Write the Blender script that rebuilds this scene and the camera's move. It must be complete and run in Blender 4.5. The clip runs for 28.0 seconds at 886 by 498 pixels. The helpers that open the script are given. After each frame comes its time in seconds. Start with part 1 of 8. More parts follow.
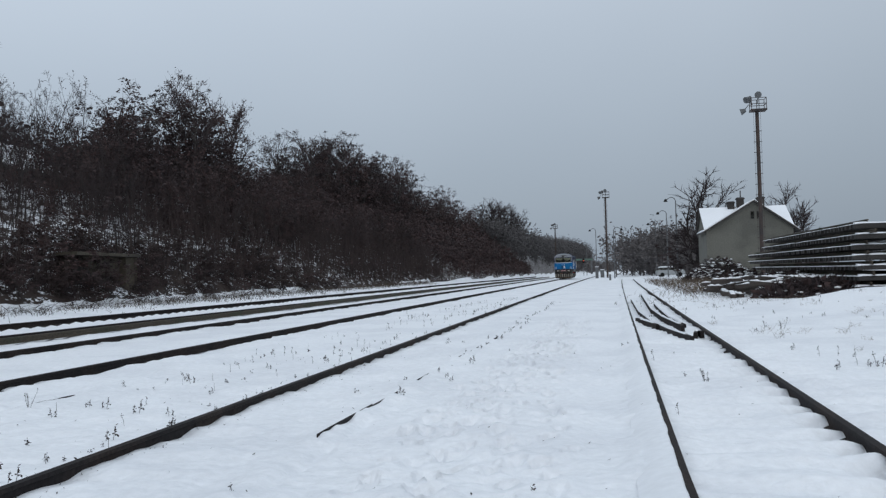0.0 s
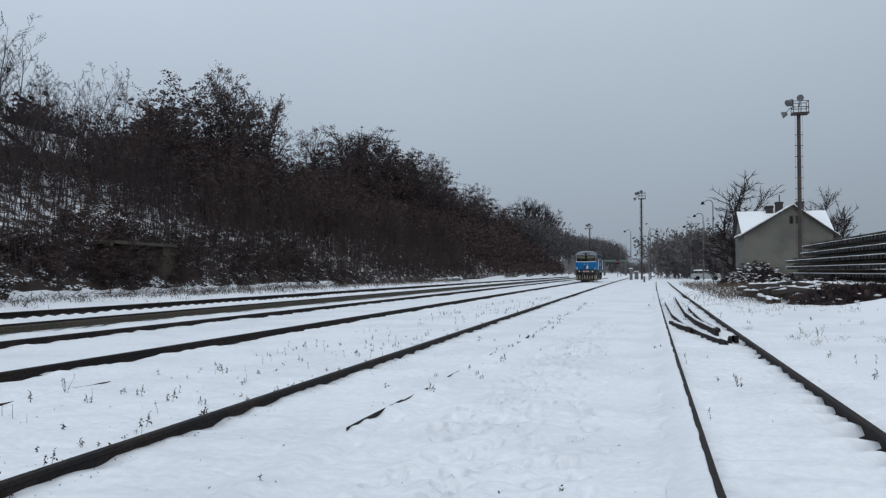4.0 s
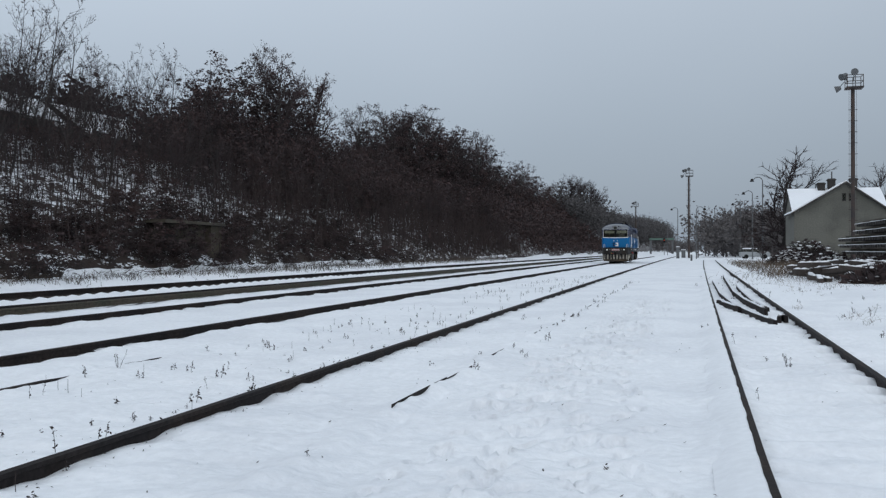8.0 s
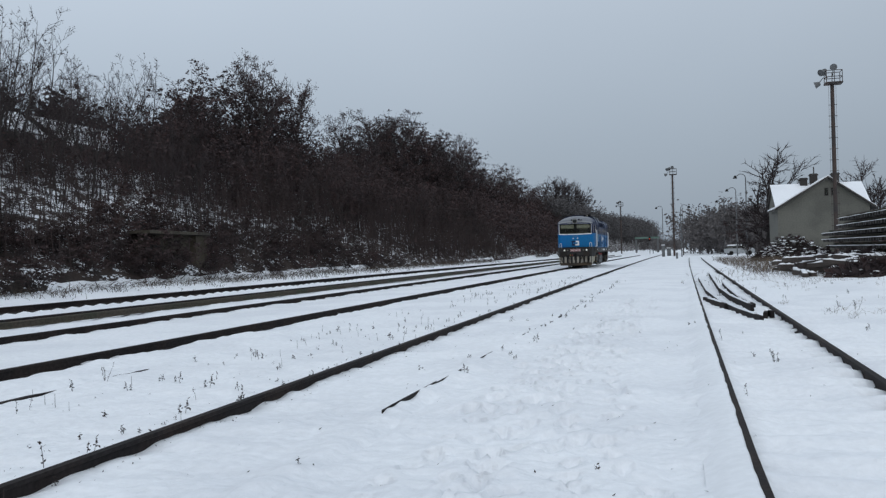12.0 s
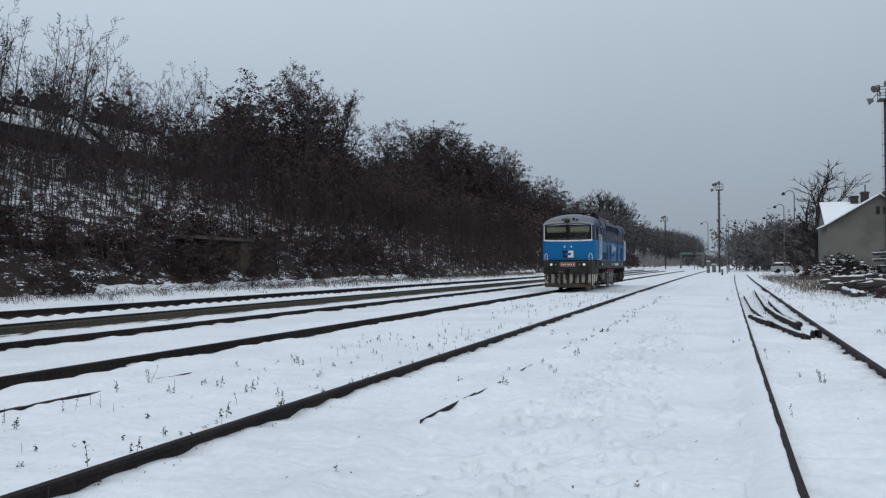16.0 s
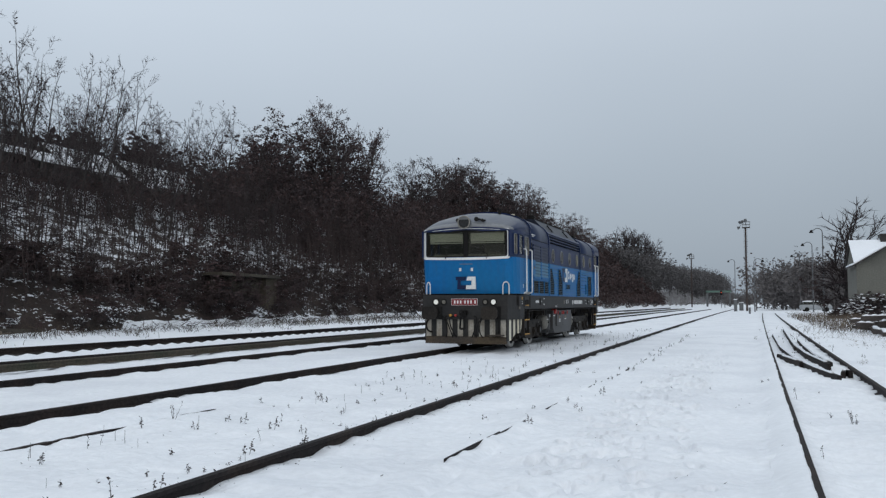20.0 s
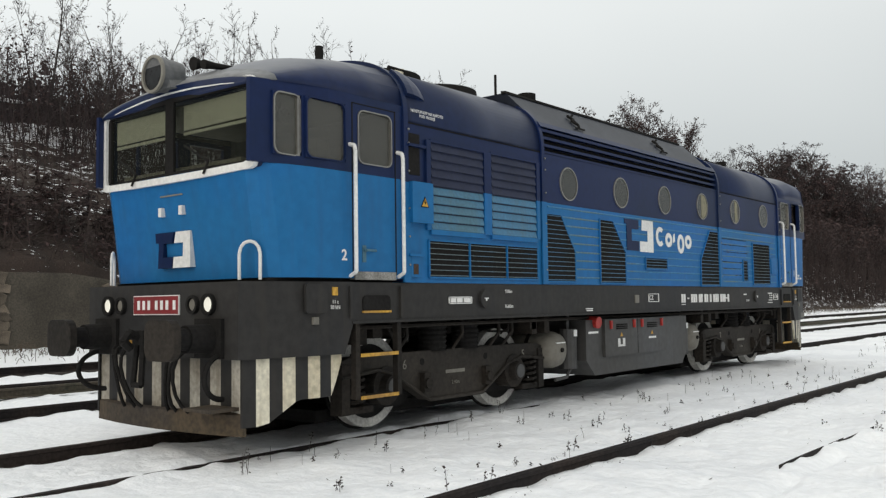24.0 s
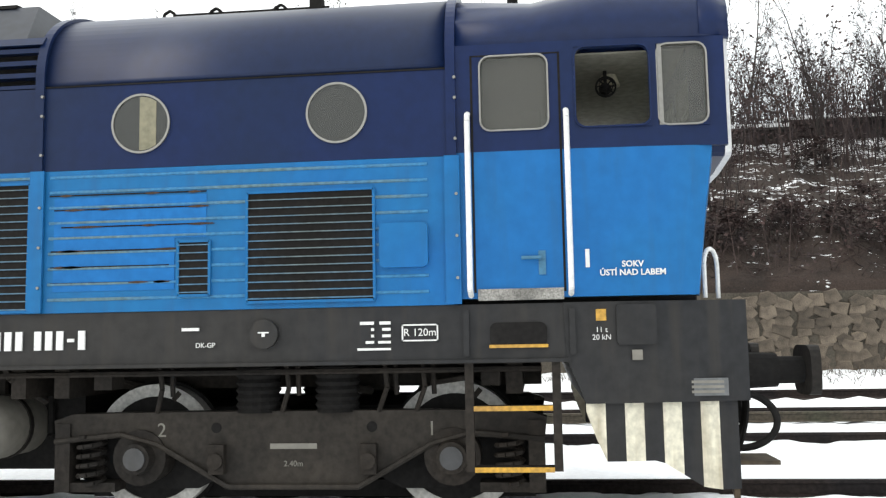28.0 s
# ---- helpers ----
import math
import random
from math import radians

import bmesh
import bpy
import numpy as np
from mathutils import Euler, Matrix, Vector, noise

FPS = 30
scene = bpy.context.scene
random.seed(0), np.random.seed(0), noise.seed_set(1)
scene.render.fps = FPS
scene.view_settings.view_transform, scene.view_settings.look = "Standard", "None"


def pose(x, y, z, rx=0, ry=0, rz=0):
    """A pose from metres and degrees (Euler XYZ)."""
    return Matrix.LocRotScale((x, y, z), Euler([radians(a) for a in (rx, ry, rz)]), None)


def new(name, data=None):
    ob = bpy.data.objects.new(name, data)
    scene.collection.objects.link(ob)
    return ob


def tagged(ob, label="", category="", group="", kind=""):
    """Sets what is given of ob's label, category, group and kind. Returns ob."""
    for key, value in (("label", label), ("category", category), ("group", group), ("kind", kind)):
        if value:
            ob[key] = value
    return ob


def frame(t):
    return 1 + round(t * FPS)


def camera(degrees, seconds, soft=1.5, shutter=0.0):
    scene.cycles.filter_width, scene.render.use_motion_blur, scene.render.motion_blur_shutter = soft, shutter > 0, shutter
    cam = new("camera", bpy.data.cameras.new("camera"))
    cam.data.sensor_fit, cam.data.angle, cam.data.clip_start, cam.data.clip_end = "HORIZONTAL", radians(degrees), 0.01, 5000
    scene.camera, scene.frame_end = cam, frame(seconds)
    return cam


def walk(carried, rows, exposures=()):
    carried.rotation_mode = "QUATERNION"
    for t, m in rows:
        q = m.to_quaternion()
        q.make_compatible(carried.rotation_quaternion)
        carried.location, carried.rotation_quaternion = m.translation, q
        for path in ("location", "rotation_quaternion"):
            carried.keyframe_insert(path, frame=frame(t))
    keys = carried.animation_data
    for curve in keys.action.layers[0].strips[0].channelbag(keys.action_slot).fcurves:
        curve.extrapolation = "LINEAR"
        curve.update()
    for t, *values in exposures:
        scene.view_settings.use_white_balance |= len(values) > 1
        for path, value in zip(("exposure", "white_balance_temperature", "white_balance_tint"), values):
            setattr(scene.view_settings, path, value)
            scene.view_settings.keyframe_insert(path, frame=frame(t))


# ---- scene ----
cam = camera(53.4, 28.0, soft=1.3)
EYE = 1.34
# seconds, yaw, pitch, roll of a camera held by hand on one spot
TURNS = [
    (0.0, 10.53, 1.63, 1.56), (0.5, 9.91, 2.08, 1.35), (1.0, 9.44, 1.58, 1.34), (1.5, 9.82, 1.68, 0.86),
    (2.0, 11.32, 2.19, 1.21), (2.5, 11.37, 1.78, 0.87), (3.0, 11.55, 1.58, 0.52), (3.5, 12.26, 1.59, 0.37),
    (5.5, 13.35, 1.03, -0.36), (6.0, 14.11, 0.94, -0.07), (6.5, 15.05, 0.48, 0.31), (7.0, 14.96, -0.0, 0.06),
    (7.5, 15.05, 0.09, -0.04), (8.0, 15.55, 0.08, 0.1), (8.5, 15.28, 0.04, -0.14), (9.0, 15.33, -0.25, -0.3),
    (9.5, 15.15, -0.9, 0.09), (10.0, 15.05, -1.31, 0.47), (10.5, 15.26, -1.09, 0.63), (11.0, 15.1, -0.96, 0.77),
    (11.5, 14.77, -0.68, 1.1), (12.0, 14.67, 0.32, 1.51), (12.5, 15.41, 1.22, 1.85), (14.5, 15.51, 1.19, 1.49),
    (15.0, 15.95, 1.54, 0.22), (15.5, 17.35, 1.2, -0.2), (16.0, 17.38, 1.07, 0.26), (16.5, 16.25, 1.39, 0.5),
    (17.0, 15.99, 1.81, 0.59), (17.5, 16.05, 2.55, 0.48), (18.0, 16.28, 3.01, 0.47), (18.5, 16.88, 3.09, 0.38),
    (19.0, 17.86, 3.25, 0.2), (19.5, 18.53, 3.54, 0.16), (20.0, 18.96, 3.49, 0.04), (20.5, 19.81, 3.29, 0.04),
    (21.0, 21.3, 3.5, 0.17), (21.5, 22.72, 4.04, 0.28), (22.0, 24.67, 4.37, 0.22), (22.5, 27.64, 4.38, 0.16),
    (23.5, 34.6, 4.0, 0.4), (24.5, 46.17, 3.58, 0.74), (25.0, 54.49, 4.24, 0.07), (25.5, 60.12, 4.08, 1.44),
    (26.0, 64.37, 4.63, 1.99), (26.5, 71.28, 5.68, 1.04), (27.0, 78.7, 5.58, 0.57), (27.5, 86.58, 5.22, 1.16),
    (28.0, 96.03, 5.67, 1.04),
]
# the phone opens up and turns warmer as the engine fills its picture
EXPOSURES = [(0.0, 0.0, 6350, 10), (17.0, 0.0, 6350, 10), (19.0, 0.04, 6450, 10), (22.0, 0.13, 6600, 10), (22.5, 0.16, 6700, 10), (24.5, 0.5, 7650, 10),
             (25.0, 0.5, 7600, 10), (26.0, 1.15, 7450, 10), (26.5, 0.9, 7400, 10), (27.0, 0.8, 7350, 10),
             (27.5, 1.1, 7400, 10), (28.0, 1.38, 7450, 10)]
walk(cam, [(t, pose(0, 0, EYE, 90 + pitch, roll, yaw)) for t, yaw, pitch, roll in TURNS], EXPOSURES)

# where the engine's middle stands along its track
STOPS = [(0.0, 148.0), (6.0, 112.0), (12.0, 77.0), (15.0, 59.6), (17.0, 47.9), (19.0, 37.0), (20.0, 31.9), (21.0, 27.08), (22.0, 22.2), (22.5, 19.74), (24.5, 10.42),
         (25.0, 8.14), (25.5, 5.86), (26.0, 3.51), (26.5, 1.05), (27.0, -1.57), (27.5, -4.01), (28.0, -6.37)]


def bend(y):
    """How far the tracks swing to the right, y metres ahead."""
    return 4.3e-5 * y * abs(y) if y < 200 else 1.72 + 0.0172 * (y - 200)


# ---- light: an overcast winter sky ----
world = bpy.data.worlds.new("overcast_sky")
scene.world = world
world.use_nodes = True
wn, wl = world.node_tree.nodes, world.node_tree.links
wn.clear()
w_out, w_bg = wn.new("ShaderNodeOutputWorld"), wn.new("ShaderNodeBackground")
w_sky = wn.new("ShaderNodeTexSky")
w_sky.sky_type, w_sky.sun_disc = "NISHITA", False
w_sky.sun_elevation, w_sky.sun_rotation = radians(24), radians(200)
w_sky.air_density, w_sky.dust_density = 1.2, 4.0
w_dim = wn.new("ShaderNodeMix")
w_dim.data_type, w_dim.blend_type = "RGBA", "MULTIPLY"
w_dim.inputs[0].default_value = 1.0
w_dim.inputs[7].default_value = (0.09, 0.09, 0.09, 1)
w_co, w_sep = wn.new("ShaderNodeTexCoord"), wn.new("ShaderNodeSeparateXYZ")
w_ramp, w_noise = wn.new("ShaderNodeValToRGB"), wn.new("ShaderNodeTexNoise")
w_noise.inputs["Scale"].default_value, w_noise.inputs["Detail"].default_value = 1.6, 3.0
w_add, w_mix = wn.new("ShaderNodeMath"), wn.new("ShaderNodeMix")
w_add.operation = "MULTIPLY_ADD"
w_add.inputs[1].default_value = 0.17
wl.new(w_co.outputs["Generated"], w_sep.inputs[0])
wl.new(w_co.outputs["Generated"], w_noise.inputs["Vector"])
wl.new(w_noise.outputs[0], w_add.inputs[0])
wl.new(w_sep.outputs[2], w_add.inputs[2])
wl.new(w_add.outputs[0], w_ramp.inputs[0])
els = w_ramp.color_ramp.elements
els[0].position, els[0].color = 0.04, (0.275, 0.328, 0.384, 1)
els[1].position, els[1].color = 1.0, (0.78, 0.86, 0.94, 1)
for at, col in ((0.2, (0.375, 0.437, 0.508, 1)), (0.4, (0.53, 0.6, 0.68, 1))):
    e = els.new(at)
    e.color = col
w_mix.data_type = "RGBA"
w_mix.inputs[0].default_value = 0.93
wl.new(w_sky.outputs[0], w_dim.inputs[6])
wl.new(w_dim.outputs[2], w_mix.inputs[6])
wl.new(w_ramp.outputs[0], w_mix.inputs[7])
wl.new(w_mix.outputs[2], w_bg.inputs[0])
w_side = wn.new("ShaderNodeMapRange")
for slot, value in zip((1, 2, 3, 4), (-0.85, 0.32, 1.16, 0.9)):
    w_side.inputs[slot].default_value = value
wl.new(w_sep.outputs[0], w_side.inputs[0])
wl.new(w_side.outputs[0], w_bg.inputs[1])
wl.new(w_bg.outputs[0], w_out.inputs[0])
sun = new("sun", bpy.data.lights.new("sun", "SUN"))
sun.data.energy, sun.data.angle, sun.data.color = 0.5, radians(40), (1.0, 0.97, 0.93)
sun.rotation_euler = (radians(66), 0, radians(20))


# ---- materials ----
def material(name, colour, rough=0.7, metal=0.0, vary=0.25, scale=8.0, second=None, blend=(0.45, 0.6), bump=0.0,
             bump_scale=40.0, stretch=(1, 1, 1), coat=0.0, per_object=0.0, streak=None, gloss=0.5):
    """A surface with colour that varies at two scales, a second colour in patches, fine relief and, if asked, streaks down it."""
    m = bpy.data.materials.new(name)
    m.use_nodes = True
    n, l = m.node_tree.nodes, m.node_tree.links
    b = n["Principled BSDF"]
    b.inputs["Roughness"].default_value, b.inputs["Metallic"].default_value = rough, metal
    b.inputs["Coat Weight"].default_value = coat
    b.inputs["Specular IOR Level"].default_value = gloss
    co, mp = n.new("ShaderNodeTexCoord"), n.new("ShaderNodeMapping")
    mp.inputs["Scale"].default_value = stretch
    l.new(co.outputs["Object"], mp.inputs[0])
    big, fine = n.new("ShaderNodeTexNoise"), n.new("ShaderNodeTexNoise")
    big.inputs["Scale"].default_value, big.inputs["Detail"].default_value = scale / 6, 5
    fine.inputs["Scale"].default_value, fine.inputs["Detail"].default_value = scale * 4, 4
    for t in (big, fine):
        l.new(mp.outputs[0], t.inputs["Vector"])
    base = n.new("ShaderNodeMix")
    base.data_type = "RGBA"
    base.inputs[6].default_value = (*colour, 1)
    base.inputs[7].default_value = (*(second or [c * (1 - vary) for c in colour]), 1)
    ramp = n.new("ShaderNodeMapRange")
    ramp.inputs[1].default_value, ramp.inputs[2].default_value = blend
    l.new(big.outputs[0], ramp.inputs[0])
    l.new(ramp.outputs[0], base.inputs[0])
    hsv = n.new("ShaderNodeHueSaturation")
    val = n.new("ShaderNodeMapRange")
    val.inputs[1].default_value, val.inputs[2].default_value = 0.3, 0.7
    val.inputs[3].default_value, val.inputs[4].default_value = 1 - vary, 1 + vary
    l.new(fine.outputs[0], val.inputs[0])
    last = val.outputs[0]
    if per_object:
        info, pm, mul = n.new("ShaderNodeObjectInfo"), n.new("ShaderNodeMapRange"), n.new("ShaderNodeMath")
        pm.inputs[3].default_value, pm.inputs[4].default_value = 1 - per_object, 1 + per_object
        mul.operation = "MULTIPLY"
        l.new(info.outputs["Random"], pm.inputs[0])
        l.new(pm.outputs[0], mul.inputs[0])
        l.new(last, mul.inputs[1])
        last = mul.outputs[0]
    l.new(last, hsv.inputs["Value"])
    l.new(base.outputs[2], hsv.inputs["Color"])
    out = hsv.outputs[0]
    if streak:
        st, sm, sx, mix = (n.new(k) for k in ("ShaderNodeTexNoise", "ShaderNodeMapping", "ShaderNodeMapRange", "ShaderNodeMix"))
        sm.inputs["Scale"].default_value = (7, 7, 0.7)
        st.inputs["Scale"].default_value, st.inputs["Detail"].default_value = 1.5, 6
        sx.inputs[1].default_value, sx.inputs[2].default_value, sx.inputs[4].default_value = 0.5, 0.78, 0.7
        mix.data_type = "RGBA"
        mix.inputs[7].default_value = (*streak, 1)
        l.new(co.outputs["Object"], sm.inputs[0])
        l.new(sm.outputs[0], st.inputs["Vector"])
        l.new(st.outputs[0], sx.inputs[0])
        l.new(sx.outputs[0], mix.inputs[0])
        l.new(out, mix.inputs[6])
        out = mix.outputs[2]
    l.new(out, b.inputs["Base Color"])
    rv = n.new("ShaderNodeMapRange")
    rv.inputs[3].default_value, rv.inputs[4].default_value = max(0.02, rough - 0.12), min(1, rough + 0.12)
    l.new(big.outputs[0], rv.inputs[0])
    l.new(rv.outputs[0], b.inputs["Roughness"])
    if bump:
        bn, bt = n.new("ShaderNodeBump"), n.new("ShaderNodeTexNoise")
        bt.inputs["Scale"].default_value, bt.inputs["Detail"].default_value = bump_scale, 5
        l.new(mp.outputs[0], bt.inputs["Vector"])
        bn.inputs["Strength"].default_value, bn.inputs["Distance"].default_value = 0.6, bump
        l.new(bt.outputs[0], bn.inputs["Height"])
        l.new(bn.outputs[0], b.inputs["Normal"])
    return m


SNOW = material("snow", (0.87, 0.89, 0.92), 0.75, vary=0.045, scale=3.0, second=(0.8, 0.82, 0.855), bump=0.06, bump_scale=9)
SNOW_CAP = material("snow_cap", (0.86, 0.88, 0.91), 0.8, vary=0.04, scale=3.0, bump=0.02, bump_scale=9)
RAIL = material("rail_steel", (0.02, 0.0172, 0.0175), 0.7, 0.0, 0.35, 6.0, second=(0.033, 0.0255, 0.023), bump=0.002, gloss=0.1)
RAIL_RUST = material("rusty_rail", (0.072, 0.058, 0.042), 0.8, 0.1, 0.4, 5.0, second=(0.055, 0.057, 0.037), bump=0.004)
SLEEPER = material("sleeper_wood", (0.06, 0.05, 0.045), 0.9, 0, 0.4, 6.0, bump=0.006)
NAVY = material("navy_paint", (0.0055, 0.016, 0.064), 0.38, 0, 0.1, 3.0, second=(0.006, 0.016, 0.052), gloss=0.2)
BLUE = material("blue_paint", (0.0045, 0.122, 0.348), 0.36, 0, 0.08, 2.5, second=(0.0055, 0.128, 0.315), streak=(0.015, 0.105, 0.25), gloss=0.18)
BLUE_FRESH = material("fresh_blue_paint", (0.004, 0.142, 0.41), 0.36, 0, 0.1, 3.0, gloss=0.18)
BLUE_DULL = material("dull_blue_paint", (0.028, 0.145, 0.26), 0.5, 0, 0.18, 7.0, second=(0.045, 0.14, 0.2), streak=(0.05, 0.12, 0.15))
NAVY_DULL = material("dull_navy_paint", (0.012, 0.018, 0.046), 0.5, 0, 0.2, 5.0, gloss=0.25)
CAST = material("grimy_cast_frame", (0.034, 0.0285, 0.0235), 0.7, 0, 0.3, 5.0, second=(0.02, 0.0172, 0.0148), bump=0.003, gloss=0.25)
RIB = material("worn_rib_paint", (0.03, 0.17, 0.33), 0.5, 0, 0.25, 6.0, second=(0.09, 0.17, 0.2), gloss=0.3)
SLAT = material("worn_slat_paint", (0.07, 0.17, 0.27), 0.55, 0, 0.25, 6.0, second=(0.12, 0.16, 0.17), gloss=0.3)
CURTAIN = material("dingy_curtain", (0.21, 0.195, 0.135), 0.85, 0, 0.2, 5.0)
GREY = material("frame_grey_paint", (0.0195, 0.02, 0.022), 0.55, 0, 0.2, 3.0, second=(0.026, 0.025, 0.0245), streak=(0.038, 0.034, 0.03), gloss=0.25)
TANK = material("tank_grey_paint", (0.05, 0.051, 0.054), 0.5, 0, 0.2, 3.0, second=(0.042, 0.041, 0.04), streak=(0.032, 0.029, 0.026))
ROOF_GREY = material("roof_grey", (0.024, 0.029, 0.042), 0.45, 0, 0.2, 3.0, second=(0.018, 0.022, 0.032), gloss=0.25)
BROW = material("pale_roof_edge", (0.2, 0.207, 0.215), 0.6, 0, 0.2, 4.0, second=(0.14, 0.145, 0.15))
BOGIE = material("bogie_grime", (0.026, 0.0215, 0.018), 0.75, 0, 0.35, 6.0, second=(0.017, 0.015, 0.0135), bump=0.003, gloss=0.2)
BLACK = material("black_gap", (0.018, 0.0172, 0.0168), 0.85, 0, 0.2, 6.0, gloss=0.08)
TYRE = material("white_tyre_paint", (0.55, 0.54, 0.51), 0.6, 0, 0.25, 8.0, second=(0.33, 0.32, 0.3))
WHITE = material("white_paint", (0.74, 0.74, 0.73), 0.45, 0, 0.1, 6.0)
CREAM = material("dirty_white_paint", (0.66, 0.62, 0.5), 0.6, 0, 0.2, 5.0, second=(0.5, 0.44, 0.32), streak=(0.3, 0.24, 0.15))
YELLOW = material("yellow_paint", (0.55, 0.3, 0.04), 0.6, 0, 0.3, 8.0, second=(0.35, 0.19, 0.05))
RUSTY = material("rusty_plough", (0.06, 0.042, 0.024), 0.8, 0, 0.4, 5.0, second=(0.035, 0.028, 0.023), bump=0.003)
RUST = material("rust", (0.05, 0.03, 0.02), 0.9, 0, 0.4, 12.0)
RED = material("red_paint", (0.42, 0.03, 0.025), 0.5, 0, 0.15, 6.0)
PLATE_RED = material("plate_red", (0.2, 0.016, 0.02), 0.5, 0, 0.15, 6.0)
CYL = material("air_tank_grey", (0.2, 0.19, 0.165), 0.65, 0, 0.15, 3.0, second=(0.15, 0.14, 0.12))
DIRTY = material("sooty_stripe_paint", (0.42, 0.4, 0.35), 0.7, 0, 0.25, 5.0, second=(0.3, 0.27, 0.22), streak=(0.17, 0.13, 0.09))
CHROME = material("chrome_trim", (0.3, 0.29, 0.27), 0.35, 0.7, 0.1, 6.0)
BLIND = material("cream_blind", (0.72, 0.72, 0.6), 0.8, 0, 0.1, 4.0)
INSIDE = material("cab_inside", (0.3, 0.285, 0.235), 0.8, 0, 0.2, 4.0)
LAMP_BODY = material("lamp_housing_grey", (0.12, 0.125, 0.13), 0.6, 0, 0.2, 5.0)
CHECKER = material("tread_plate", (0.3, 0.29, 0.27), 0.5, 0.6, 0.4, 20.0, bump=0.004, bump_scale=60)


def pale_topped(name, colour, top_tone, low, high, gloss):
    """Paint with a patchy paler tone that grows the more a surface faces up."""
    m = material(name, colour, 0.42, 0, 0.12, 3.0, gloss=gloss)
    n, l = m.node_tree.nodes, m.node_tree.links
    b = n["Principled BSDF"]
    paint = b.inputs["Base Color"].links[0].from_socket
    geo, sep, rg, mix = (n.new(k) for k in ("ShaderNodeNewGeometry", "ShaderNodeSeparateXYZ", "ShaderNodeMapRange", "ShaderNodeMix"))
    tex, wear, mul = n.new("ShaderNodeTexNoise"), n.new("ShaderNodeMapRange"), n.new("ShaderNodeMath")
    tex.inputs["Scale"].default_value, tex.inputs["Detail"].default_value = 3.0, 7
    wear.inputs[1].default_value, wear.inputs[2].default_value, wear.inputs[3].default_value = 0.3, 0.6, 0.55
    mul.operation = "MULTIPLY"
    rg.inputs[1].default_value, rg.inputs[2].default_value = low, high
    mix.data_type = "RGBA"
    mix.inputs[7].default_value = (*top_tone, 1)
    l.new(geo.outputs["Normal"], sep.inputs[0])
    l.new(sep.outputs[2], rg.inputs[0])
    l.new(tex.outputs[0], wear.inputs[0])
    l.new(rg.outputs[0], mul.inputs[0])
    l.new(wear.outputs[0], mul.inputs[1])
    l.new(mul.outputs[0], mix.inputs[0])
    l.new(paint, mix.inputs[6])
    l.new(mix.outputs[2], b.inputs["Base Color"])
    return m


CAB_ROOF = pale_topped("pale_topped_cab_roof", (0.0055, 0.016, 0.06), (0.2, 0.208, 0.22), 0.72, 0.97, 0.3)
HOOD_ROOF = pale_topped("pale_topped_hood_roof", (0.0055, 0.016, 0.056), (0.085, 0.092, 0.105), 0.72, 0.98, 0.3)


def glass_material(name, tint, rough=0.02, clear=0.5):
    m = bpy.data.materials.new(name)
    m.use_nodes = True
    n, l = m.node_tree.nodes, m.node_tree.links
    b = n["Principled BSDF"]
    b.inputs["Base Color"].default_value = (*tint, 1)
    b.inputs["Roughness"].default_value, b.inputs["Specular IOR Level"].default_value = rough, 0.6
    tr, mx = n.new("ShaderNodeBsdfTransparent"), n.new("ShaderNodeMixShader")
    tr.inputs[0].default_value = (0.86, 0.88, 0.84, 1)
    mx.inputs[0].default_value = clear
    l.new(b.outputs[0], mx.inputs[1])
    l.new(tr.outputs[0], mx.inputs[2])
    l.new(mx.outputs[0], n["Material Output"].inputs[0])
    return m


GLASS = glass_material("cab_glass", (0.02, 0.022, 0.02), 0.03, 0.68)
BACK_WALL = material("dark_cab_wall", (0.1, 0.1, 0.085), 0.7, 0, 0.3, 3.0, second=(0.05, 0.05, 0.045))
# the grey tint stands in for sky and bank mirrored in the panes
SIDE_GLASS = glass_material("sky_grey_side_glass", (0.1, 0.098, 0.09), 0.05, 0.5)
ROUND_GLASS = glass_material("grimy_glass", (0.055, 0.056, 0.05), 0.1, 0.2)


def glow(name, colour, strength):
    m = bpy.data.materials.new(name)
    m.use_nodes = True
    b = m.node_tree.nodes["Principled BSDF"]
    b.inputs["Base Color"].default_value = (*colour, 1)
    b.inputs["Emission Color"].default_value, b.inputs["Emission Strength"].default_value = (*colour, 1), strength
    return m


LAMP_ON = glow("lit_headlamp", (0.55, 0.56, 0.53), 0.6)
LAMP_OFF = material("unlit_lamp_glass", (0.02, 0.022, 0.024), 0.25, 0, 0.2, 4.0, gloss=0.25)
SIGNAL_RED = glow("red_signal", (0.8, 0.1, 0.06), 0.6)


# ---- mesh helpers ----
def quad_box(bm, x0, x1, y0, y1, z0, z1):
    v = [bm.verts.new((x, y, z)) for x in (x0, x1) for y in (y0, y1) for z in (z0, z1)]
    for f in ((0, 1, 3, 2), (4, 6, 7, 5), (0, 4, 5, 1), (2, 3, 7, 6), (0, 2, 6, 4), (1, 5, 7, 3)):
        bm.faces.new([v[i] for i in f])


def rod(bm, p, q, r0, r1=None, n=8, caps=True):
    """A round bar from p to q."""
    p, q = Vector(p), Vector(q)
    r1 = r0 if r1 is None else r1
    d = (q - p).normalized()
    a = d.orthogonal().normalized()
    b = d.cross(a)
    ring = [[bm.verts.new(c + r * (math.cos(i * math.tau / n) * a + math.sin(i * math.tau / n) * b)) for i in range(n)]
            for c, r in ((p, r0), (q, r1))]
    for i in range(n):
        bm.faces.new((ring[0][i], ring[0][(i + 1) % n], ring[1][(i + 1) % n], ring[1][i]))
    if caps:
        bm.faces.new(ring[0][::-1])
        bm.faces.new(ring[1])


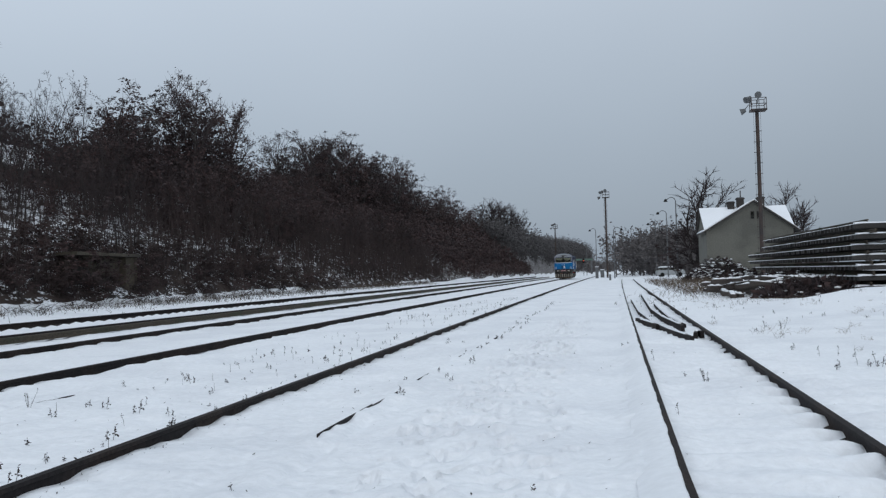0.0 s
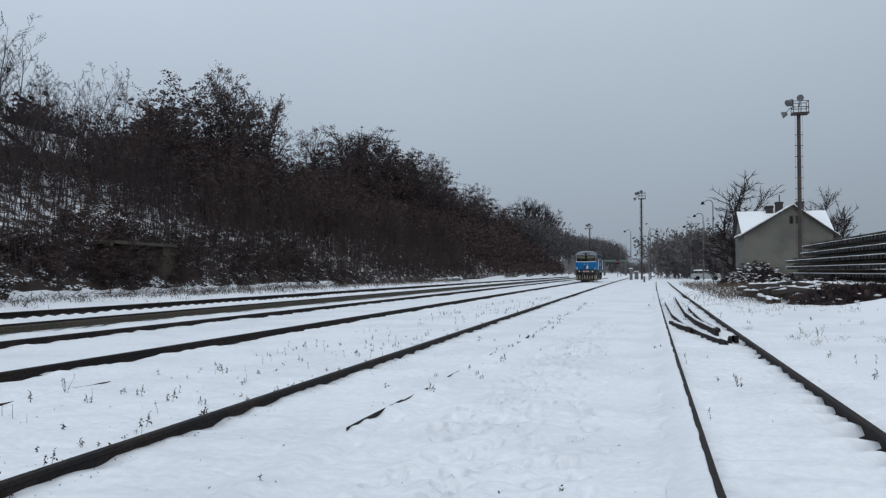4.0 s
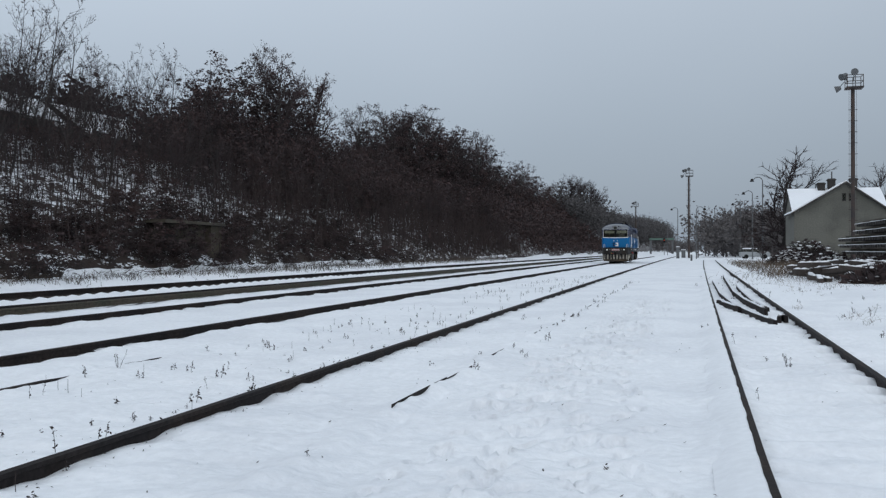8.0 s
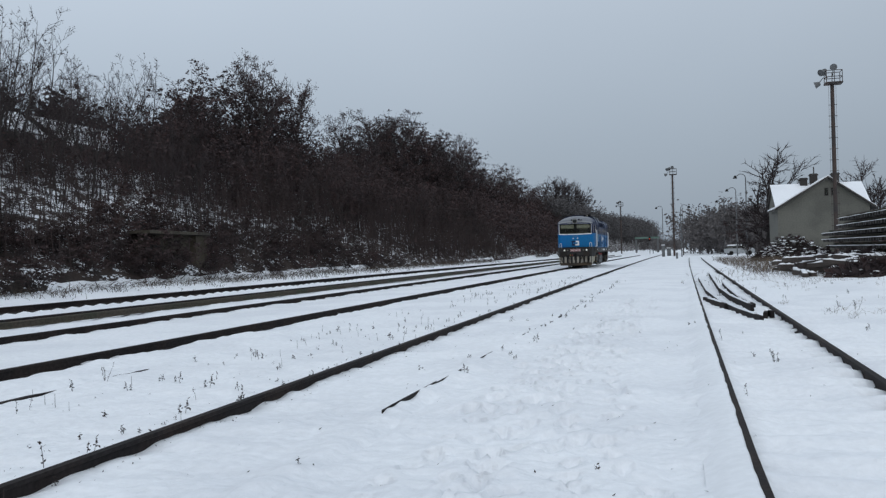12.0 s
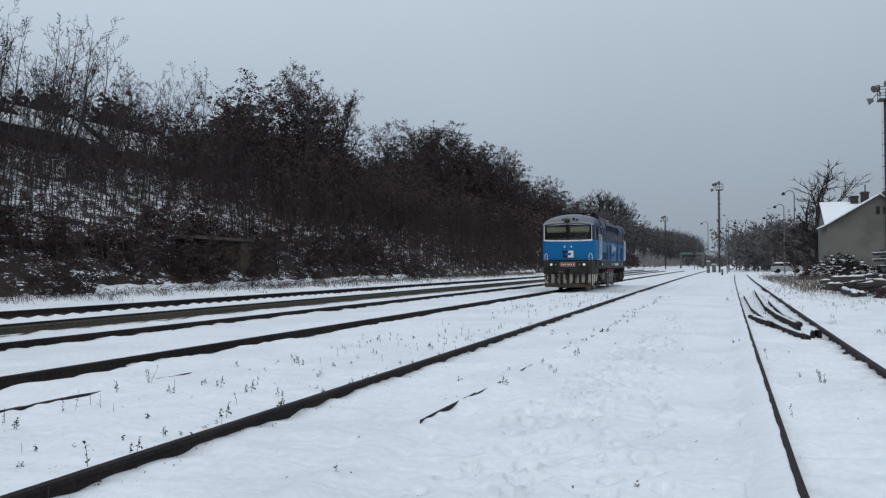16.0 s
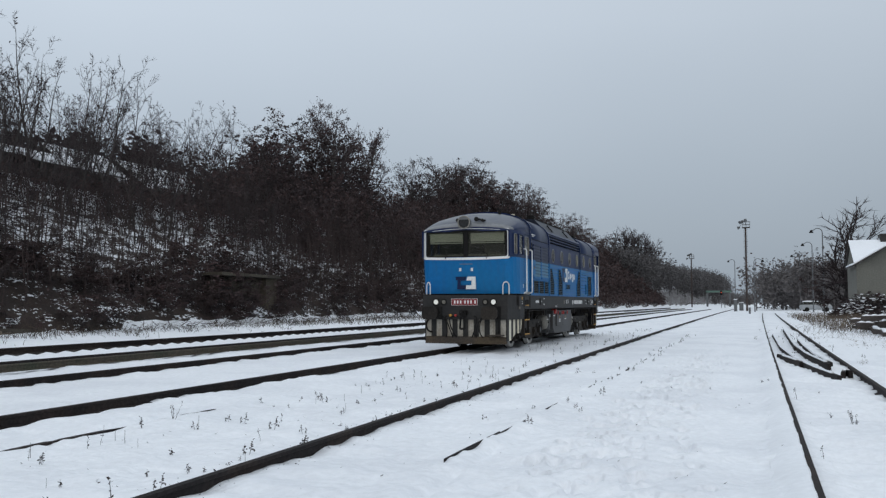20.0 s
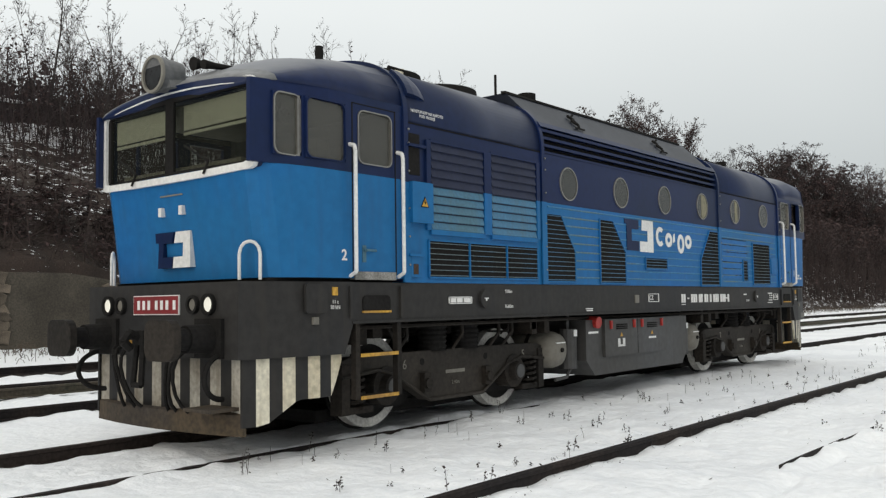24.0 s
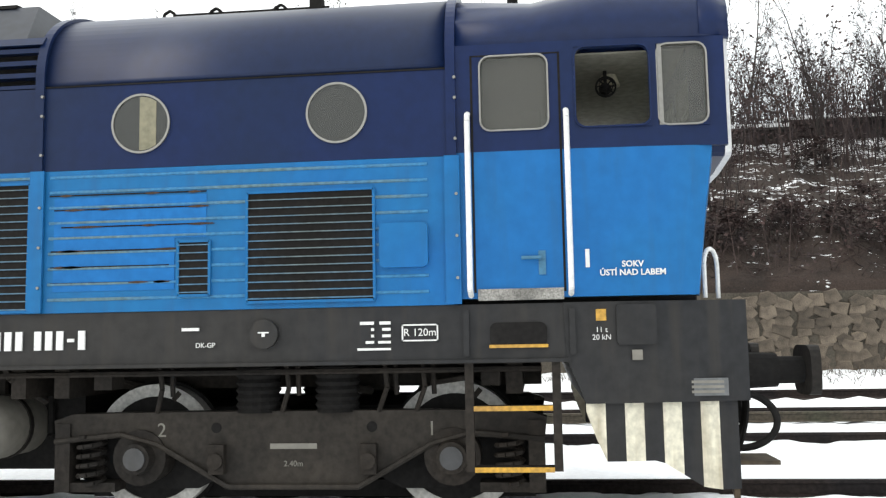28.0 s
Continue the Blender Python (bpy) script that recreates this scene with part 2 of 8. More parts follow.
def pipe(bm, pts, r, n=6):
    for p, q in zip(pts, pts[1:]):
        rod(bm, p, q, r, n=n)


def prism(bm, outline, axis, a, b):
    """An outline in the two other axes, drawn out along axis from a to b."""
    def at(u, v, w):
        return {"x": (w, u, v), "y": (u, w, v), "z": (u, v, w)}[axis]
    lo, hi = [bm.verts.new(at(u, v, a)) for u, v in outline], [bm.verts.new(at(u, v, b)) for u, v in outline]
    k = len(outline)
    for i in range(k):
        bm.faces.new((lo[i], lo[(i + 1) % k], hi[(i + 1) % k], hi[i]))
    bm.faces.new(lo[::-1])
    bm.faces.new(hi)


def loft(bm, rings, close=True, caps=True):
    vs = [[bm.verts.new(p) for p in r] for r in rings]
    k = len(vs[0])
    for r, s in zip(vs, vs[1:]):
        for i in range(k if close else k - 1):
            bm.faces.new((r[i], r[(i + 1) % k], s[(i + 1) % k], s[i]))
    if caps:
        bm.faces.new(vs[0][::-1])
        bm.faces.new(vs[-1])


def ring_band(bm, centre, axis, r0, r1, w, n=28):
    """A flat ring of width w along axis, from radius r0 to r1."""
    c = Vector(centre)
    ax = {"x": ((0, 1, 0), (0, 0, 1), (1, 0, 0)), "y": ((1, 0, 0), (0, 0, 1), (0, 1, 0)), "z": ((1, 0, 0), (0, 1, 0), (0, 0, 1))}[axis]
    a, b, d = (Vector(v) for v in ax)
    rows = []
    for i in range(n):
        u = math.cos(i * math.tau / n) * a + math.sin(i * math.tau / n) * b
        rows.append([bm.verts.new(c + r * u + h * d) for r, h in ((r0, 0), (r1, 0), (r1, w), (r0, w))])
    for i in range(n):
        s, t = rows[i], rows[(i + 1) % n]
        for j in range(4):
            bm.faces.new((s[j], s[(j + 1) % 4], t[(j + 1) % 4], t[j]))


def finish(bm, name, mat, smooth=False):
    bmesh.ops.recalc_face_normals(bm, faces=bm.faces)
    me = bpy.data.meshes.new(name)
    bm.to_mesh(me)
    bm.free()
    me.materials.append(mat)
    if smooth:
        me.polygons.foreach_set("use_smooth", [True] * len(me.polygons))
    return me


def part(name, bm, mat, parent=None, label="", smooth=False, bevel=0.0):
    """Links a bmesh as one mesh object, under parent if there is one."""
    if bevel:
        sharp = [e for e in bm.edges if len(e.link_faces) == 2 and e.calc_face_angle(0) > 0.6]
        bmesh.ops.bevel(bm, geom=sharp, offset=bevel, segments=2, affect="EDGES", clamp_overlap=True)
    ob = new(name, finish(bm, name, mat, smooth))
    if parent:
        ob.parent = parent
    return tagged(ob, label)


def thing(name, label, category, at=(0, 0, 0), turn=0, group="", kind=""):
    ob = new(name)
    ob.empty_display_size = 0.2
    ob.matrix_basis = pose(*at, 0, 0, turn)
    return tagged(ob, label, category, group, kind)


def mesh_from(name, verts, faces, mat, smooth=False):
    me = bpy.data.meshes.new(name)
    me.from_pydata(verts, [], faces)
    me.materials.append(mat)
    if smooth:
        me.polygons.foreach_set("use_smooth", [True] * len(me.polygons))
    me.update()
    return me


def lettering(name, text, size, m, mat, parent, label="", squeeze=1.0, bold=0.0):
    """Raised flat letters in the built-in font, at the pose m in parent's space."""
    cu = bpy.data.curves.new(name, "FONT")
    cu.body, cu.size, cu.extrude, cu.align_x, cu.align_y = text, size, 0.0015, "CENTER", "CENTER"
    cu.resolution_u, cu.offset = 3, bold
    tmp = new(name, cu)
    me = bpy.data.meshes.new_from_object(tmp.evaluated_get(bpy.context.evaluated_depsgraph_get()))
    bpy.data.objects.remove(tmp)
    me.transform(m @ Matrix.Diagonal((squeeze, 1, 1, 1)))
    me.materials.clear()
    me.materials.append(mat)
    ob = new(name, me)
    ob.parent = parent
    return tagged(ob, label)


# ---- ground: one snow-covered sheet with the bank beside the tracks ----
def lattice(x, y, size, seed):
    """Smooth value noise between -1 and 1 on arrays."""
    rng = np.random.RandomState(seed)
    table = rng.uniform(-1, 1, (64, 64))
    u, v = x / size, y / size
    i, j = np.floor(u).astype(int), np.floor(v).astype(int)
    a, b = u - i, v - j
    a, b = a * a * (3 - 2 * a), b * b * (3 - 2 * b)
    i, j = i % 64, j % 64
    k, m = (i + 1) % 64, (j + 1) % 64
    return (table[i, j] * (1 - a) + table[k, j] * a) * (1 - b) + (table[i, m] * (1 - a) + table[k, m] * a) * b


RAILS = {"a": (-4.0, -2.52), "b": (-8.4, -6.9), "c": (-13.65, -12.17), "e": (-16.5, -15.0), "r": (0.45, 1.92)}
WALL_X = -21.0


def drift(y):
    """How far the siding swings away from the other tracks."""
    return 0.0078 * np.clip(y - 6.0, 0, 120)


def wall_top(y):
    return np.interp(y, [-60, 11.5, 14, 17, 22, 30], [2.3, 2.25, 1.55, 0.8, 0.55, 0.4])


def bank(x, y):
    """Height of the bank behind its foot."""
    foot = wall_top(y)
    d = WALL_X - x
    crown = 8.0 + 0.3 * lattice(x * 0 + 3, y, 30, 5) - 1.1 * np.exp(-((y - 41) / 15.0) ** 4)
    return foot + (crown - foot) * np.clip(d / 10.5, 0, 1) ** 0.9 + np.clip(d - 10.5, 0, 200) * 0.05


def ground_height(x, y):
    x, y = np.asarray(x, float), np.asarray(y, float)
    u = x - 4.3e-5 * np.clip(y, 0, 200) ** 2 - 0.0172 * np.clip(y - 200, 0, 2000)
    z = np.interp(u, [-21, -19, -17.6, -16.5, -15, -13.65, -12.17, -11, -4, 3, 12, 30],
                  [0.42, 0.3, 0.12, 0.12, 0.0, -0.01, -0.13, -0.1, -0.1, -0.09, 0.0, 0.25])
    near = np.exp(-np.clip(np.hypot(x, y) - 25, 0, 500) / 40)
    z = z + near * (0.022 * lattice(x, y, 1.1, 1) + 0.022 * lattice(x, y, 0.4, 2) + 0.019 * lattice(x, y, 0.17, 3))
    for key, (left, right) in RAILS.items():
        for rail, depth in ((left, {"a": 0.0, "r": 0.0}.get(key, 0.05)), (right, 0.0 if key in "ab" else 0.02)):
            off = rail + drift(y) if key == "r" else rail
            z = z - depth * np.exp(-((u - off - 0.05) / 0.11) ** 2) + (0.016 if key == "a" else 0.026) * np.exp(-((u - off) / 0.4) ** 2) * (0.65 * lattice(x, y, 0.7, 4) + 0.6 * lattice(x, y, 0.26, 14))
    # two rails lie under the snow but for a stretch
    for rail, ya, yb in ((RAILS["a"][1], 7.0, 8.0), (RAILS["b"][1], -9.0, 11.8)):
        bare = np.clip(np.minimum((y - ya) / 1.5, (yb - y) / 2.4), 0, 1)
        z = z + np.exp(-((u - rail) / 0.22) ** 2) * 0.042 - 0.075 * bare * np.exp(-((u - rail - 0.03) / 0.07) ** 2)
    side = u - drift(y)
    z = z + 0.074 * np.exp(-((side - 0.36) / 0.22) ** 2) * (0.85 + 0.3 * lattice(x, y, 0.6, 31))
    # a fine crack in the snow along the buried rail
    crack = np.clip(0.55 + 0.9 * lattice(x, y, 1.3, 21), 0, 1) * (y < 45)
    z = z - 0.032 * crack * np.exp(-((u + 2.38 + 0.02 * lattice(x, y, 2.0, 22)) / 0.05) ** 2)
    # the swell of the sleepers below the snow of the siding and of the near track
    for lo, hi, amp in ((0.62, 2.6, 0.028), (-4.6, -1.9, 0.007)):
        v = side if lo > 0 else u
        z = z + amp * np.exp(-(np.clip(abs(v - (lo + hi) / 2) - (hi - lo) / 2, 0, 9) / 0.15) ** 2) * np.cos(y * math.tau / 0.62) * (y < 60)
    # lumps over the sleeper ends, with a gap of shade before the siding's right rail
    lump = np.clip(np.cos(y * math.tau / 0.62), 0, 1) ** 0.7 * (1 + 0.5 * lattice(x, y, 0.5, 33))
    z = z + (0.055 * lump - 0.055) * np.exp(-((side - 1.79) / 0.11) ** 2) * (y < 44)
    # trodden path between the tracks
    path = np.exp(-((u + 1.05) / 0.85) ** 4) * (y < 90)
    z = z + path * (0.02 + 0.013 * lattice(x, y, 0.34, 6) + 0.02 * lattice(x, y, 0.12, 7))
    z = z + 0.55 * np.exp(-((u - 9.0) / 2.6) ** 2 - ((y - 31.5) / 3.0) ** 2)
    hill = u < WALL_X - 0.25
    z = np.where(hill, bank(u, y) + 0.22 * lattice(x, y, 1.9, 8) * (u < WALL_X - 0.5) + 0.1 * lattice(x, y, 0.6, 9), z)
    return z


def steps(*runs):
    out = []
    for a, b, s in runs:
        out.extend(np.arange(a, b - s * 0.3, s))
    return np.array(out + [runs[-1][1]])


def build_ground():
    xs = steps((-1500, -200, 130), (-200, -60, 14), (-60, -34, 2.0), (-34, -21.3, 0.5), (-21.3, -21.22, 0.08), (-21.22, -9, 0.3),
               (-9, -4.7, 0.08), (-4.7, -2.6, 0.06), (-2.6, 0.3, 0.042), (0.3, 3.2, 0.06), (3.2, 8, 0.2), (8, 20, 0.6), (20, 60, 4), (60, 200, 20), (200, 1500, 130))
    ys = steps((-1500, -200, 130), (-200, -40, 16), (-40, -6, 1.0), (-6, 2.5, 0.11), (2.5, 13, 0.05), (13, 22, 0.11),
               (22, 44, 0.25), (44, 110, 1.2), (110, 300, 6), (300, 900, 12), (900, 3000, 150))
    gx, gy = np.meshgrid(xs, ys)
    gz = ground_height(gx, gy)
    rng = random.Random(4)
    prints = []
    walks = [((2.8, 4.8, 6.3, 8.2, 10.3, 18, 26), (0.2, -0.12, -0.42, -0.52, -0.75, -0.72, -0.6), 0.36),
             ((2.8, 4.4, 8.6, 14, 26), (-0.4, -0.54, -1.05, -1.0, -0.9), 0.3),
             ((2.8, 4.5, 6.8, 8.6, 14, 26), (-1.1, -1.27, -1.46, -1.62, -1.4, -1.2), 0.26),
             ((2.8, 4.8, 8.0, 26), (-0.95, -1.12, -1.3, -1.15), 0.3), ((2.8, 26), (-1.85, -1.5), 0.5)]
    for way_y, way_x, stride in walks:
        y, foot = 2.6, 1
        while y < 26:
            foot = -foot
            prints.append((float(np.interp(y, way_y, way_x)) + 0.07 * foot + rng.gauss(0, 0.05), y))
            y += stride * rng.uniform(0.7, 1.5)
    for px, py in prints:
        r = (0.05 + 0.02 * rng.random(), 0.1 + 0.05 * rng.random())
        lean = rng.gauss(0, 0.25)
        i0, i1 = np.searchsorted(xs, (px - 0.5, px + 0.5))
        j0, j1 = np.searchsorted(ys, (py - 0.5, py + 0.5))
        sx, sy = gx[j0:j1, i0:i1] - px, gy[j0:j1, i0:i1] - py
        q = ((sx - lean * sy) / r[0]) ** 2 + (sy / r[1]) ** 2
        gz[j0:j1, i0:i1] += -0.17 * rng.uniform(0.3, 1) * np.exp(-q * q) + 0.014 * np.exp(-((q - 2.2) / 0.8) ** 2)
    nx = len(xs)
    verts = np.stack([gx.ravel(), gy.ravel(), gz.ravel()], 1)
    j, i = np.meshgrid(np.arange(len(ys) - 1), np.arange(nx - 1), indexing="ij")
    k = (j * nx + i).ravel()
    faces = np.stack([k, k + 1, k + nx + 1, k + nx], 1)
    me = bpy.data.meshes.new("ground")
    me.from_pydata(verts.tolist(), [], faces.tolist())
    me.polygons.foreach_set("use_smooth", [True] * len(me.polygons))
    mid = xs[i.ravel()] * 0.5 + xs[i.ravel() + 1] * 0.5
    mid = mid - np.array([bend(y) for y in ys])[j.ravel()]
    me.materials.append(SNOW)
    me.materials.append(BANK)
    me.polygons.foreach_set("material_index", (mid < WALL_X - 0.22).astype(int).tolist())
    return tagged(new("ground", me), "snow-covered ground of a small railway yard", "ground", kind="structure")


def bank_material():
    m = material("bank_litter", (0.036, 0.023, 0.018), 0.95, 0, 0.4, 6.0, second=(0.023, 0.0155, 0.0125), bump=0.05, bump_scale=6)
    n, l = m.node_tree.nodes, m.node_tree.links
    b = n["Principled BSDF"]
    litter = b.inputs["Base Color"].links[0].from_socket
    co, mp, t1, t2 = (n.new(k) for k in ("ShaderNodeTexCoord", "ShaderNodeMapping", "ShaderNodeTexNoise", "ShaderNodeTexNoise"))
    mp.inputs["Scale"].default_value = (1.3, 0.6, 1.8)
    l.new(co.outputs["Object"], mp.inputs[0])
    t1.inputs["Scale"].default_value, t1.inputs["Detail"].default_value = 1.7, 9
    t2.inputs["Scale"].default_value, t2.inputs["Detail"].default_value = 9.0, 6
    for t in (t1, t2):
        l.new(mp.outputs[0], t.inputs["Vector"])
    add, rg, mix = n.new("ShaderNodeMath"), n.new("ShaderNodeMapRange"), n.new("ShaderNodeMix")
    add.operation = "ADD"
    rg.inputs[1].default_value, rg.inputs[2].default_value = 1.0, 1.05
    mix.data_type = "RGBA"
    mix.inputs[7].default_value = (0.8, 0.82, 0.85, 1)
    l.new(t1.outputs[0], add.inputs[0])
    l.new(t2.outputs[0], add.inputs[1])
    sep, foot, less = n.new("ShaderNodeSeparateXYZ"), n.new("ShaderNodeMapRange"), n.new("ShaderNodeMath")
    foot.inputs[1].default_value, foot.inputs[2].default_value, foot.inputs[4].default_value = -25.8, -22.8, -0.1
    less.operation = "ADD"
    near, both = n.new("ShaderNodeMapRange"), n.new("ShaderNodeMath")
    near.inputs[1].default_value, near.inputs[2].default_value, near.inputs[3].default_value, near.inputs[4].default_value = 14.0, 27.0, -0.11, 0.0
    both.operation = "ADD"
    l.new(co.outputs["Object"], sep.inputs[0])
    l.new(sep.outputs[0], foot.inputs[0])
    l.new(add.outputs[0], less.inputs[0])
    l.new(sep.outputs[1], near.inputs[0])
    l.new(foot.outputs[0], both.inputs[0])
    l.new(near.outputs[0], both.inputs[1])
    crest, with_crest = n.new("ShaderNodeMapRange"), n.new("ShaderNodeMath")
    crest.inputs[1].default_value, crest.inputs[2].default_value, crest.inputs[3].default_value, crest.inputs[4].default_value = -30.4, -29.4, 0.22, 0.0
    with_crest.operation = "ADD"
    l.new(sep.outputs[0], crest.inputs[0])
    l.new(both.outputs[0], with_crest.inputs[0])
    l.new(crest.outputs[0], with_crest.inputs[1])
    l.new(with_crest.outputs[0], less.inputs[1])
    l.new(less.outputs[0], rg.inputs[0])
    l.new(rg.outputs[0], mix.inputs[0])
    l.new(litter, mix.inputs[6])
    l.new(mix.outputs[2], b.inputs["Base Color"])
    return m


BANK = bank_material()
build_ground()


# ---- tracks ----
def rail_mesh(name, x, y0, y1, z=0.0, tall=0.15, mat=RAIL, step=2.0, swing=False):
    outline = [(-0.036, 0), (0.036, 0), (0.036, -0.03), (0.01, -0.042), (0.01, -tall + 0.03), (0.062, -tall + 0.012),
               (0.062, -tall), (-0.062, -tall), (-0.062, -tall + 0.012), (-0.01, -tall + 0.03), (-0.01, -0.042), (-0.036, -0.03)]
    bm = bmesh.new()
    ys = list(np.arange(y0, y1, step)) + [y1]
    loft(bm, [[(x + bend(y) + (float(drift(y)) if swing else 0.0) + u, y, z + v) for u, v in outline] for y in ys])
    return finish(bm, name, mat)


def build_track(key, label, heights=(0.0, 0.0), y0=-45.0, y1=190.0, mats=(RAIL, RAIL), sleepers=0):
    track = thing("railway_track", label, "railway track", group="parallel tracks")
    for x, z, mat in zip(RAILS[key], heights, mats):
        rail = new("rail", rail_mesh("rail", x, y0, y1, z, mat=mat, swing=key == "r"))
        rail.parent = track
    bm = bmesh.new()
    quad_box(bm, -1.25, 1.25, -0.12, 0.12, -0.14, 0)
    me = finish(bm, "sleeper", SLEEPER)
    mid = (RAILS[key][0] + RAILS[key][1]) / 2
    for k in range(sleepers):
        y = 3.0 + k * 0.62
        s = new("sleeper", me)
        s.parent = track
        s.matrix_basis = pose(mid + bend(y), y, min(heights) - 0.15)
    return track


near_track = build_track("a", "track with one dark rail bare and the other buried in snow", (0.0, -0.117))
build_track("b", "running track with dark rails, one nearly buried in snow", (0.0, -0.1))
build_track("c", "snowed-in track with a rusty far rail beside the bank", (0.145, 0.0), mats=(RAIL_RUST, RAIL))
build_track("e", "track at the bank's foot with a tall dark rail", (0.28, 0.09))
build_track("r", "snowed-in siding with sleepers swelling below the snow", (-0.005, -0.005), y0=-20, y1=120, sleepers=0)
siding = [ob for ob in bpy.data.objects if ob.name.startswith("railway_track")][-1]
ys = np.arange(-4.0, 62.0, 0.09)
lap = 0.5 * lattice(ys * 0, ys, 0.55, 41) + 0.35 * lattice(ys * 0 + 5, ys, 0.2, 42)
bm = bmesh.new()
rows = []
for y, g in zip(ys, lap):
    x = RAILS["r"][0] + bend(y) + float(drift(y))
    lip = -0.012 + 0.016 * float(g)
    rows.append([(x - 0.3, y, -0.09), (x - 0.2, y, -0.035), (x - 0.09, y, -0.004), (x + lip - 0.012, y, 0.005), (x + lip, y, -0.003), (x - 0.05, y, -0.1)])
loft(bm, rows, close=False, caps=False)
part("snow_edge", bm, SNOW_CAP, siding, "snow banked against the rail", smooth=True)
ys = np.arange(-20.0, 120.0, 0.155)
wave = 0.5 + 0.5 * np.cos(ys * math.tau / 0.62) + 0.5 * lattice(ys * 0 + 9, ys, 0.8, 43)
bm = bmesh.new()
rows = []
for y, g in zip(ys, wave):
    x = RAILS["e"][0] + bend(y)
    h = 0.1 + 0.05 * float(g)
    rows.append([(x + 0.75, y, 0.02), (x + 0.42, y, h - 0.03), (x + 0.26, y, h), (x + 0.16, y, h - 0.03), (x + 0.1, y, 0.05)])
loft(bm, rows, close=False, caps=False)
bank_track = [ob for ob in bpy.data.objects if ob.name.startswith("railway_track")][-2]
part("snow_edge", bm, SNOW_CAP, bank_track, "snow lying in lumps over the sleeper ends", smooth=True)
# a thin edge of the buried rail shows through the snow in a broken line
edge_rng = random.Random(19)
runs = [(7.5, 9.3, 0.012)]
y = 9.0
while y < 30:
    runs.append((y, y + edge_rng.uniform(0.6, 1.8), edge_rng.uniform(0.0006, 0.002)))
    y = runs[-1][1] + edge_rng.uniform(0.3, 1.6)
for ya, yb, wide in runs:
    bm = bmesh.new()
    rows = []
    ys = np.linspace(ya, yb, 9)
    xs = np.array([-2.57 + 0.012 * (y - 7.6) * (y < 20) + 0.15 * (y >= 20) + bend(y) for y in ys])
    top = float(ground_height(xs, ys).max()) + 0.003 if 7.3 < ya < 8 else float(ground_height(xs, ys).mean()) + 0.004
    for x, y in zip(xs, ys):
        f = (y - ya) / (yb - ya)
        w = wide * (1 - f) ** 0.8 * min(1, 0.15 + f * 4) + 0.001
        rows.append([(x - w, y, top - 0.06), (x + w, y, top - 0.06), (x + w * 0.8, y, top), (x - w * 0.8, y, top)])
    loft(bm, rows)
    part("rail_edge", bm, RAIL, near_track)
# the far rail of the last track stands on a bare timber edge
bm = bmesh.new()
loft(bm, [[(-16.66 + bend(y), y, 0.13), (-16.36 + bend(y), y, 0.13), (-16.36 + bend(y), y, -0.02), (-16.66 + bend(y), y, -0.02)]
          for y in list(np.arange(-45, 190, 2.5))])
part("trim", bm, SLEEPER, None, "dark timber edging under the last rail")
bpy.data.objects["trim"]["kind"] = "structure"


# ---- the locomotive ----
LOCO_X, HALF = -7.66, 1.45
loco = thing("diesel_locomotive", "two-tone blue diesel locomotive with a cab at each end", "locomotive")


def wall_x(y, e=1):
    """Half the width of the cab side, y metres from the middle: it draws in towards the windscreen."""
    return HALF - (0.06 if e > 0 else 0.125) * max(0.0, min(1.0, (abs(y) - 6.75) / 0.95)) ** 1.8


def cab_outline(front, back=5.82, e=1):
    if e < 0:
        half = [(HALF, back), (HALF, 6.75), (1.445, 7.08), (1.405, front - 0.3), (1.345, front - 0.14), (1.265, front - 0.05), (1.15, front), (0.9, front + 0.01), (0.45, front + 0.03)]
        return half + [(-x, y) for x, y in half[::-1]]
    half = [(HALF, back), (HALF, 6.75), (wall_x(7.2), 7.2), (wall_x(front - 0.16), front - 0.16), (wall_x(front) - 0.015, front - 0.04),
            (1.2, front - 0.0), (0.9, front + 0.01), (0.45, front + 0.03)]
    return half + [(-x, y) for x, y in half[::-1]]


def rounded(w, h, r, n=4):
    """Corners of a rounded rectangle about the origin."""
    out = []
    for cx, cy, a in ((w / 2 - r, h / 2 - r, 0), (-w / 2 + r, h / 2 - r, 90), (-w / 2 + r, -h / 2 + r, 180), (w / 2 - r, -h / 2 + r, 270)):
        out += [(cx + r * math.cos(radians(a + 90 * k / n)), cy + r * math.sin(radians(a + 90 * k / n))) for k in range(n + 1)]
    return out


def outline_ring(bm, pts, inner, axis_x, x0, x1, centre):
    """A frame between two rounded outlines in the y-z plane, from x0 to x1."""
    cy, cz = centre
    k = len(pts)
    rows = [[bm.verts.new((x, cy + p[0], cz + p[1])) for p in ps] for ps, x in ((pts, x0), (pts, x1), (inner, x1), (inner, x0))]
    for a, b in zip(rows, rows[1:] + rows[:1]):
        for i in range(k):
            bm.faces.new((a[i], a[(i + 1) % k], b[(i + 1) % k], b[i]))


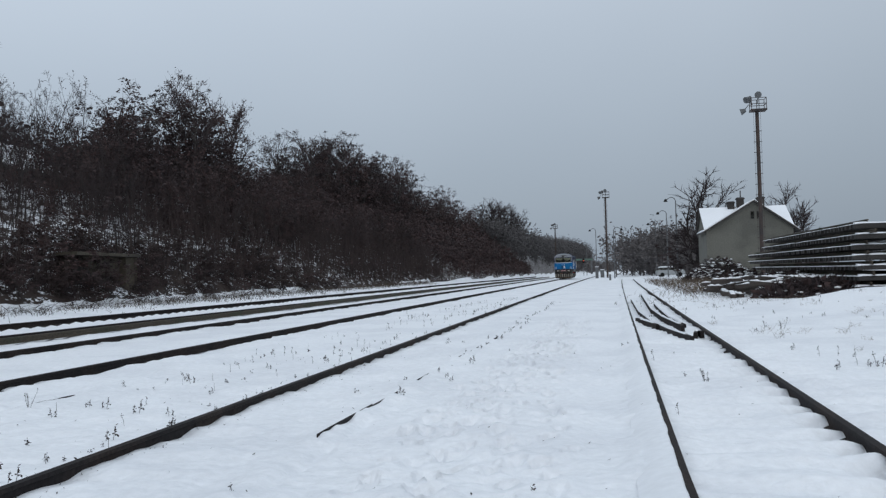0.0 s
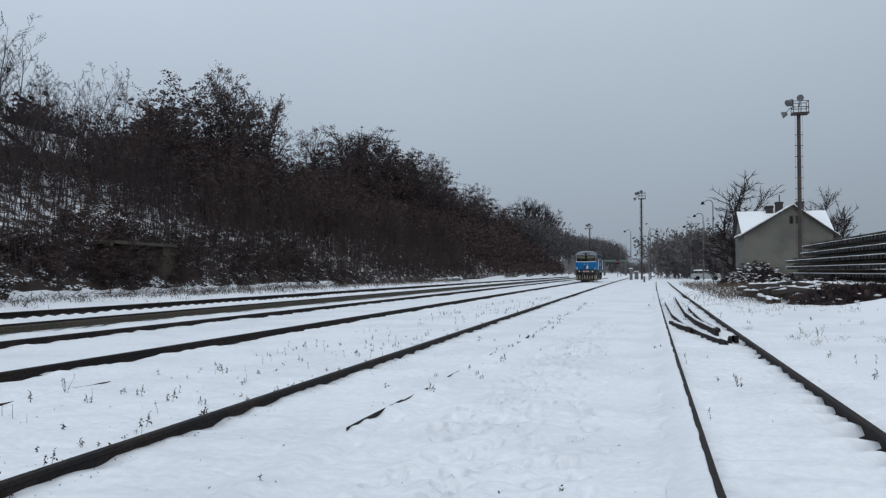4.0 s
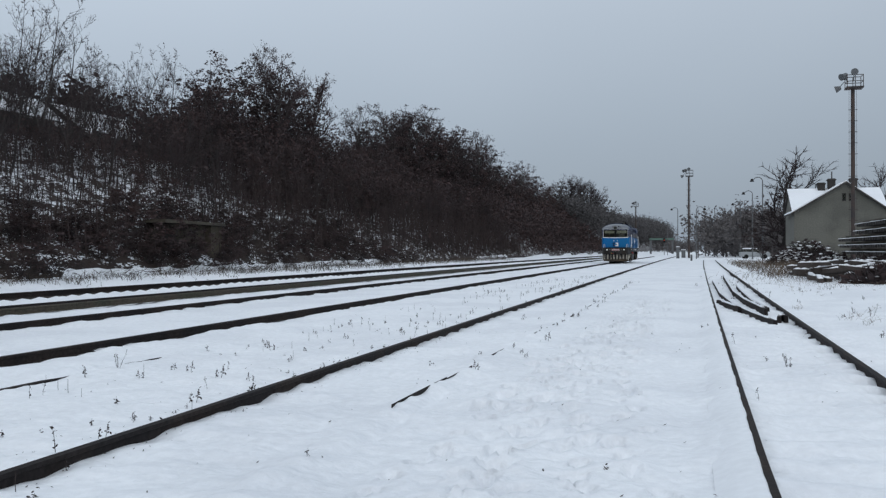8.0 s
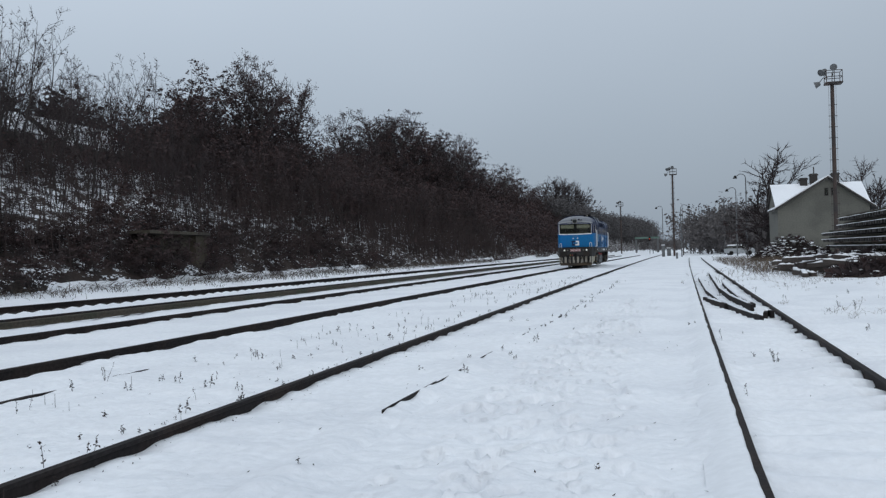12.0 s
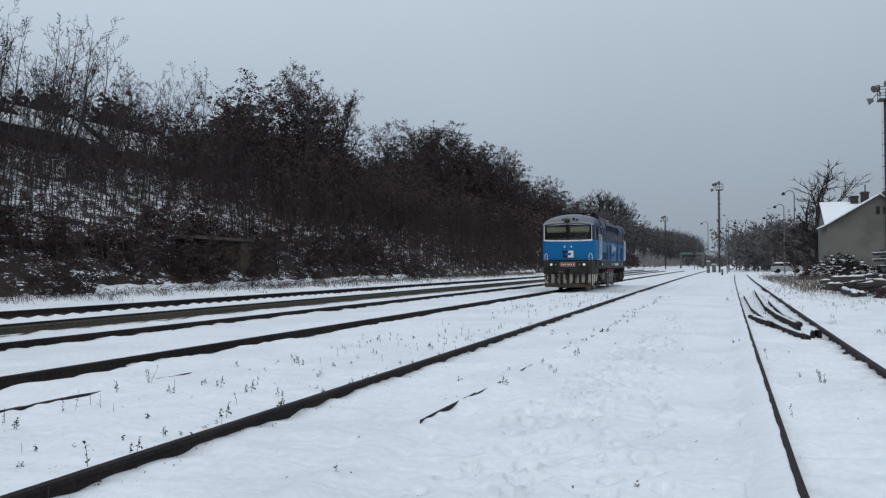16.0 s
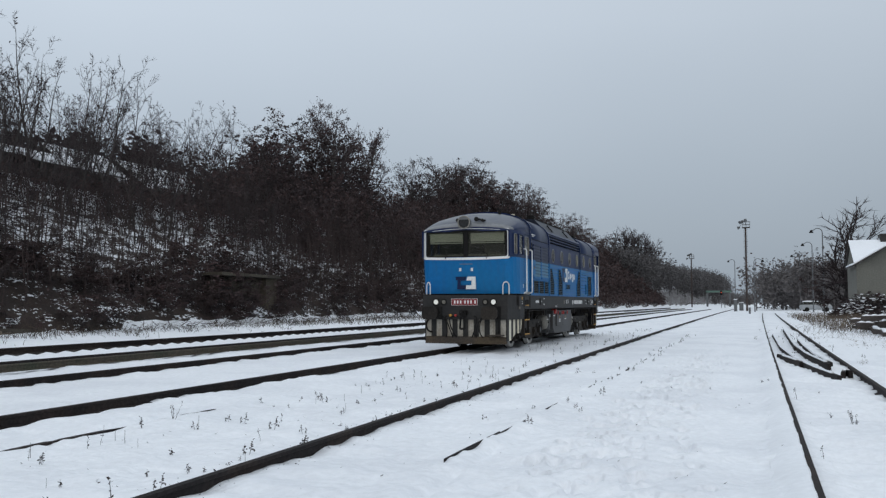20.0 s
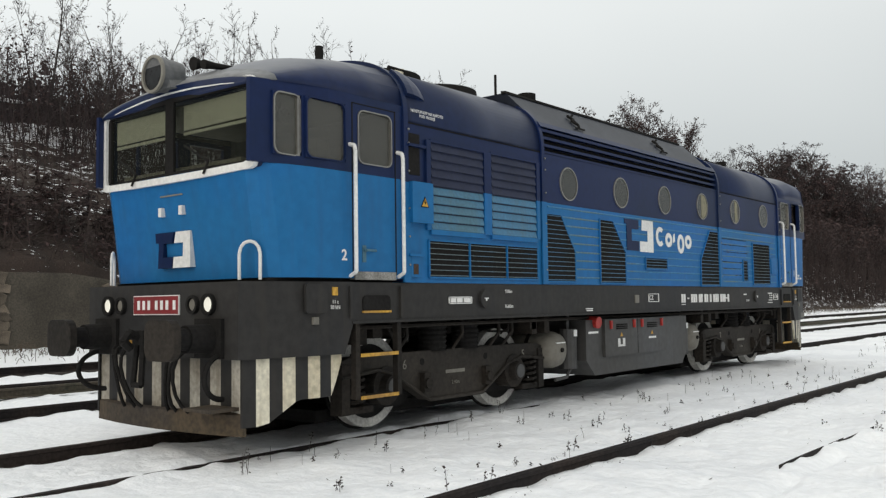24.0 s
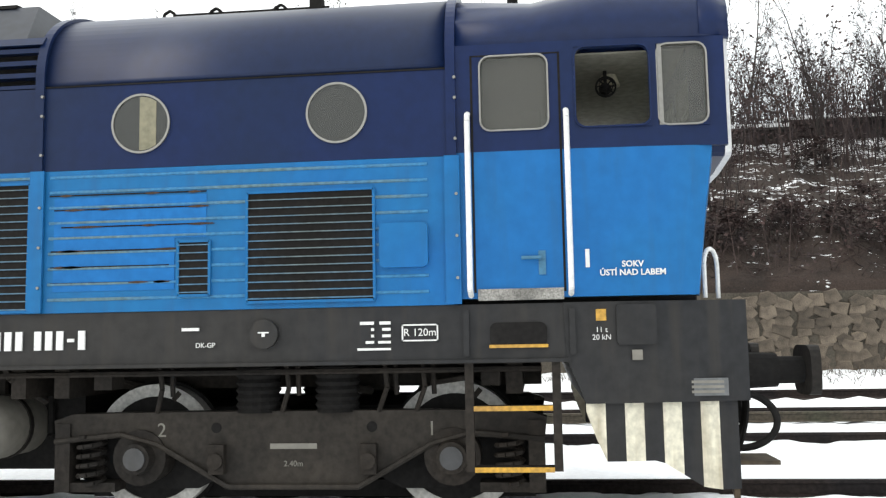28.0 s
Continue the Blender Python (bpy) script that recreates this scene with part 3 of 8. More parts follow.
def slatted(name, outline, gap, mat, back_x=0.012, bars=None, label="", holder=None, frame_mat=BLUE):
    """A louvred opening in the side: a dark recess with light slats; outline in y, z."""
    bm = bmesh.new()
    prism(bm, outline, "x", HALF - 0.02, HALF + back_x)
    grille = part(name, bm, BLACK, loco, label)
    zs = [p[1] for p in outline]
    z = min(zs) + gap * 0.5
    while z < max(zs) - 0.01:
        cut = []
        for (ya, za), (yb, zb) in zip(outline, outline[1:] + outline[:1]):
            if (za - z) * (zb - z) < 0:
                cut.append(ya + (yb - ya) * (z - za) / (zb - za))
        if len(cut) >= 2:
            bm = bmesh.new()
            prism(bm, [(HALF + back_x - 0.004, z - 0.004), (HALF + back_x + 0.011, z - 0.01), (HALF + back_x + 0.011, z - 0.005), (HALF + back_x - 0.004, z + 0.002)],
                  "y", min(cut), max(cut))
            part("slat", bm, mat, grille)
        z += gap
    bm = bmesh.new()
    k = len(outline)
    cy, cz = sum(p[0] for p in outline) / k, sum(zs) / k
    for (ya, za), (yb, zb) in zip(outline, outline[1:] + outline[:1]):
        rod(bm, (HALF + 0.012, ya, za), (HALF + 0.012, yb, zb), 0.014, n=4)
    for y in bars or ():
        quad_box(bm, HALF, HALF + 0.034, y - 0.008, y + 0.008, min(zs), max(zs))
    part("rim", bm, frame_mat, grille)
    return grille


def hood_section(y):
    zs, xs = (3.29, 3.42, 3.57, 3.72, 3.86, 3.98, 4.06, 4.1, 4.115), (HALF, 1.445, 1.41, 1.33, 1.18, 0.95, 0.65, 0.33, 0)
    out = []
    for i in range(8):
        p = [max(0, i - 1), i, i + 1, min(8, i + 2)]
        for t in (0, 1 / 3, 2 / 3):
            k = [(-t + 2 * t * t - t ** 3) / 2, (2 - 5 * t * t + 3 * t ** 3) / 2, (t + 4 * t * t - 3 * t ** 3) / 2, (t ** 3 - t * t) / 2]
            out.append((min(HALF, sum(c * xs[q] for c, q in zip(k, p))), sum(c * zs[q] for c, q in zip(k, p))))
    return out + [(0, 4.115)]


def build_body():
    # frame and its end blocks
    bm = bmesh.new()
    quad_box(bm, -HALF + 0.01, HALF - 0.01, -6.7, 6.7, 1.16, 1.56)
    quad_box(bm, -HALF - 0.015, HALF + 0.015, -6.6, 6.6, 1.15, 1.175)
    part("underframe", bm, GREY, loco, "long dark grey steel frame")
    bm = bmesh.new()
    quad_box(bm, -0.55, 0.55, -6.4, 6.4, 0.95, 1.155)
    part("centre_beam", bm, BOGIE, loco)
    for y in (-3.0, -2.7, 2.4, 2.75, -6.2, 6.2):
        bm = bmesh.new()
        quad_box(bm, -1.2, 1.2, y - 0.06, y + 0.06, 0.92, 1.155)
        part("cross_beam", bm, BOGIE, loco)
    # hood walls, lower light blue and upper navy
    bm = bmesh.new()
    quad_box(bm, -HALF, HALF, -5.8, 5.8, 1.562, 2.63)
    lower = part("hood_lower_wall", bm, BLUE, loco, "light blue ribbed hood wall, scuffed")
    for k in range(9):
        z = 1.66 + 0.115 * k
        for y0, y1 in ((-3.02, 2.6), (2.76, 5.62)):
            bm = bmesh.new()
            prism(bm, [(HALF - 0.005, z - 0.016), (HALF + 0.008, z - 0.006), (HALF + 0.008, z + 0.006), (HALF - 0.005, z + 0.016)], "y", y0, y1)
            part("rib", bm, RIB, lower)
    bm = bmesh.new()
    quad_box(bm, -HALF, HALF, -5.8, 5.8, 2.632, 3.28)
    part("hood_upper_wall", bm, NAVY, loco, "navy blue upper hood wall")
    for y0, y1 in ((-5.8, -3.16), (2.68, 5.8)):
        bm = bmesh.new()
        half = hood_section(0)
        ring = [(x, z) for x, z in half] + [(-x, z) for x, z in half[-2::-1]]
        prism(bm, ring, "y", y0, y1)
        part("hood_roof", bm, HOOD_ROOF, loco, "rounded navy hood roof", smooth=True)
        bm = bmesh.new()
        quad_box(bm, HALF - 0.01, HALF + 0.008, y0, y1, 3.272, 3.284)
        part("roof_seam", bm, BLACK, loco)
    # raised middle of the roof with intake slots
    bm = bmesh.new()
    quad_box(bm, -1.33, 1.33, -3.1, 2.66, 3.28, 3.64)
    part("intake_recess", bm, BLACK, loco)
    for z in (3.30, 3.40, 3.50, 3.60):
        bm = bmesh.new()
        prism(bm, [(1.33, z - 0.02), (1.45 - (z - 3.3) * 0.1, z - 0.028), (1.45 - (z - 3.3) * 0.1, z + 0.008), (1.33, z + 0.02)], "y", -3.1, 2.66)
        part("intake_slat", bm, NAVY, loco)
    bm = bmesh.new()
    loft(bm, [[(-1.44, y, 3.63), (1.44, y, 3.63), (1.39, y, 3.7), (-1.39, y, 3.7)] for y in (-3.12, 2.66)])
    part("roof_edge", bm, NAVY, loco)
    bm = bmesh.new()
    loft(bm, [[(1.36, -3.1, 3.7), (0.96, -3.22, 4.13), (-0.96, -3.22, 4.13), (-1.36, -3.1, 3.7)],
              [(1.36, 2.48, 3.7), (0.96, 2.34, 4.13), (-0.96, 2.34, 4.13), (-1.36, 2.48, 3.7)]])
    part("raised_roof", bm, ROOF_GREY, loco, "sloping grey raised roof")
    bm = bmesh.new()
    quad_box(bm, -0.9, 0.9, -2.6, 1.7, 4.13, 4.16)
    part("roof_hatch", bm, NAVY_DULL, loco)
    for sx in (-1, 1):
        bm = bmesh.new()
        prism(bm, [(sx * 0.9, 4.12), (sx * 0.99, 4.115), (sx * 0.98, 4.148), (sx * 0.9, 4.16)], "y", -3.24, 2.15)
        part("roof_lip", bm, BLACK, loco)
    for y in (-1.9, 0.8):
        bm = bmesh.new()
        pipe(bm, [(1.13, y - 0.04, 3.99), (1.18, y + 0.05, 3.94), (1.21, y - 0.05, 3.9), (1.26, y + 0.05, 3.85), (1.3, y, 3.8)], 0.02)
        pipe(bm, [(1.13, y + 0.0, 3.985), (1.18, y + 0.05, 3.94), (1.2, y + 0.02, 3.92), (1.25, y + 0.06, 3.86)], 0.016)
        rod(bm, (1.155, y + 0.0, 3.965), (1.14, y + 0.09, 4.02), 0.018)
        rod(bm, (1.31, y - 0.11, 3.785), (1.31, y + 0.13, 3.785), 0.014)
        part("lifting_latch", bm, BLACK, loco)
    # bands over the joints of the hood
    for y in (-5.8, -3.13, 2.67, 5.8):
        bm = bmesh.new()
        inner = [(x, z) for x, z in [(HALF, 1.58)] + hood_section(0)]
        ring = inner + [(-x, z) for x, z in inner[-2::-1]]
        grown = [(x * 1.018, 2.2 + (z - 2.2) * 1.012) for x, z in ring]
        split = [i for i in range(len(grown))]
        loft(bm, [[(x, y - 0.035, z) for x, z in grown], [(x, y + 0.035, z) for x, z in grown]])
        part("joint_band", bm, NAVY, loco)
        bm = bmesh.new()
        quad_box(bm, HALF + 0.012, HALF + 0.032, y - 0.055, y + 0.055, 1.565, 2.63)
        part("joint_strip", bm, BLUE, loco)
        for z in (1.75, 2.05, 2.35, 2.75, 3.05, 3.2):
            bm = bmesh.new()
            rod(bm, (HALF + 0.02, y + 0.03, z), (HALF + 0.042, y + 0.03, z), 0.012, n=6)
            part("rivet", bm, CHROME, loco)


def build_side():
    lite = SLAT
    slatted("radiator_grille", [(-5.43, 1.62), (-3.29, 1.62), (-3.29, 2.03), (-5.43, 2.03)], 0.059, lite, bars=(-4.72, -3.98))
    slatted("louvre", [(-3.1, 1.6), (-2.36, 1.6), (-2.36, 2.01), (-2.71, 2.49), (-3.1, 2.49)], 0.06, lite)
    slatted("louvre", [(-1.68, 1.59), (-0.92, 1.59), (-0.92, 2.05), (-1.29, 2.5), (-1.67, 2.5)], 0.06, lite)
    slatted("louvre", [(1.81, 1.57), (2.61, 1.58), (2.61, 2.54), (2.22, 2.54), (1.82, 2.03)], 0.06, lite)
    slatted("louvre", [(-0.27, 1.82), (0.49, 1.82), (0.49, 2.0), (-0.27, 2.0)], 0.045, lite)
    slatted("louvre", [(3.77, 1.67), (4.01, 1.67), (4.01, 2.07), (3.77, 2.07)], 0.058, lite)
    slatted("louvre", [(4.29, 1.61), (5.23, 1.61), (5.23, 2.416), (4.29, 2.412)], 0.06, lite)
    # roller shutters, navy above the paint line and dull blue below
    for y0, y1 in ((-5.4, -4.42), (-4.28, -3.3)):
        bm = bmesh.new()
        quad_box(bm, HALF - 0.02, HALF + 0.008, y0, y1, 2.14, 3.11)
        shutter = part("shutter", bm, NAVY_DULL, loco, "slatted radiator shutter, navy above and faded blue below")
        for k in range(10):
            z = 2.19 + k * 0.097
            bm = bmesh.new()
            prism(bm, [(HALF + 0.004, z - 0.046), (HALF + 0.024, z - 0.046), (HALF + 0.029, z - 0.038), (HALF + 0.012, z + 0.026), (HALF + 0.004, z + 0.049)], "y", y0 + 0.015, y1 - 0.015)
            part("slat", bm, BLUE_DULL if z < 2.6 else NAVY_DULL, shutter)
        for za, zb, mat in ((2.14, 2.63, BLUE), (2.63, 3.13, NAVY)):
            bm = bmesh.new()
            for y in (y0 - 0.035, y1 + 0.035):
                quad_box(bm, HALF, HALF + 0.03, y - 0.035, y + 0.035, za, zb)
            quad_box(bm, HALF, HALF + 0.03, y0, y1, *((2.09, 2.145) if za < 2.5 else (3.11, 3.14)))
            part("shutter_frame", bm, mat, shutter)
    # cabinet with the warning sign, the recess above it and the small hatch below
    bm = bmesh.new()
    quad_box(bm, HALF - 0.02, HALF + 0.075, -5.76, -5.42, 2.2, 2.64)
    box = part("switch_box", bm, BLUE, loco, "light blue switch box", bevel=0.02)
    bm = bmesh.new()
    prism(bm, [(-5.63, 2.37), (-5.5, 2.37), (-5.565, 2.49)], "x", HALF + 0.076, HALF + 0.08)
    part("warning_sign", bm, BLACK, box, "yellow warning triangle")
    bm = bmesh.new()
    prism(bm, [(-5.614, 2.379), (-5.516, 2.379), (-5.565, 2.471)], "x", HALF + 0.08, HALF + 0.083)
    part("sign_face", bm, YELLOW, box)
    bm = bmesh.new()
    prism(bm, [(-5.57, 2.46), (-5.585, 2.42), (-5.565, 2.423), (-5.578, 2.386), (-5.546, 2.432), (-5.566, 2.43)], "x", HALF + 0.083, HALF + 0.086)
    part("bolt_mark", bm, BLACK, box)
    bm = bmesh.new()
    quad_box(bm, HALF - 0.02, HALF + 0.006, -5.74, -5.56, 2.72, 3.17)
    part("filler_recess", bm, BLACK, loco)
    bm = bmesh.new()
    quad_box(bm, HALF, HALF + 0.05, -5.78, -5.5, 3.02, 3.05)
    part("filler_bar", bm, NAVY, loco)
    bm = bmesh.new()
    quad_box(bm, HALF - 0.01, HALF + 0.03, -5.74, -5.6, 1.62, 1.86)
    hatch = part("socket_hatch", bm, BLUE, loco)
    bm = bmesh.new()
    quad_box(bm, HALF + 0.03, HALF + 0.033, -5.71, -5.63, 1.65, 1.76)
    part("socket", bm, RUST, hatch)
    bm = bmesh.new()
    quad_box(bm, HALF + 0.007, HALF + 0.05, -5.78, -5.55, 1.84, 1.87)
    part("hatch_bar", bm, BLUE, hatch)
    bm = bmesh.new()
    prism(bm, [(5.445 + a, 1.995 + b) for a, b in rounded(0.35, 0.32, 0.04)], "x", HALF, HALF + 0.035)
    part("filler_lid", bm, BLUE, loco, bevel=0.006)
    # patched panel with rust breaking out along its ribs
    bm = bmesh.new()
    quad_box(bm, HALF, HALF + 0.004, 2.8, 3.74, 1.72, 2.42)
    quad_box(bm, HALF, HALF + 0.004, 3.74, 3.98, 2.1, 2.42)
    patch = part("patched_panel", bm, BLUE_FRESH, loco, "repainted brighter blue panel streaked with rust")
    rng = random.Random(8)
    for k, (z, y0, y1) in enumerate(((2.44, 2.76, 3.98), (2.33, 2.8, 3.98), (2.2, 2.86, 3.98), (2.02, 2.78, 3.72), (1.9, 2.78, 3.7), (1.78, 2.78, 3.72))):
        bm = bmesh.new()
        quad_box(bm, HALF + 0.002, HALF + 0.007, y0, y1, z - 0.005, z + 0.005)
        part("seam", bm, BLACK, patch)
        for _ in range(3):
            bm = bmesh.new()
            y = rng.choice((y0 + 0.08, y1 - 0.14, rng.uniform(y0, y1 - 0.3)))
            w = rng.uniform(0.08, 0.26)
            prism(bm, [(y, z - 0.006), (y + w * 0.4, z - 0.011), (y + w, z - 0.004), (y + w * 0.9, z + 0.004), (y + w * 0.5, z + 0.009), (y + w * 0.1, z + 0.005)], "x", HALF + 0.005, HALF + 0.0085)
            part("rust_scar", bm, RUST, patch)
    # round windows
    for k, (y, z) in enumerate(((-2.48, 2.922), (-1.0, 2.934), (0.47, 2.944), (1.96, 2.955), (3.467, 2.968), (4.96, 2.984))):
        bm = bmesh.new()
        ring_band(bm, (HALF - 0.01, y, z), "x", 0.212, 0.228, 0.026, 40)
        win = part("round_window", bm, CHROME, loco, "round porthole with a bright metal rim")
        bm = bmesh.new()
        rod(bm, (HALF - 0.01, y, z), (HALF + 0.006, y, z), 0.213, n=36)
        part("pane", bm, ROUND_GLASS, win)
        for lo, hi in {3: ((-0.04, 0.2),), 4: ((-0.01, 0.12),)}.get(k, ()):
            bm = bmesh.new()
            cut = [lo + (hi - lo) * i / 8 for i in range(9)]
            rise = [math.sqrt(max(0.0004, 0.204 ** 2 - c * c)) for c in cut]
            pts = [(y + c, z - r) for c, r in zip(cut, rise)] + [(y + c, z + r) for c, r in zip(cut[::-1], rise[::-1])]
            prism(bm, pts, "x", HALF + 0.0065, HALF + 0.009)
            part("curtain", bm, CURTAIN, win, "cream curtain half drawn")
    # line under the logo and the lettering as plain shapes
    for pts, mat, name in (
        ([(-0.92, 2.56), (-0.47, 2.56), (-0.47, 2.42), (-0.7, 2.42), (-0.7, 2.24), (-0.47, 2.24), (-0.47, 2.09), (-0.86, 2.09), (-0.86, 2.2), (-0.86, 2.49), (-0.92, 2.49)], NAVY, "dark_emblem"),
        ([(-0.35, 2.57), (0.02, 2.57), (0.02, 2.08), (-0.43, 2.08), (-0.43, 2.24), (-0.17, 2.24), (-0.17, 2.41), (-0.37, 2.41)], WHITE, "white_emblem"),
    ):
        bm = bmesh.new()
        prism(bm, pts, "x", HALF + 0.004, HALF + 0.011)
        part(name, bm, mat, loco)
    y = 0.12
    for w, z0, z1, arc in ((0.3, 2.19, 2.5, (50, 310)), (0.25, 2.19, 2.42, (0, 360)), (0.13, 2.19, 2.42, (90, 200)), (0.26, 2.1, 2.42, (0, 360)), (0.26, 2.19, 2.42, (0, 360))):
        bm = bmesh.new()
        cy, cz, ry, rz = y + w / 2, (z0 + z1) / 2, w / 2, (z1 - z0) / 2
        t = 0.072
        rows = []
        for v in np.linspace(radians(arc[0]), radians(arc[1]), 25):
            c, n = math.cos(v), math.sin(v)
            rows.append([(x, cy + q * c, cz + p * n) for x, q, p in ((HALF + 0.004, ry, rz), (HALF + 0.011, ry, rz), (HALF + 0.011, ry - t, rz - t), (HALF + 0.004, ry - t, rz - t))])
        loft(bm, rows, caps=arc[1] - arc[0] < 360)
        part("white_mark", bm, WHITE, loco)
        y += w + 0.035


def build_marks():
    face = lambda y, z, x=HALF + 0.004: pose(x, y, z, 90, 0, 90)
    lettering("lettering", "NEVSTUPUJTE NA KAPOTU\nPOD TROLEJÍ", 0.045, pose(1.4525, -5.42, 3.4, 88.5, 0, 90), WHITE, loco)
    lettering("lettering", "2", 0.15, face(-6.7, 1.82, wall_x(6.7) + 0.002), WHITE, loco, bold=0.003)
    lettering("lettering", "1", 0.17, face(6.74, 1.86, wall_x(6.74) + 0.002), WHITE, loco, bold=0.006)
    lettering("lettering", "SOKV\nÚSTÍ NAD LABEM", 0.059, face(7.05, 1.79, wall_x(6.95) + 0.001) @ Matrix.Rotation(radians(3.6), 4, "Y"), WHITE, loco, bold=0.0015)
    lettering("lettering", "9.06m", 0.06, face(-3.93, 1.47), WHITE, loco)
    lettering("lettering", "16.66m", 0.06, face(-3.93, 1.29), WHITE, loco)
    lettering("lettering", "R 120m", 0.075, face(5.55, 1.37), WHITE, loco)
    lettering("lettering", "DK-GP", 0.05, face(3.98, 1.305), WHITE, loco)
    lettering("lettering", "CZ", 0.1, face(-0.09, 1.375), WHITE, loco)
    for y0, y1, z0, z1 in ((5.42, 5.68, 1.31, 1.43), (-0.17, 0.18, 1.31, 1.44), (-5.08, -4.66, 1.33, 1.41)):
        bm = bmesh.new()
        for a in ((y0, y1, z0, z0 + 0.01), (y0, y1, z1 - 0.01, z1), (y0, y0 + 0.01, z0, z1), (y1 - 0.01, y1, z0, z1)):
            quad_box(bm, HALF - 0.012, HALF + 0.003, *a)
        part("marking_frame", bm, WHITE, loco)
    # the running number and other marks that stay plain bars
    y = 1.03
    for ch in "## - ### ## ## # ### ###-#":
        if ch == " ":
            y += 0.062
            continue
        bm = bmesh.new()
        w, tall = (0.052, 0.14) if ch == "#" else (0.05, 0.025)
        quad_box(bm, HALF - 0.012, HALF + 0.003, y, y + w, 1.36 - tall / 2, 1.36 + tall / 2)
        part("number_bar", bm, WHITE, loco)
        y += w + 0.034
    bm = bmesh.new()
    quad_box(bm, HALF - 0.012, HALF + 0.003, 1.03, 1.17, 1.255, 1.265)
    part("number_bar", bm, WHITE, loco)
    for y0, y1, z0, z1 in ((-5.05, -4.96, 1.345, 1.395), (-4.94, -4.84, 1.345, 1.395), (-4.81, -4.69, 1.345, 1.395), (3.8, 3.93, 1.412, 1.434), 
                           (5.12, 5.22, 1.432, 1.454), (5.26, 5.34, 1.432, 1.454), (5.2, 5.22, 1.388, 1.408), (5.28, 5.34, 1.388, 1.408), (5.2, 5.22, 1.342, 1.362), (5.28, 5.34, 1.342, 1.362),
                           (5.16, 5.22, 1.298, 1.316), (5.25, 5.34, 1.298, 1.316), (5.1, 5.34, 1.25, 1.266),
                           (-2.06, -1.9, 1.2, 1.215), (-2.08, -1.9, 1.225, 1.24)):
        bm = bmesh.new()
        quad_box(bm, HALF - 0.012, HALF + 0.003, y0, y1, z0, z1)
        part("marking_bar", bm, WHITE, loco)
    bm = bmesh.new()
    quad_box(bm, HALF - 0.012, HALF + 0.003, -0.62, -0.5, 1.3, 1.42)
    part("sticker", bm, CYL, loco)
    for y in (-4.42, 4.42):
        bm = bmesh.new()
        rod(bm, (HALF - 0.01, y, 1.38), (HALF + 0.03, y, 1.38), 0.105, n=20)
        cap = part("jacking_point", bm, GREY, loco)
        bm = bmesh.new()
        quad_box(bm, HALF + 0.03, HALF + 0.033, y - 0.04, y + 0.04, 1.385, 1.395)
        quad_box(bm, HALF + 0.03, HALF + 0.033, y - 0.012, y + 0.012, 1.36, 1.386)
        part("jacking_mark", bm, WHITE, cap)


def holed(bm, y0, y1, z0, z1, holes, e, thick=0.05, s=1):
    """A cab side wall from y0 to y1 with openings (ya, yb, za, zb)."""
    ys = sorted({y0, y1, *[h[0] for h in holes], *[h[1] for h in holes], *[v for v in (6.75, 6.9, 7.2, 7.45) if y0 < v < y1]})
    zs = sorted({z0, z1, *[h[2] for h in holes], *[h[3] for h in holes]})
    for ya, yb in zip(ys, ys[1:]):
        for za, zb in zip(zs, zs[1:]):
            if any(h[0] - 1e-6 <= ya and yb <= h[1] + 1e-6 and h[2] - 1e-6 <= za and zb <= h[3] + 1e-6 for h in holes):
                continue
            drop = lambda y: 0.02 * max(0.0, min(1.0, (y - 7.0) / 0.75)) if e < 0 and zb == z1 else 0.0
            loft(bm, [[(s * (wall_x(y, e) - thick), e * y, za), (s * wall_x(y, e), e * y, za), (s * wall_x(y, e), e * y, zb - drop(y)), (s * (wall_x(y, e) - thick), e * y, zb - drop(y))] for y in (ya, yb)])


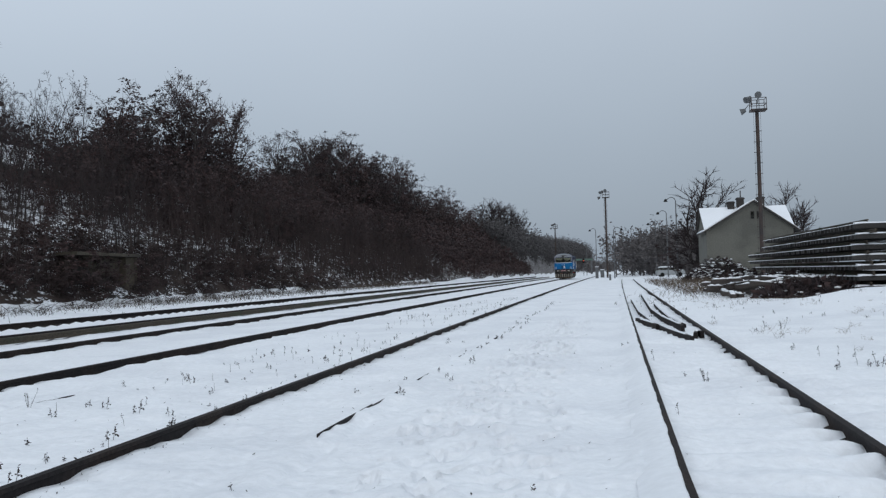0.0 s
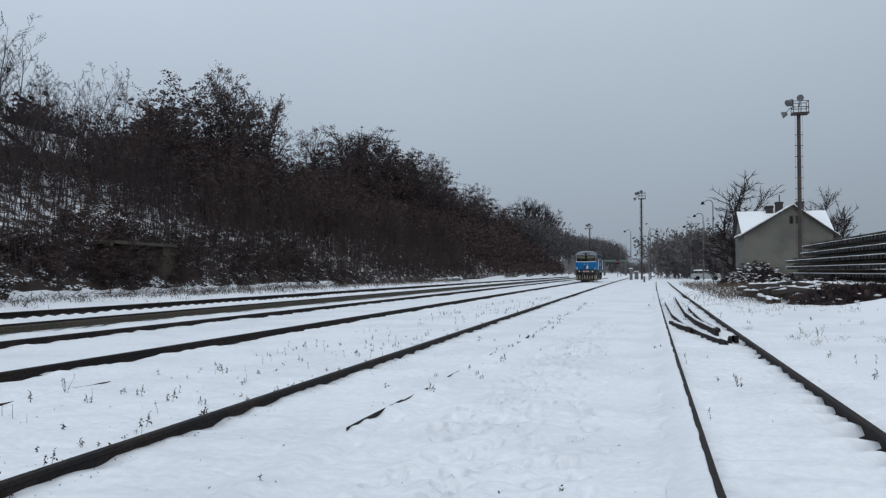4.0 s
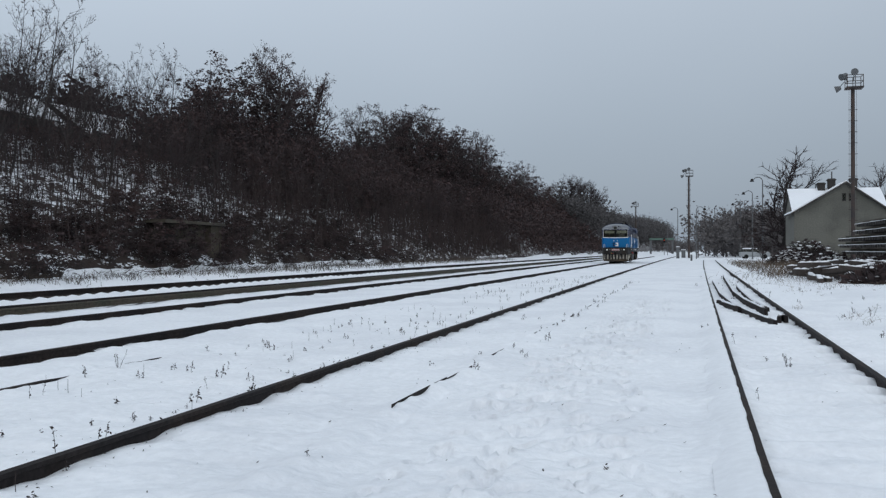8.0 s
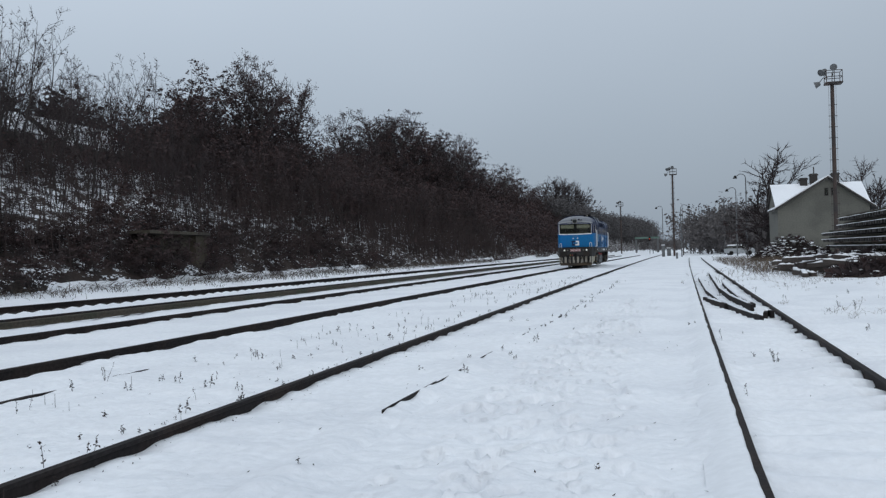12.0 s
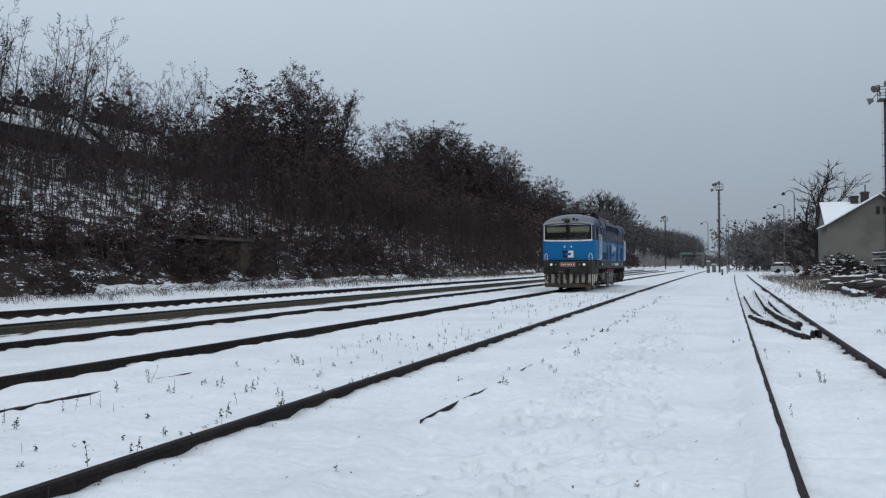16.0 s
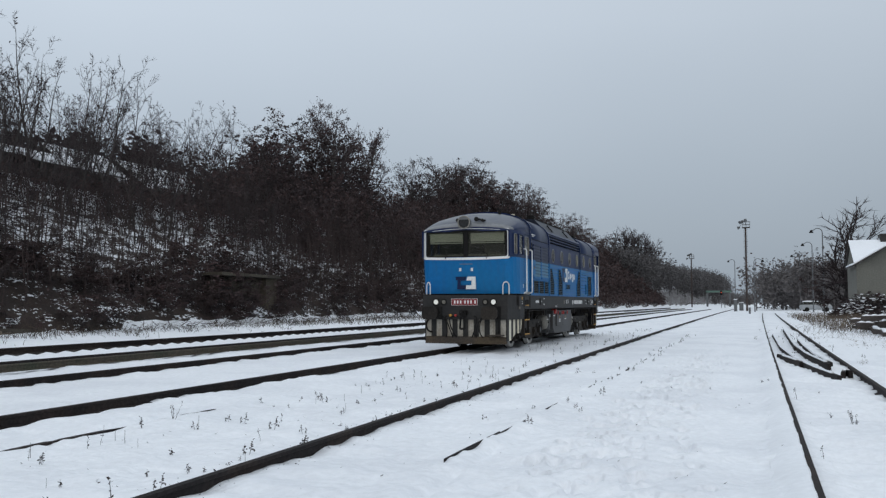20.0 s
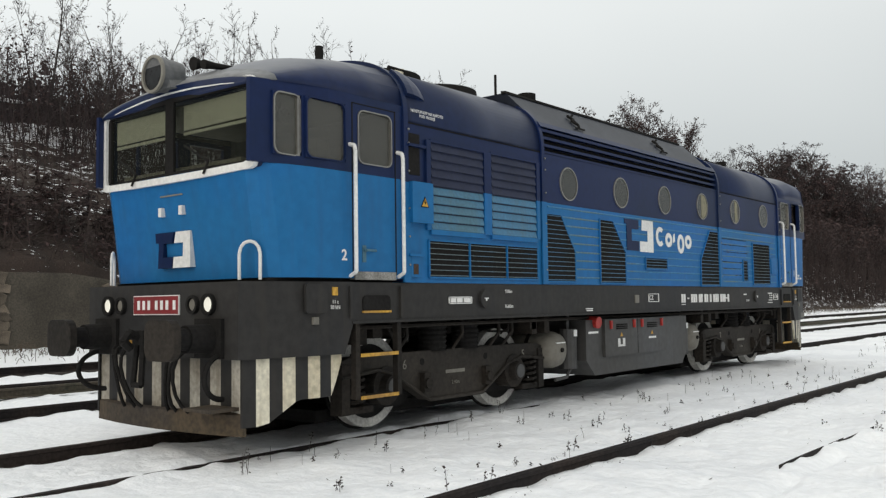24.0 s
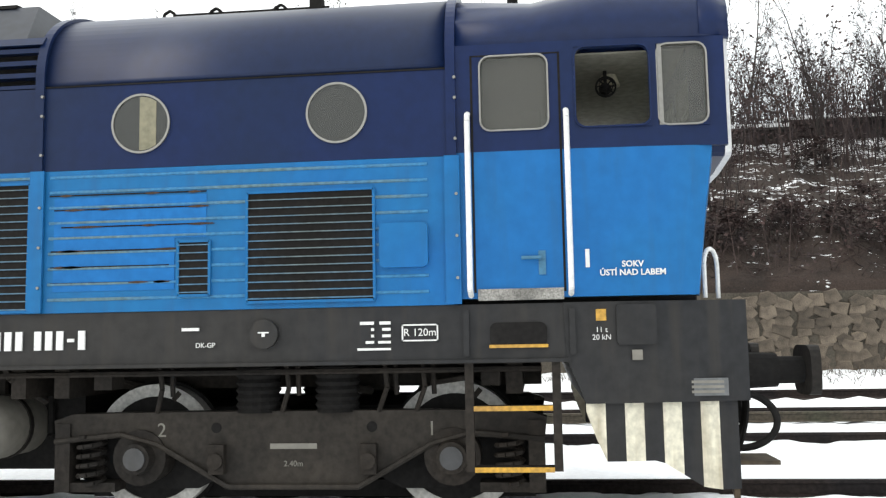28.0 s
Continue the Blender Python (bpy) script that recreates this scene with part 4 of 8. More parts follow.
def build_cab(e):
    """The cab at the end e of the engine (-1: leading)."""
    fl = lambda pts: [(x, e * y) for x, y in pts]
    bm = bmesh.new()
    loft(bm, [[(x, y, z) for x, y in fl(cab_outline(f, e=e))] for z, f in ((1.6, 7.54), (2.1, 7.6), (2.65, 7.68))])
    part("lower_wall", bm, BLUE, loco, "light blue cab wall below the windows", smooth=False)
    bm = bmesh.new()
    quad_box(bm, -1.3, 1.3, min(e * 5.85, e * 7.5), max(e * 5.85, e * 7.5), 1.565, 1.6)
    part("cab_sill", bm, BLACK, loco)
    openings = [(6.01, 6.5, 2.755, 3.295), (6.67, 7.18, 2.74, 3.32), (7.21, 7.53, 2.74, 3.32)] if e < 0 else [(6.01, 6.5, 2.8, 3.35), (6.69, 7.22, 2.8, 3.39), (7.27, 7.62, 2.8, 3.39)]
    bm = bmesh.new()
    holed(bm, 5.82, 7.75, 2.65, 3.44, openings, e)
    bmesh.ops.remove_doubles(bm, verts=bm.verts, dist=1e-4)
    part("upper_wall", bm, NAVY, loco, "navy cab wall with windows")
    bm = bmesh.new()
    holed(bm, 5.82, 7.75, 2.65, 3.44, openings, e, s=-1)
    bmesh.ops.remove_doubles(bm, verts=bm.verts, dist=1e-4)
    part("upper_wall", bm, NAVY, loco)
    bm = bmesh.new()
    quad_box(bm, -HALF + 0.05, HALF - 0.05, min(e * 5.86, e * 5.9), max(e * 5.86, e * 5.9), 2.65, 3.405)
    part("cab_back_wall", bm, BACK_WALL, loco, "dark cab back wall with cabinets")
    bm = bmesh.new()
    quad_box(bm, -1.26, 1.26, min(e * 5.9, e * 7.5), max(e * 5.9, e * 7.5), 3.385, 3.4)
    part("cab_lining", bm, INSIDE, loco, "beige cab lining")
    for za, zb in ((2.665, 2.76), (3.355, 3.403)):
        bm = bmesh.new()
        quad_box(bm, -1.396, -1.38, *sorted((e * 5.92, e * 7.0)), za, zb)
        part("lining_strip", bm, INSIDE, loco)
    bm = bmesh.new()
    ring_band(bm, (0.85, e * 6.96, 3.25), "x", 0.07, 0.082, 0.03, 20)
    ring_band(bm, (0.9, e * 6.96, 3.25), "x", 0.05, 0.058, 0.01, 18)
    rod(bm, (0.8, e * 6.96, 3.25), (0.86, e * 6.96, 3.25), 0.05, 0.03, 14)
    for k in range(4):
        a = k * math.pi / 4
        rod(bm, (0.88, e * 6.96 - 0.075 * math.cos(a), 3.25 - 0.075 * math.sin(a)), (0.88, e * 6.96 + 0.075 * math.cos(a), 3.25 + 0.075 * math.sin(a)), 0.006, n=5)
    rod(bm, (0.83, e * 6.96, 3.27), (0.83, e * 6.96, 3.385), 0.014)
    fan = part("cab_fan", bm, BLACK, loco, "small black cab fan in a wire cage")
    bm = bmesh.new()
    rod(bm, (0.7, e * 7.0, 3.3), (0.7, e * 7.0, 3.385), 0.09, 0.06, 16)
    part("lamp_shade", bm, CREAM, fan, "cream ceiling lamp")
    bm = bmesh.new()
    quad_box(bm, -1.24, 1.24, min(e * 5.9, e * 7.5), max(e * 5.9, e * 7.5), 2.632, 2.66)
    quad_box(bm, -1.0, 1.0, min(e * 7.2, e * 7.6), max(e * 7.2, e * 7.6), 2.66, 2.74)
    quad_box(bm, 0.2, 0.8, min(e * 6.3, e * 6.45), max(e * 6.3, e * 6.45), 2.66, 3.1)
    part("desk", bm, INSIDE, loco, "grey-green driver's desk and seat back")
    # window frames and panes
    for k, (y0, y1, z0, z1) in enumerate(openings):
        w, h = y1 - y0, z1 - z0
        x = wall_x((y0 + y1) / 2, e) - 0.004
        c = (e * (y0 + y1) / 2, (z0 + z1) / 2)
        bm = bmesh.new()
        outline_ring(bm, rounded(w + 0.01, h + 0.01, 0.08), rounded(w - 0.014, h - 0.014, 0.07), "x", x - 0.03, x + 0.018, c)
        frame_ob = part("side_window", bm, NAVY if k == 1 else CHROME, loco, "rounded cab side window")
        bm = bmesh.new()
        outline_ring(bm, rounded(w + 0.012, h + 0.012, 0.004), rounded(w + 0.008, h + 0.008, 0.082), "x", x - 0.04, x + 0.002, c)
        part("corner_seal", bm, NAVY, frame_ob)
        if not (k == 1 and e > 0):
            bm = bmesh.new()
            prism(bm, [(c[0] + a, c[1] + b) for a, b in rounded(w - 0.02, h - 0.02, 0.06)], "x", x - 0.02, x - 0.012)
            pane = part("pane", bm, SIDE_GLASS, frame_ob)
            pane.visible_shadow = False
        if k == 2:
            bm = bmesh.new()
            quad_box(bm, x - 0.03, x + 0.012, *sorted((e * (y0 + 0.01), e * (y0 + 0.04))), z0, z1)
            part("post", bm, CHROME, frame_ob)
    # roof; the trailing cab keeps its roof high to the end
    up, tip = (0.15, 7.85) if e > 0 else (0.115, 7.74)
    lift = up if e > 0 else 0.0
    rows = []
    for y, w, zs, zt in ((5.82, HALF, 3.44, 4.1), (6.4, HALF, 3.44, 4.04), (6.9, 1.45, 3.44, 3.93), (7.25, 1.435, 3.43, 3.8), (7.55, 1.38, 3.42, 3.66), (7.77, 1.3, 3.39, 3.52)):
        rows.append((y + 0.1 * (e > 0 and y > 7.4), w + 0.045 * (e > 0 and y > 7.4), max(zs, 3.44 * (e > 0)), zt + 3.3 * lift * min(1, max(0, y - 6.4) * 0.72)))
    def arch(y, w, zs, zt, n=14):
        return [(w * math.cos(a) if 0 < i < n else (w if i == 0 else -w), e * (y - 0.07 * math.cos(a) ** 2 * (y > 7.5)), zs + (zt - zs) * math.sin(a) ** (0.6 if lift and y > 6.5 else 0.8 if y < 7 else 0.95) if 0 < i < n else zs)
                for i, a in enumerate(np.linspace(0, math.pi, n + 1))]
    bm = bmesh.new()
    loft(bm, [arch(*r) for r in rows])
    part("cab_roof", bm, CAB_ROOF, loco, "arched navy cab roof, paler grey where it faces up", smooth=True)
    # windscreen frame, leaning out over the nose
    top = [(1.305, 3.29), (1.29, 3.325), (1.25, 3.345), (0.9, 3.38), (0.45, 3.41), (0, 3.42), (-0.45, 3.41), (-0.9, 3.38), (-1.25, 3.345), (-1.29, 3.325), (-1.305, 3.29)]
    top = [(x, z + up) for x, z in top]
    outer = top + [(-1.305, 2.66), (-1.285, 2.615), (-1.23, 2.595), (-0.6, 2.575), (0, 2.57), (0.6, 2.575), (1.23, 2.595), (1.285, 2.615), (1.305, 2.66)]
    inner = [(x * 0.945, 2.99 + up / 2 + (z - 2.99 - up / 2) * 0.855) for x, z in outer]
    bow = lambda x, z, d=0.0: (x, e * (tip - 0.06 * (x / 1.33) ** 2 + d), z)
    bm = bmesh.new()
    loft(bm, [[bow(x, z) for x, z in outer], [bow(x, z) for x, z in inner], [bow(x, z, -0.06) for x, z in inner], [bow(x, z, -0.05) for x, z in outer], [bow(x, z) for x, z in outer]], caps=False)
    part("windscreen_frame", bm, WHITE, loco, "white windscreen surround")
    bm = bmesh.new()
    loft(bm, [[(x * 1.004, y, z + 0.007) for x, y, z in arch(*r)] for r in rows[-2:]])
    part("roof_brow", bm, BROW if e < 0 else NAVY, loco, "pale grey roof edge above the windscreen", smooth=True)
    bm = bmesh.new()
    loft(bm, [[bow(x * 1.003, z, -0.046) for x, z in outer], [(x * 1.01, e * 7.5, 2.98 + (z - 2.98) * 0.97) for x, z in outer]], caps=False)
    part("windscreen_hood", bm, NAVY, loco)
    for x0, x1 in ((-1.28, -1.17), (-0.07, 0.07), (1.17, 1.28)):
        bm = bmesh.new()
        loft(bm, [[bow(x, z, -0.03) for x, z in ((x0, 2.62), (x1, 2.62), (x1, 3.335 + up), (x0, 3.335 + up))], [bow(x, z, -0.06) for x, z in ((x0, 2.62), (x1, 2.62), (x1, 3.335 + up), (x0, 3.335 + up))]])
        part("windscreen_rubber", bm, BLACK, loco)
    for z0, z1 in ((2.6, 2.68), (3.265 + up, 3.36 + up)):
        for x0, x1 in ((-1.2, -0.6), (-0.6, 0.0), (0.0, 0.6), (0.6, 1.2)):
            bm = bmesh.new()
            loft(bm, [[bow(x, z, -0.03) for x, z in ((x0, z0), (x1, z0), (x1, z1), (x0, z1))], [bow(x, z, -0.06) for x, z in ((x0, z0), (x1, z0), (x1, z1), (x0, z1))]])
            part("windscreen_rubber", bm, BLACK, loco)
    for x0, x1 in ((-1.18, -0.06), (0.06, 1.18)):
        bm = bmesh.new()
        xm = (x0 + x1) / 2
        loft(bm, [[bow(x0, 2.66, -0.05), bow(x1, 2.66, -0.05), bow(x1, 3.3 + up, -0.05), bow(x0, 3.3 + up, -0.05)],
                  [bow(x0, 2.66, -0.056), bow(x1, 2.66, -0.056), bow(x1, 3.3 + up, -0.056), bow(x0, 3.3 + up, -0.056)]])
        pane = part("windscreen", bm, GLASS, loco)
        pane.visible_shadow = False
        bm = bmesh.new()
        quad_box(bm, x0 + 0.06, x1 - 0.06, *sorted((e * 7.61, e * 7.62)), 3.1, 3.35)
        quad_box(bm, x0 + 0.06, x1 - 0.06, *sorted((e * 7.61, e * 7.622)), 3.05, 3.08)
        part("sun_blind", bm, BLIND, loco, "cream sun blind pulled part way down")
        bm = bmesh.new()
        pipe(bm, [bow(xm, 2.6, 0.02), bow(xm + 0.05, 2.72, 0.0), bow(xm - 0.35, 2.92, -0.02)], 0.012)
        part("wiper", bm, BLACK, loco)
    # nose: loops, logo, little lamps
    for s in (-1, 1):
        bm = bmesh.new()
        x = s * 1.17
        loop = [(-1, 1.58), (-1, 1.82), (-0.85, 1.88), (-0.5, 1.92), (0, 1.935), (0.5, 1.92), (0.85, 1.88), (1, 1.82), (1, 1.58)]
        pipe(bm, [(x + s * 0.075 * a, e * (7.63 - 0.06 * a), z) for a, z in loop], 0.016, 8)
        part("hand_loop", bm, WHITE, loco)
        bm = bmesh.new()
        quad_box(bm, s * 0.175 - 0.028, s * 0.175 + 0.028, *sorted((e * 7.6, e * 7.7)), 2.25, 2.34)
        part("marker_lamp", bm, WHITE, loco, bevel=0.01)
    for pts, mat, name in (([(-0.33, 2.09), (-0.01, 2.09), (-0.04, 1.98), (-0.18, 1.98), (-0.19, 1.84), (-0.02, 1.84), (-0.035, 1.73), (-0.28, 1.73), (-0.265, 1.99), (-0.32, 1.99)], NAVY, "dark_emblem"),
                           ([(0.03, 2.09), (0.27, 2.09), (0.275, 1.73), (-0.02, 1.73), (-0.005, 1.84), (0.15, 1.84), (0.155, 1.98), (0.0, 1.98)], WHITE, "white_emblem")):
        bm = bmesh.new()
        prism(bm, [(-e * x, z) for x, z in pts], "y", *sorted((e * 7.55, e * 7.65)))
        part(name, bm, mat, loco)
    bm = bmesh.new()
    quad_box(bm, -0.19, 0.19, *sorted((e * 7.6, e * 7.69)), 2.445, 2.46)
    part("marking_bar", bm, CYL, loco)
    # lamp on the roof and horns
    bm = bmesh.new()
    rod(bm, (0, e * 7.62, 3.665 + lift), (0, e * 7.88, 3.645 + lift), 0.15, 0.185, 28)
    prism(bm, [(-0.2, 3.5 + lift), (0.2, 3.5 + lift), (0.14, 3.62 + lift), (-0.14, 3.62 + lift)], "y", *sorted((e * 7.5, e * 7.82)))
    lamp = part("roof_headlamp", bm, LAMP_BODY, loco, "large round roof headlamp, unlit")
    bm = bmesh.new()
    rod(bm, (0, e * 7.875, 3.645 + lift), (0, e * 7.886, 3.645 + lift), 0.165, n=28)
    part("lens", bm, LAMP_OFF, lamp)
    bm = bmesh.new()
    ring_band(bm, (0, e * 7.88, 3.645 + lift), "y", 0.162, 0.19, 0.03 * e, 28)
    part("lamp_rim", bm, CYL, lamp)
    for x, z, r in ((0.3, 3.76, 0.07), (0.47, 3.72, 0.05), (-0.27, 3.74, 0.055)):
        bm = bmesh.new()
        rod(bm, (x, e * 7.05, z + 0.03 + lift), (x, e * 7.52, z + lift), 0.022, 0.032, 12)
        rod(bm, (x, e * 7.52, z + lift), (x, e * 7.64, z - 0.01 + lift), 0.032, r, 14)
        rod(bm, (x, e * 7.2, z - 0.12 + lift), (x, e * 7.2, z + 0.02 + lift), 0.02, n=8)
        part("horn", bm, BLACK, loco)
    bm = bmesh.new()
    rod(bm, (0.62, e * 6.25, 3.88), (0.62, e * 6.25, 4.16), 0.045, n=10)
    part("antenna", bm, BLACK, loco)
    # doors and their rails
    bm = bmesh.new()
    for y in (5.95, 6.58):
        quad_box(bm, HALF - 0.002, HALF + 0.003, *sorted((e * y - 0.008, e * y + 0.008)), 1.64, 3.36)
    quad_box(bm, HALF - 0.002, HALF + 0.003, *sorted((e * 5.95, e * 6.58)), 3.35, 3.36)
    part("door_gap", bm, BLACK, loco)
    bm = bmesh.new()
    rod(bm, (HALF + 0.03, e * 6.42, 1.88), (HALF + 0.03, e * 6.28, 1.88), 0.013)
    rod(bm, (HALF - 0.01, e * 6.42, 1.88), (HALF + 0.03, e * 6.42, 1.88), 0.018)
    quad_box(bm, HALF, HALF + 0.008, *sorted((e * 6.4, e * 6.45)), 1.76, 1.93)
    part("door_handle", bm, BLUE_DULL, loco)
    bm = bmesh.new()
    quad_box(bm, HALF - 0.05, HALF + 0.02, *sorted((e * 5.97, e * 6.57)), 1.585, 1.665)
    part("door_step", bm, CHECKER, loco, "worn tread plate below the cab door")
    for y in (5.92, 6.62):
        bm = bmesh.new()
        pipe(bm, [(HALF, e * y, 2.93), (HALF + 0.07, e * y, 2.91), (HALF + 0.085, e * y, 2.86), (HALF + 0.085, e * y, 1.66), (HALF, e * y, 1.62)], 0.02, 8)
        part("handrail", bm, WHITE, loco, "white grab rail beside the cab door")
    # end block of the frame
    blk = lambda y0, f: [(HALF, y0), (HALF - 0.02, 7.0), (1.27, f), (-1.27, f), (-HALF + 0.02, 7.0), (-HALF, y0)]
    bm = bmesh.new()
    loft(bm, [[(x, e * y, z) for x, y in blk(y0, 7.84)] for z, y0 in ((1.562, 6.56), (1.16, 6.58), (0.86, 6.7))])
    part("end_block", bm, GREY, loco, "dark grey end of the frame", bevel=0.012)
    bm = bmesh.new()
    prism(bm, [(e * 6.245 + a, 1.345 + b) for a, b in rounded(0.4, 0.17, 0.05)], "x", HALF - 0.02, HALF + 0.004)
    part("foot_hole", bm, BLACK, loco)
    bm = bmesh.new()
    quad_box(bm, HALF - 0.01, HALF + 0.012, *sorted((e * 6.04, e * 6.45)), 1.253, 1.275)
    part("foot_hole_edge", bm, YELLOW, loco)
    for y in (5.88, 6.62):
        bm = bmesh.new()
        quad_box(bm, HALF - 0.01, HALF + 0.02, *sorted((e * y - 0.02, e * y + 0.02)), 1.2, 1.52)
        part("bracket", bm, GREY, loco)
    bm = bmesh.new()
    prism(bm, [(e * 7.06 + a, 1.4 + b) for a, b in rounded(0.27, 0.28, 0.03)], "x", wall_x(7.06) - 0.02, wall_x(7.06) + 0.01)
    part("end_hatch", bm, GREY, loco)
    for y, z, w, h, mat in ((6.82, 1.47, 0.07, 0.08, YELLOW), (7.06, 1.19, 0.07, 0.07, CYL)):
        bm = bmesh.new()
        quad_box(bm, wall_x(y) - 0.03, wall_x(y) - 0.004, *sorted((e * y - w / 2, e * y + w / 2)), z - h / 2, z + h / 2)
        part("sticker", bm, mat, loco)
    lettering("lettering", "11 t\n20 kN", 0.052, pose(wall_x(6.82) - 0.004, e * 6.82, 1.34, 90, 0, 90), WHITE, loco)
    if e > 0:
        bm = bmesh.new()
        quad_box(bm, 1.325, 1.345, 7.38, 7.68, 0.9, 1.02)
        data = part("data_plate", bm, LAMP_BODY, loco, "small lettered data plate")
        for k in range(3):
            bm = bmesh.new()
            quad_box(bm, 1.344, 1.348, 7.43 if k else 7.4, 7.65, 0.918 + 0.034 * k, 0.936 + 0.034 * k)
            part("marking_bar", bm, CYL, data)
    # striped skirt and plough
    low = lambda y: np.interp(y, [6.7, 6.82, 7.2, 7.5, 7.62, 7.8], [0.8, 0.46, 0.46, 0.27, 0.25, 0.25])
    side = lambda y: float(np.interp(y, [6.7, 7.0, 7.8], [1.4, 1.38, 1.22]))
    cuts = np.linspace(6.7, 7.76, 9)
    for k, (ya, yb) in enumerate(zip(cuts, cuts[1:])):
        for s in (-1, 1):
            bm = bmesh.new()
            mids = [ya, (ya + yb) / 2, yb]
            loft(bm, [[(s * side(y), e * y, 0.858), (s * side(y), e * y, low(y)), (s * (side(y) - 0.03), e * y, low(y)), (s * (side(y) - 0.03), e * y, 0.858)] for y in mids])
            part("skirt_stripe", bm, CREAM if k % 2 == 0 else GREY, loco)
    xs = np.linspace(-1.2, 1.2, 16)
    for k, (xa, xb) in enumerate(zip(xs, xs[1:])):
        bm = bmesh.new()
        quad_box(bm, xa, xb, *sorted((e * 7.7, e * 7.735)), 0.34, 0.858)
        part("front_stripe", bm, DIRTY if k % 2 == 0 else GREY, loco)
    bm = bmesh.new()
    loft(bm, [[(x, e * (7.75 + 0.12 * (1 - (x / 1.22) ** 2)), z) for z in (0.17, 0.36)] + [(x, e * (7.71 + 0.12 * (1 - (x / 1.22) ** 2)), z) for z in (0.38, 0.17)] for x in np.linspace(-1.22, 1.22, 11)])
    part("plough", bm, RUSTY, loco, "dark rust-streaked plough blade")
    bm = bmesh.new()
    quad_box(bm, 0.75, 1.15, *sorted((e * 7.72, e * 8.05)), 0.4, 0.43)
    part("shunter_step", bm, RUSTY, loco)
    # buffers, coupling, hoses
    for s in (-1, 1):
        bm = bmesh.new()
        rod(bm, (s * 0.875, e * 7.82, 1.05), (s * 0.875, e * 8.12, 1.05), 0.14, 0.125, 18)
        rod(bm, (s * 0.875, e * 8.1, 1.05), (s * 0.875, e * 8.33, 1.05), 0.1, n=16)
        quad_box(bm, s * 0.875 - 0.2, s * 0.875 + 0.2, *sorted((e * 7.82, e * 7.88)), 0.87, 1.23)
        buf = part("buffer", bm, BLACK, loco, "black round buffer")
        bm = bmesh.new()
        pts = rounded(0.46, 0.36, 0.12)
        loft(bm, [[(s * 0.875 + a, e * 8.31, 1.05 + b) for a, b in pts], [(s * 0.875 + a, e * (8.4 - 0.4 * (a * a)), 1.05 + b) for a, b in pts]])
        part("buffer_head", bm, BOGIE, buf)
        for x, mat, r in ((0.86, LAMP_ON, 0.075), (0.62, CYL, 0.062)):
            bm = bmesh.new()
            ring_band(bm, (s * x, e * 7.83, 1.36), "y", r, r + 0.025, e * 0.05, 20)
            lamp = part("headlamp", bm, BLACK, loco, "round headlamp in a dark ring")
            bm = bmesh.new()
            rod(bm, (s * x, e * 7.83, 1.36), (s * x, e * 7.86, 1.36), r, r * 0.9, 20)
            part("lens", bm, mat if e < 0 else CYL, lamp)
        bm = bmesh.new()
        rings = []
        for v in np.linspace(0, math.pi, 18):
            out = Vector((0, 0.2 * math.sin(v), e * 0.26 * math.cos(v))).normalized() * 0.026
            mid = Vector((s * (1.0 + 0.08 * math.sin(v)), e * (7.8 + 0.26 * math.sin(v)), 0.7 + 0.2 * math.cos(v)))
            rings.append([tuple(mid + out * math.sin(a) + Vector((0.026 * math.cos(a), 0, 0))) for a in np.linspace(0, math.tau, 9)[:-1]])
        loft(bm, rings)
        part("jumper_cable", bm, BLACK, loco)
        for k, (x, col) in enumerate(((0.3, BLACK), (0.45, BLACK), (0.58, BLACK))):
            bm = bmesh.new()
            pts = [(s * x, e * (7.85 + 0.14 * math.sin(v * math.pi)), 0.95 - 0.5 * v + 0.1 * math.sin(v * 5)) for v in np.linspace(0, 1, 9)]
            pipe(bm, [(p[0] + s * 0.1 * math.sin(i * 0.5 + k), p[1], p[2]) for i, p in enumerate(pts)], 0.018)
            part("brake_hose", bm, col, loco)
    bm = bmesh.new()
    quad_box(bm, -0.09, 0.09, *sorted((e * 7.82, e * 8.05)), 0.98, 1.12)
    pipe(bm, [(0, e * 8.0, 1.05), (0, e * 8.14, 1.1), (0, e * 8.2, 1.02), (0, e * 8.12, 0.95)], 0.045)
    pipe(bm, [(-0.05, e * 8.02, 1.0), (-0.07, e * 8.05, 0.6), (0.07, e * 8.05, 0.6), (0.05, e * 8.02, 1.0)], 0.03)
    part("coupling", bm, BLACK, loco, "screw coupling with hook")
    for x, mat in ((-0.25, RED), (-0.4, YELLOW)):
        bm = bmesh.new()
        rod(bm, (x, e * 7.83, 0.98), (x, e * 7.93, 0.98), 0.035)
        part("hose_tap", bm, mat, loco)
    bm = bmesh.new()
    quad_box(bm, -0.39, 0.39, *sorted((e * 7.835, e * 7.855)), 1.265, 1.455)
    plate = part("number_plate", bm, WHITE, loco, "red number plate with a pale rim")
    bm = bmesh.new()
    quad_box(bm, -0.381, 0.381, *sorted((e * 7.855, e * 7.859)), 1.274, 1.446)
    part("plate_field", bm, PLATE_RED, plate)
    for x0 in (-0.31, -0.22, -0.13, 0.0, 0.09, 0.18, 0.3):
        bm = bmesh.new()
        quad_box(bm, -e * x0, -e * x0 + 0.045, *sorted((e * 7.859, e * 7.862)), 1.315, 1.405)
        part("number_bar", bm, WHITE, plate)
    # ladder below the door
    bm = bmesh.new()
    quad_box(bm, 1.36, 1.43, *sorted((e * 5.86, e * 5.92)), 0.4, 1.17)
    ladder = part("ladder", bm, BOGIE, loco, "steel ladder below the cab door")
    bm = bmesh.new()
    quad_box(bm, 1.36, 1.43, *sorted((e * 6.47, e * 6.53)), 0.4, 1.17)
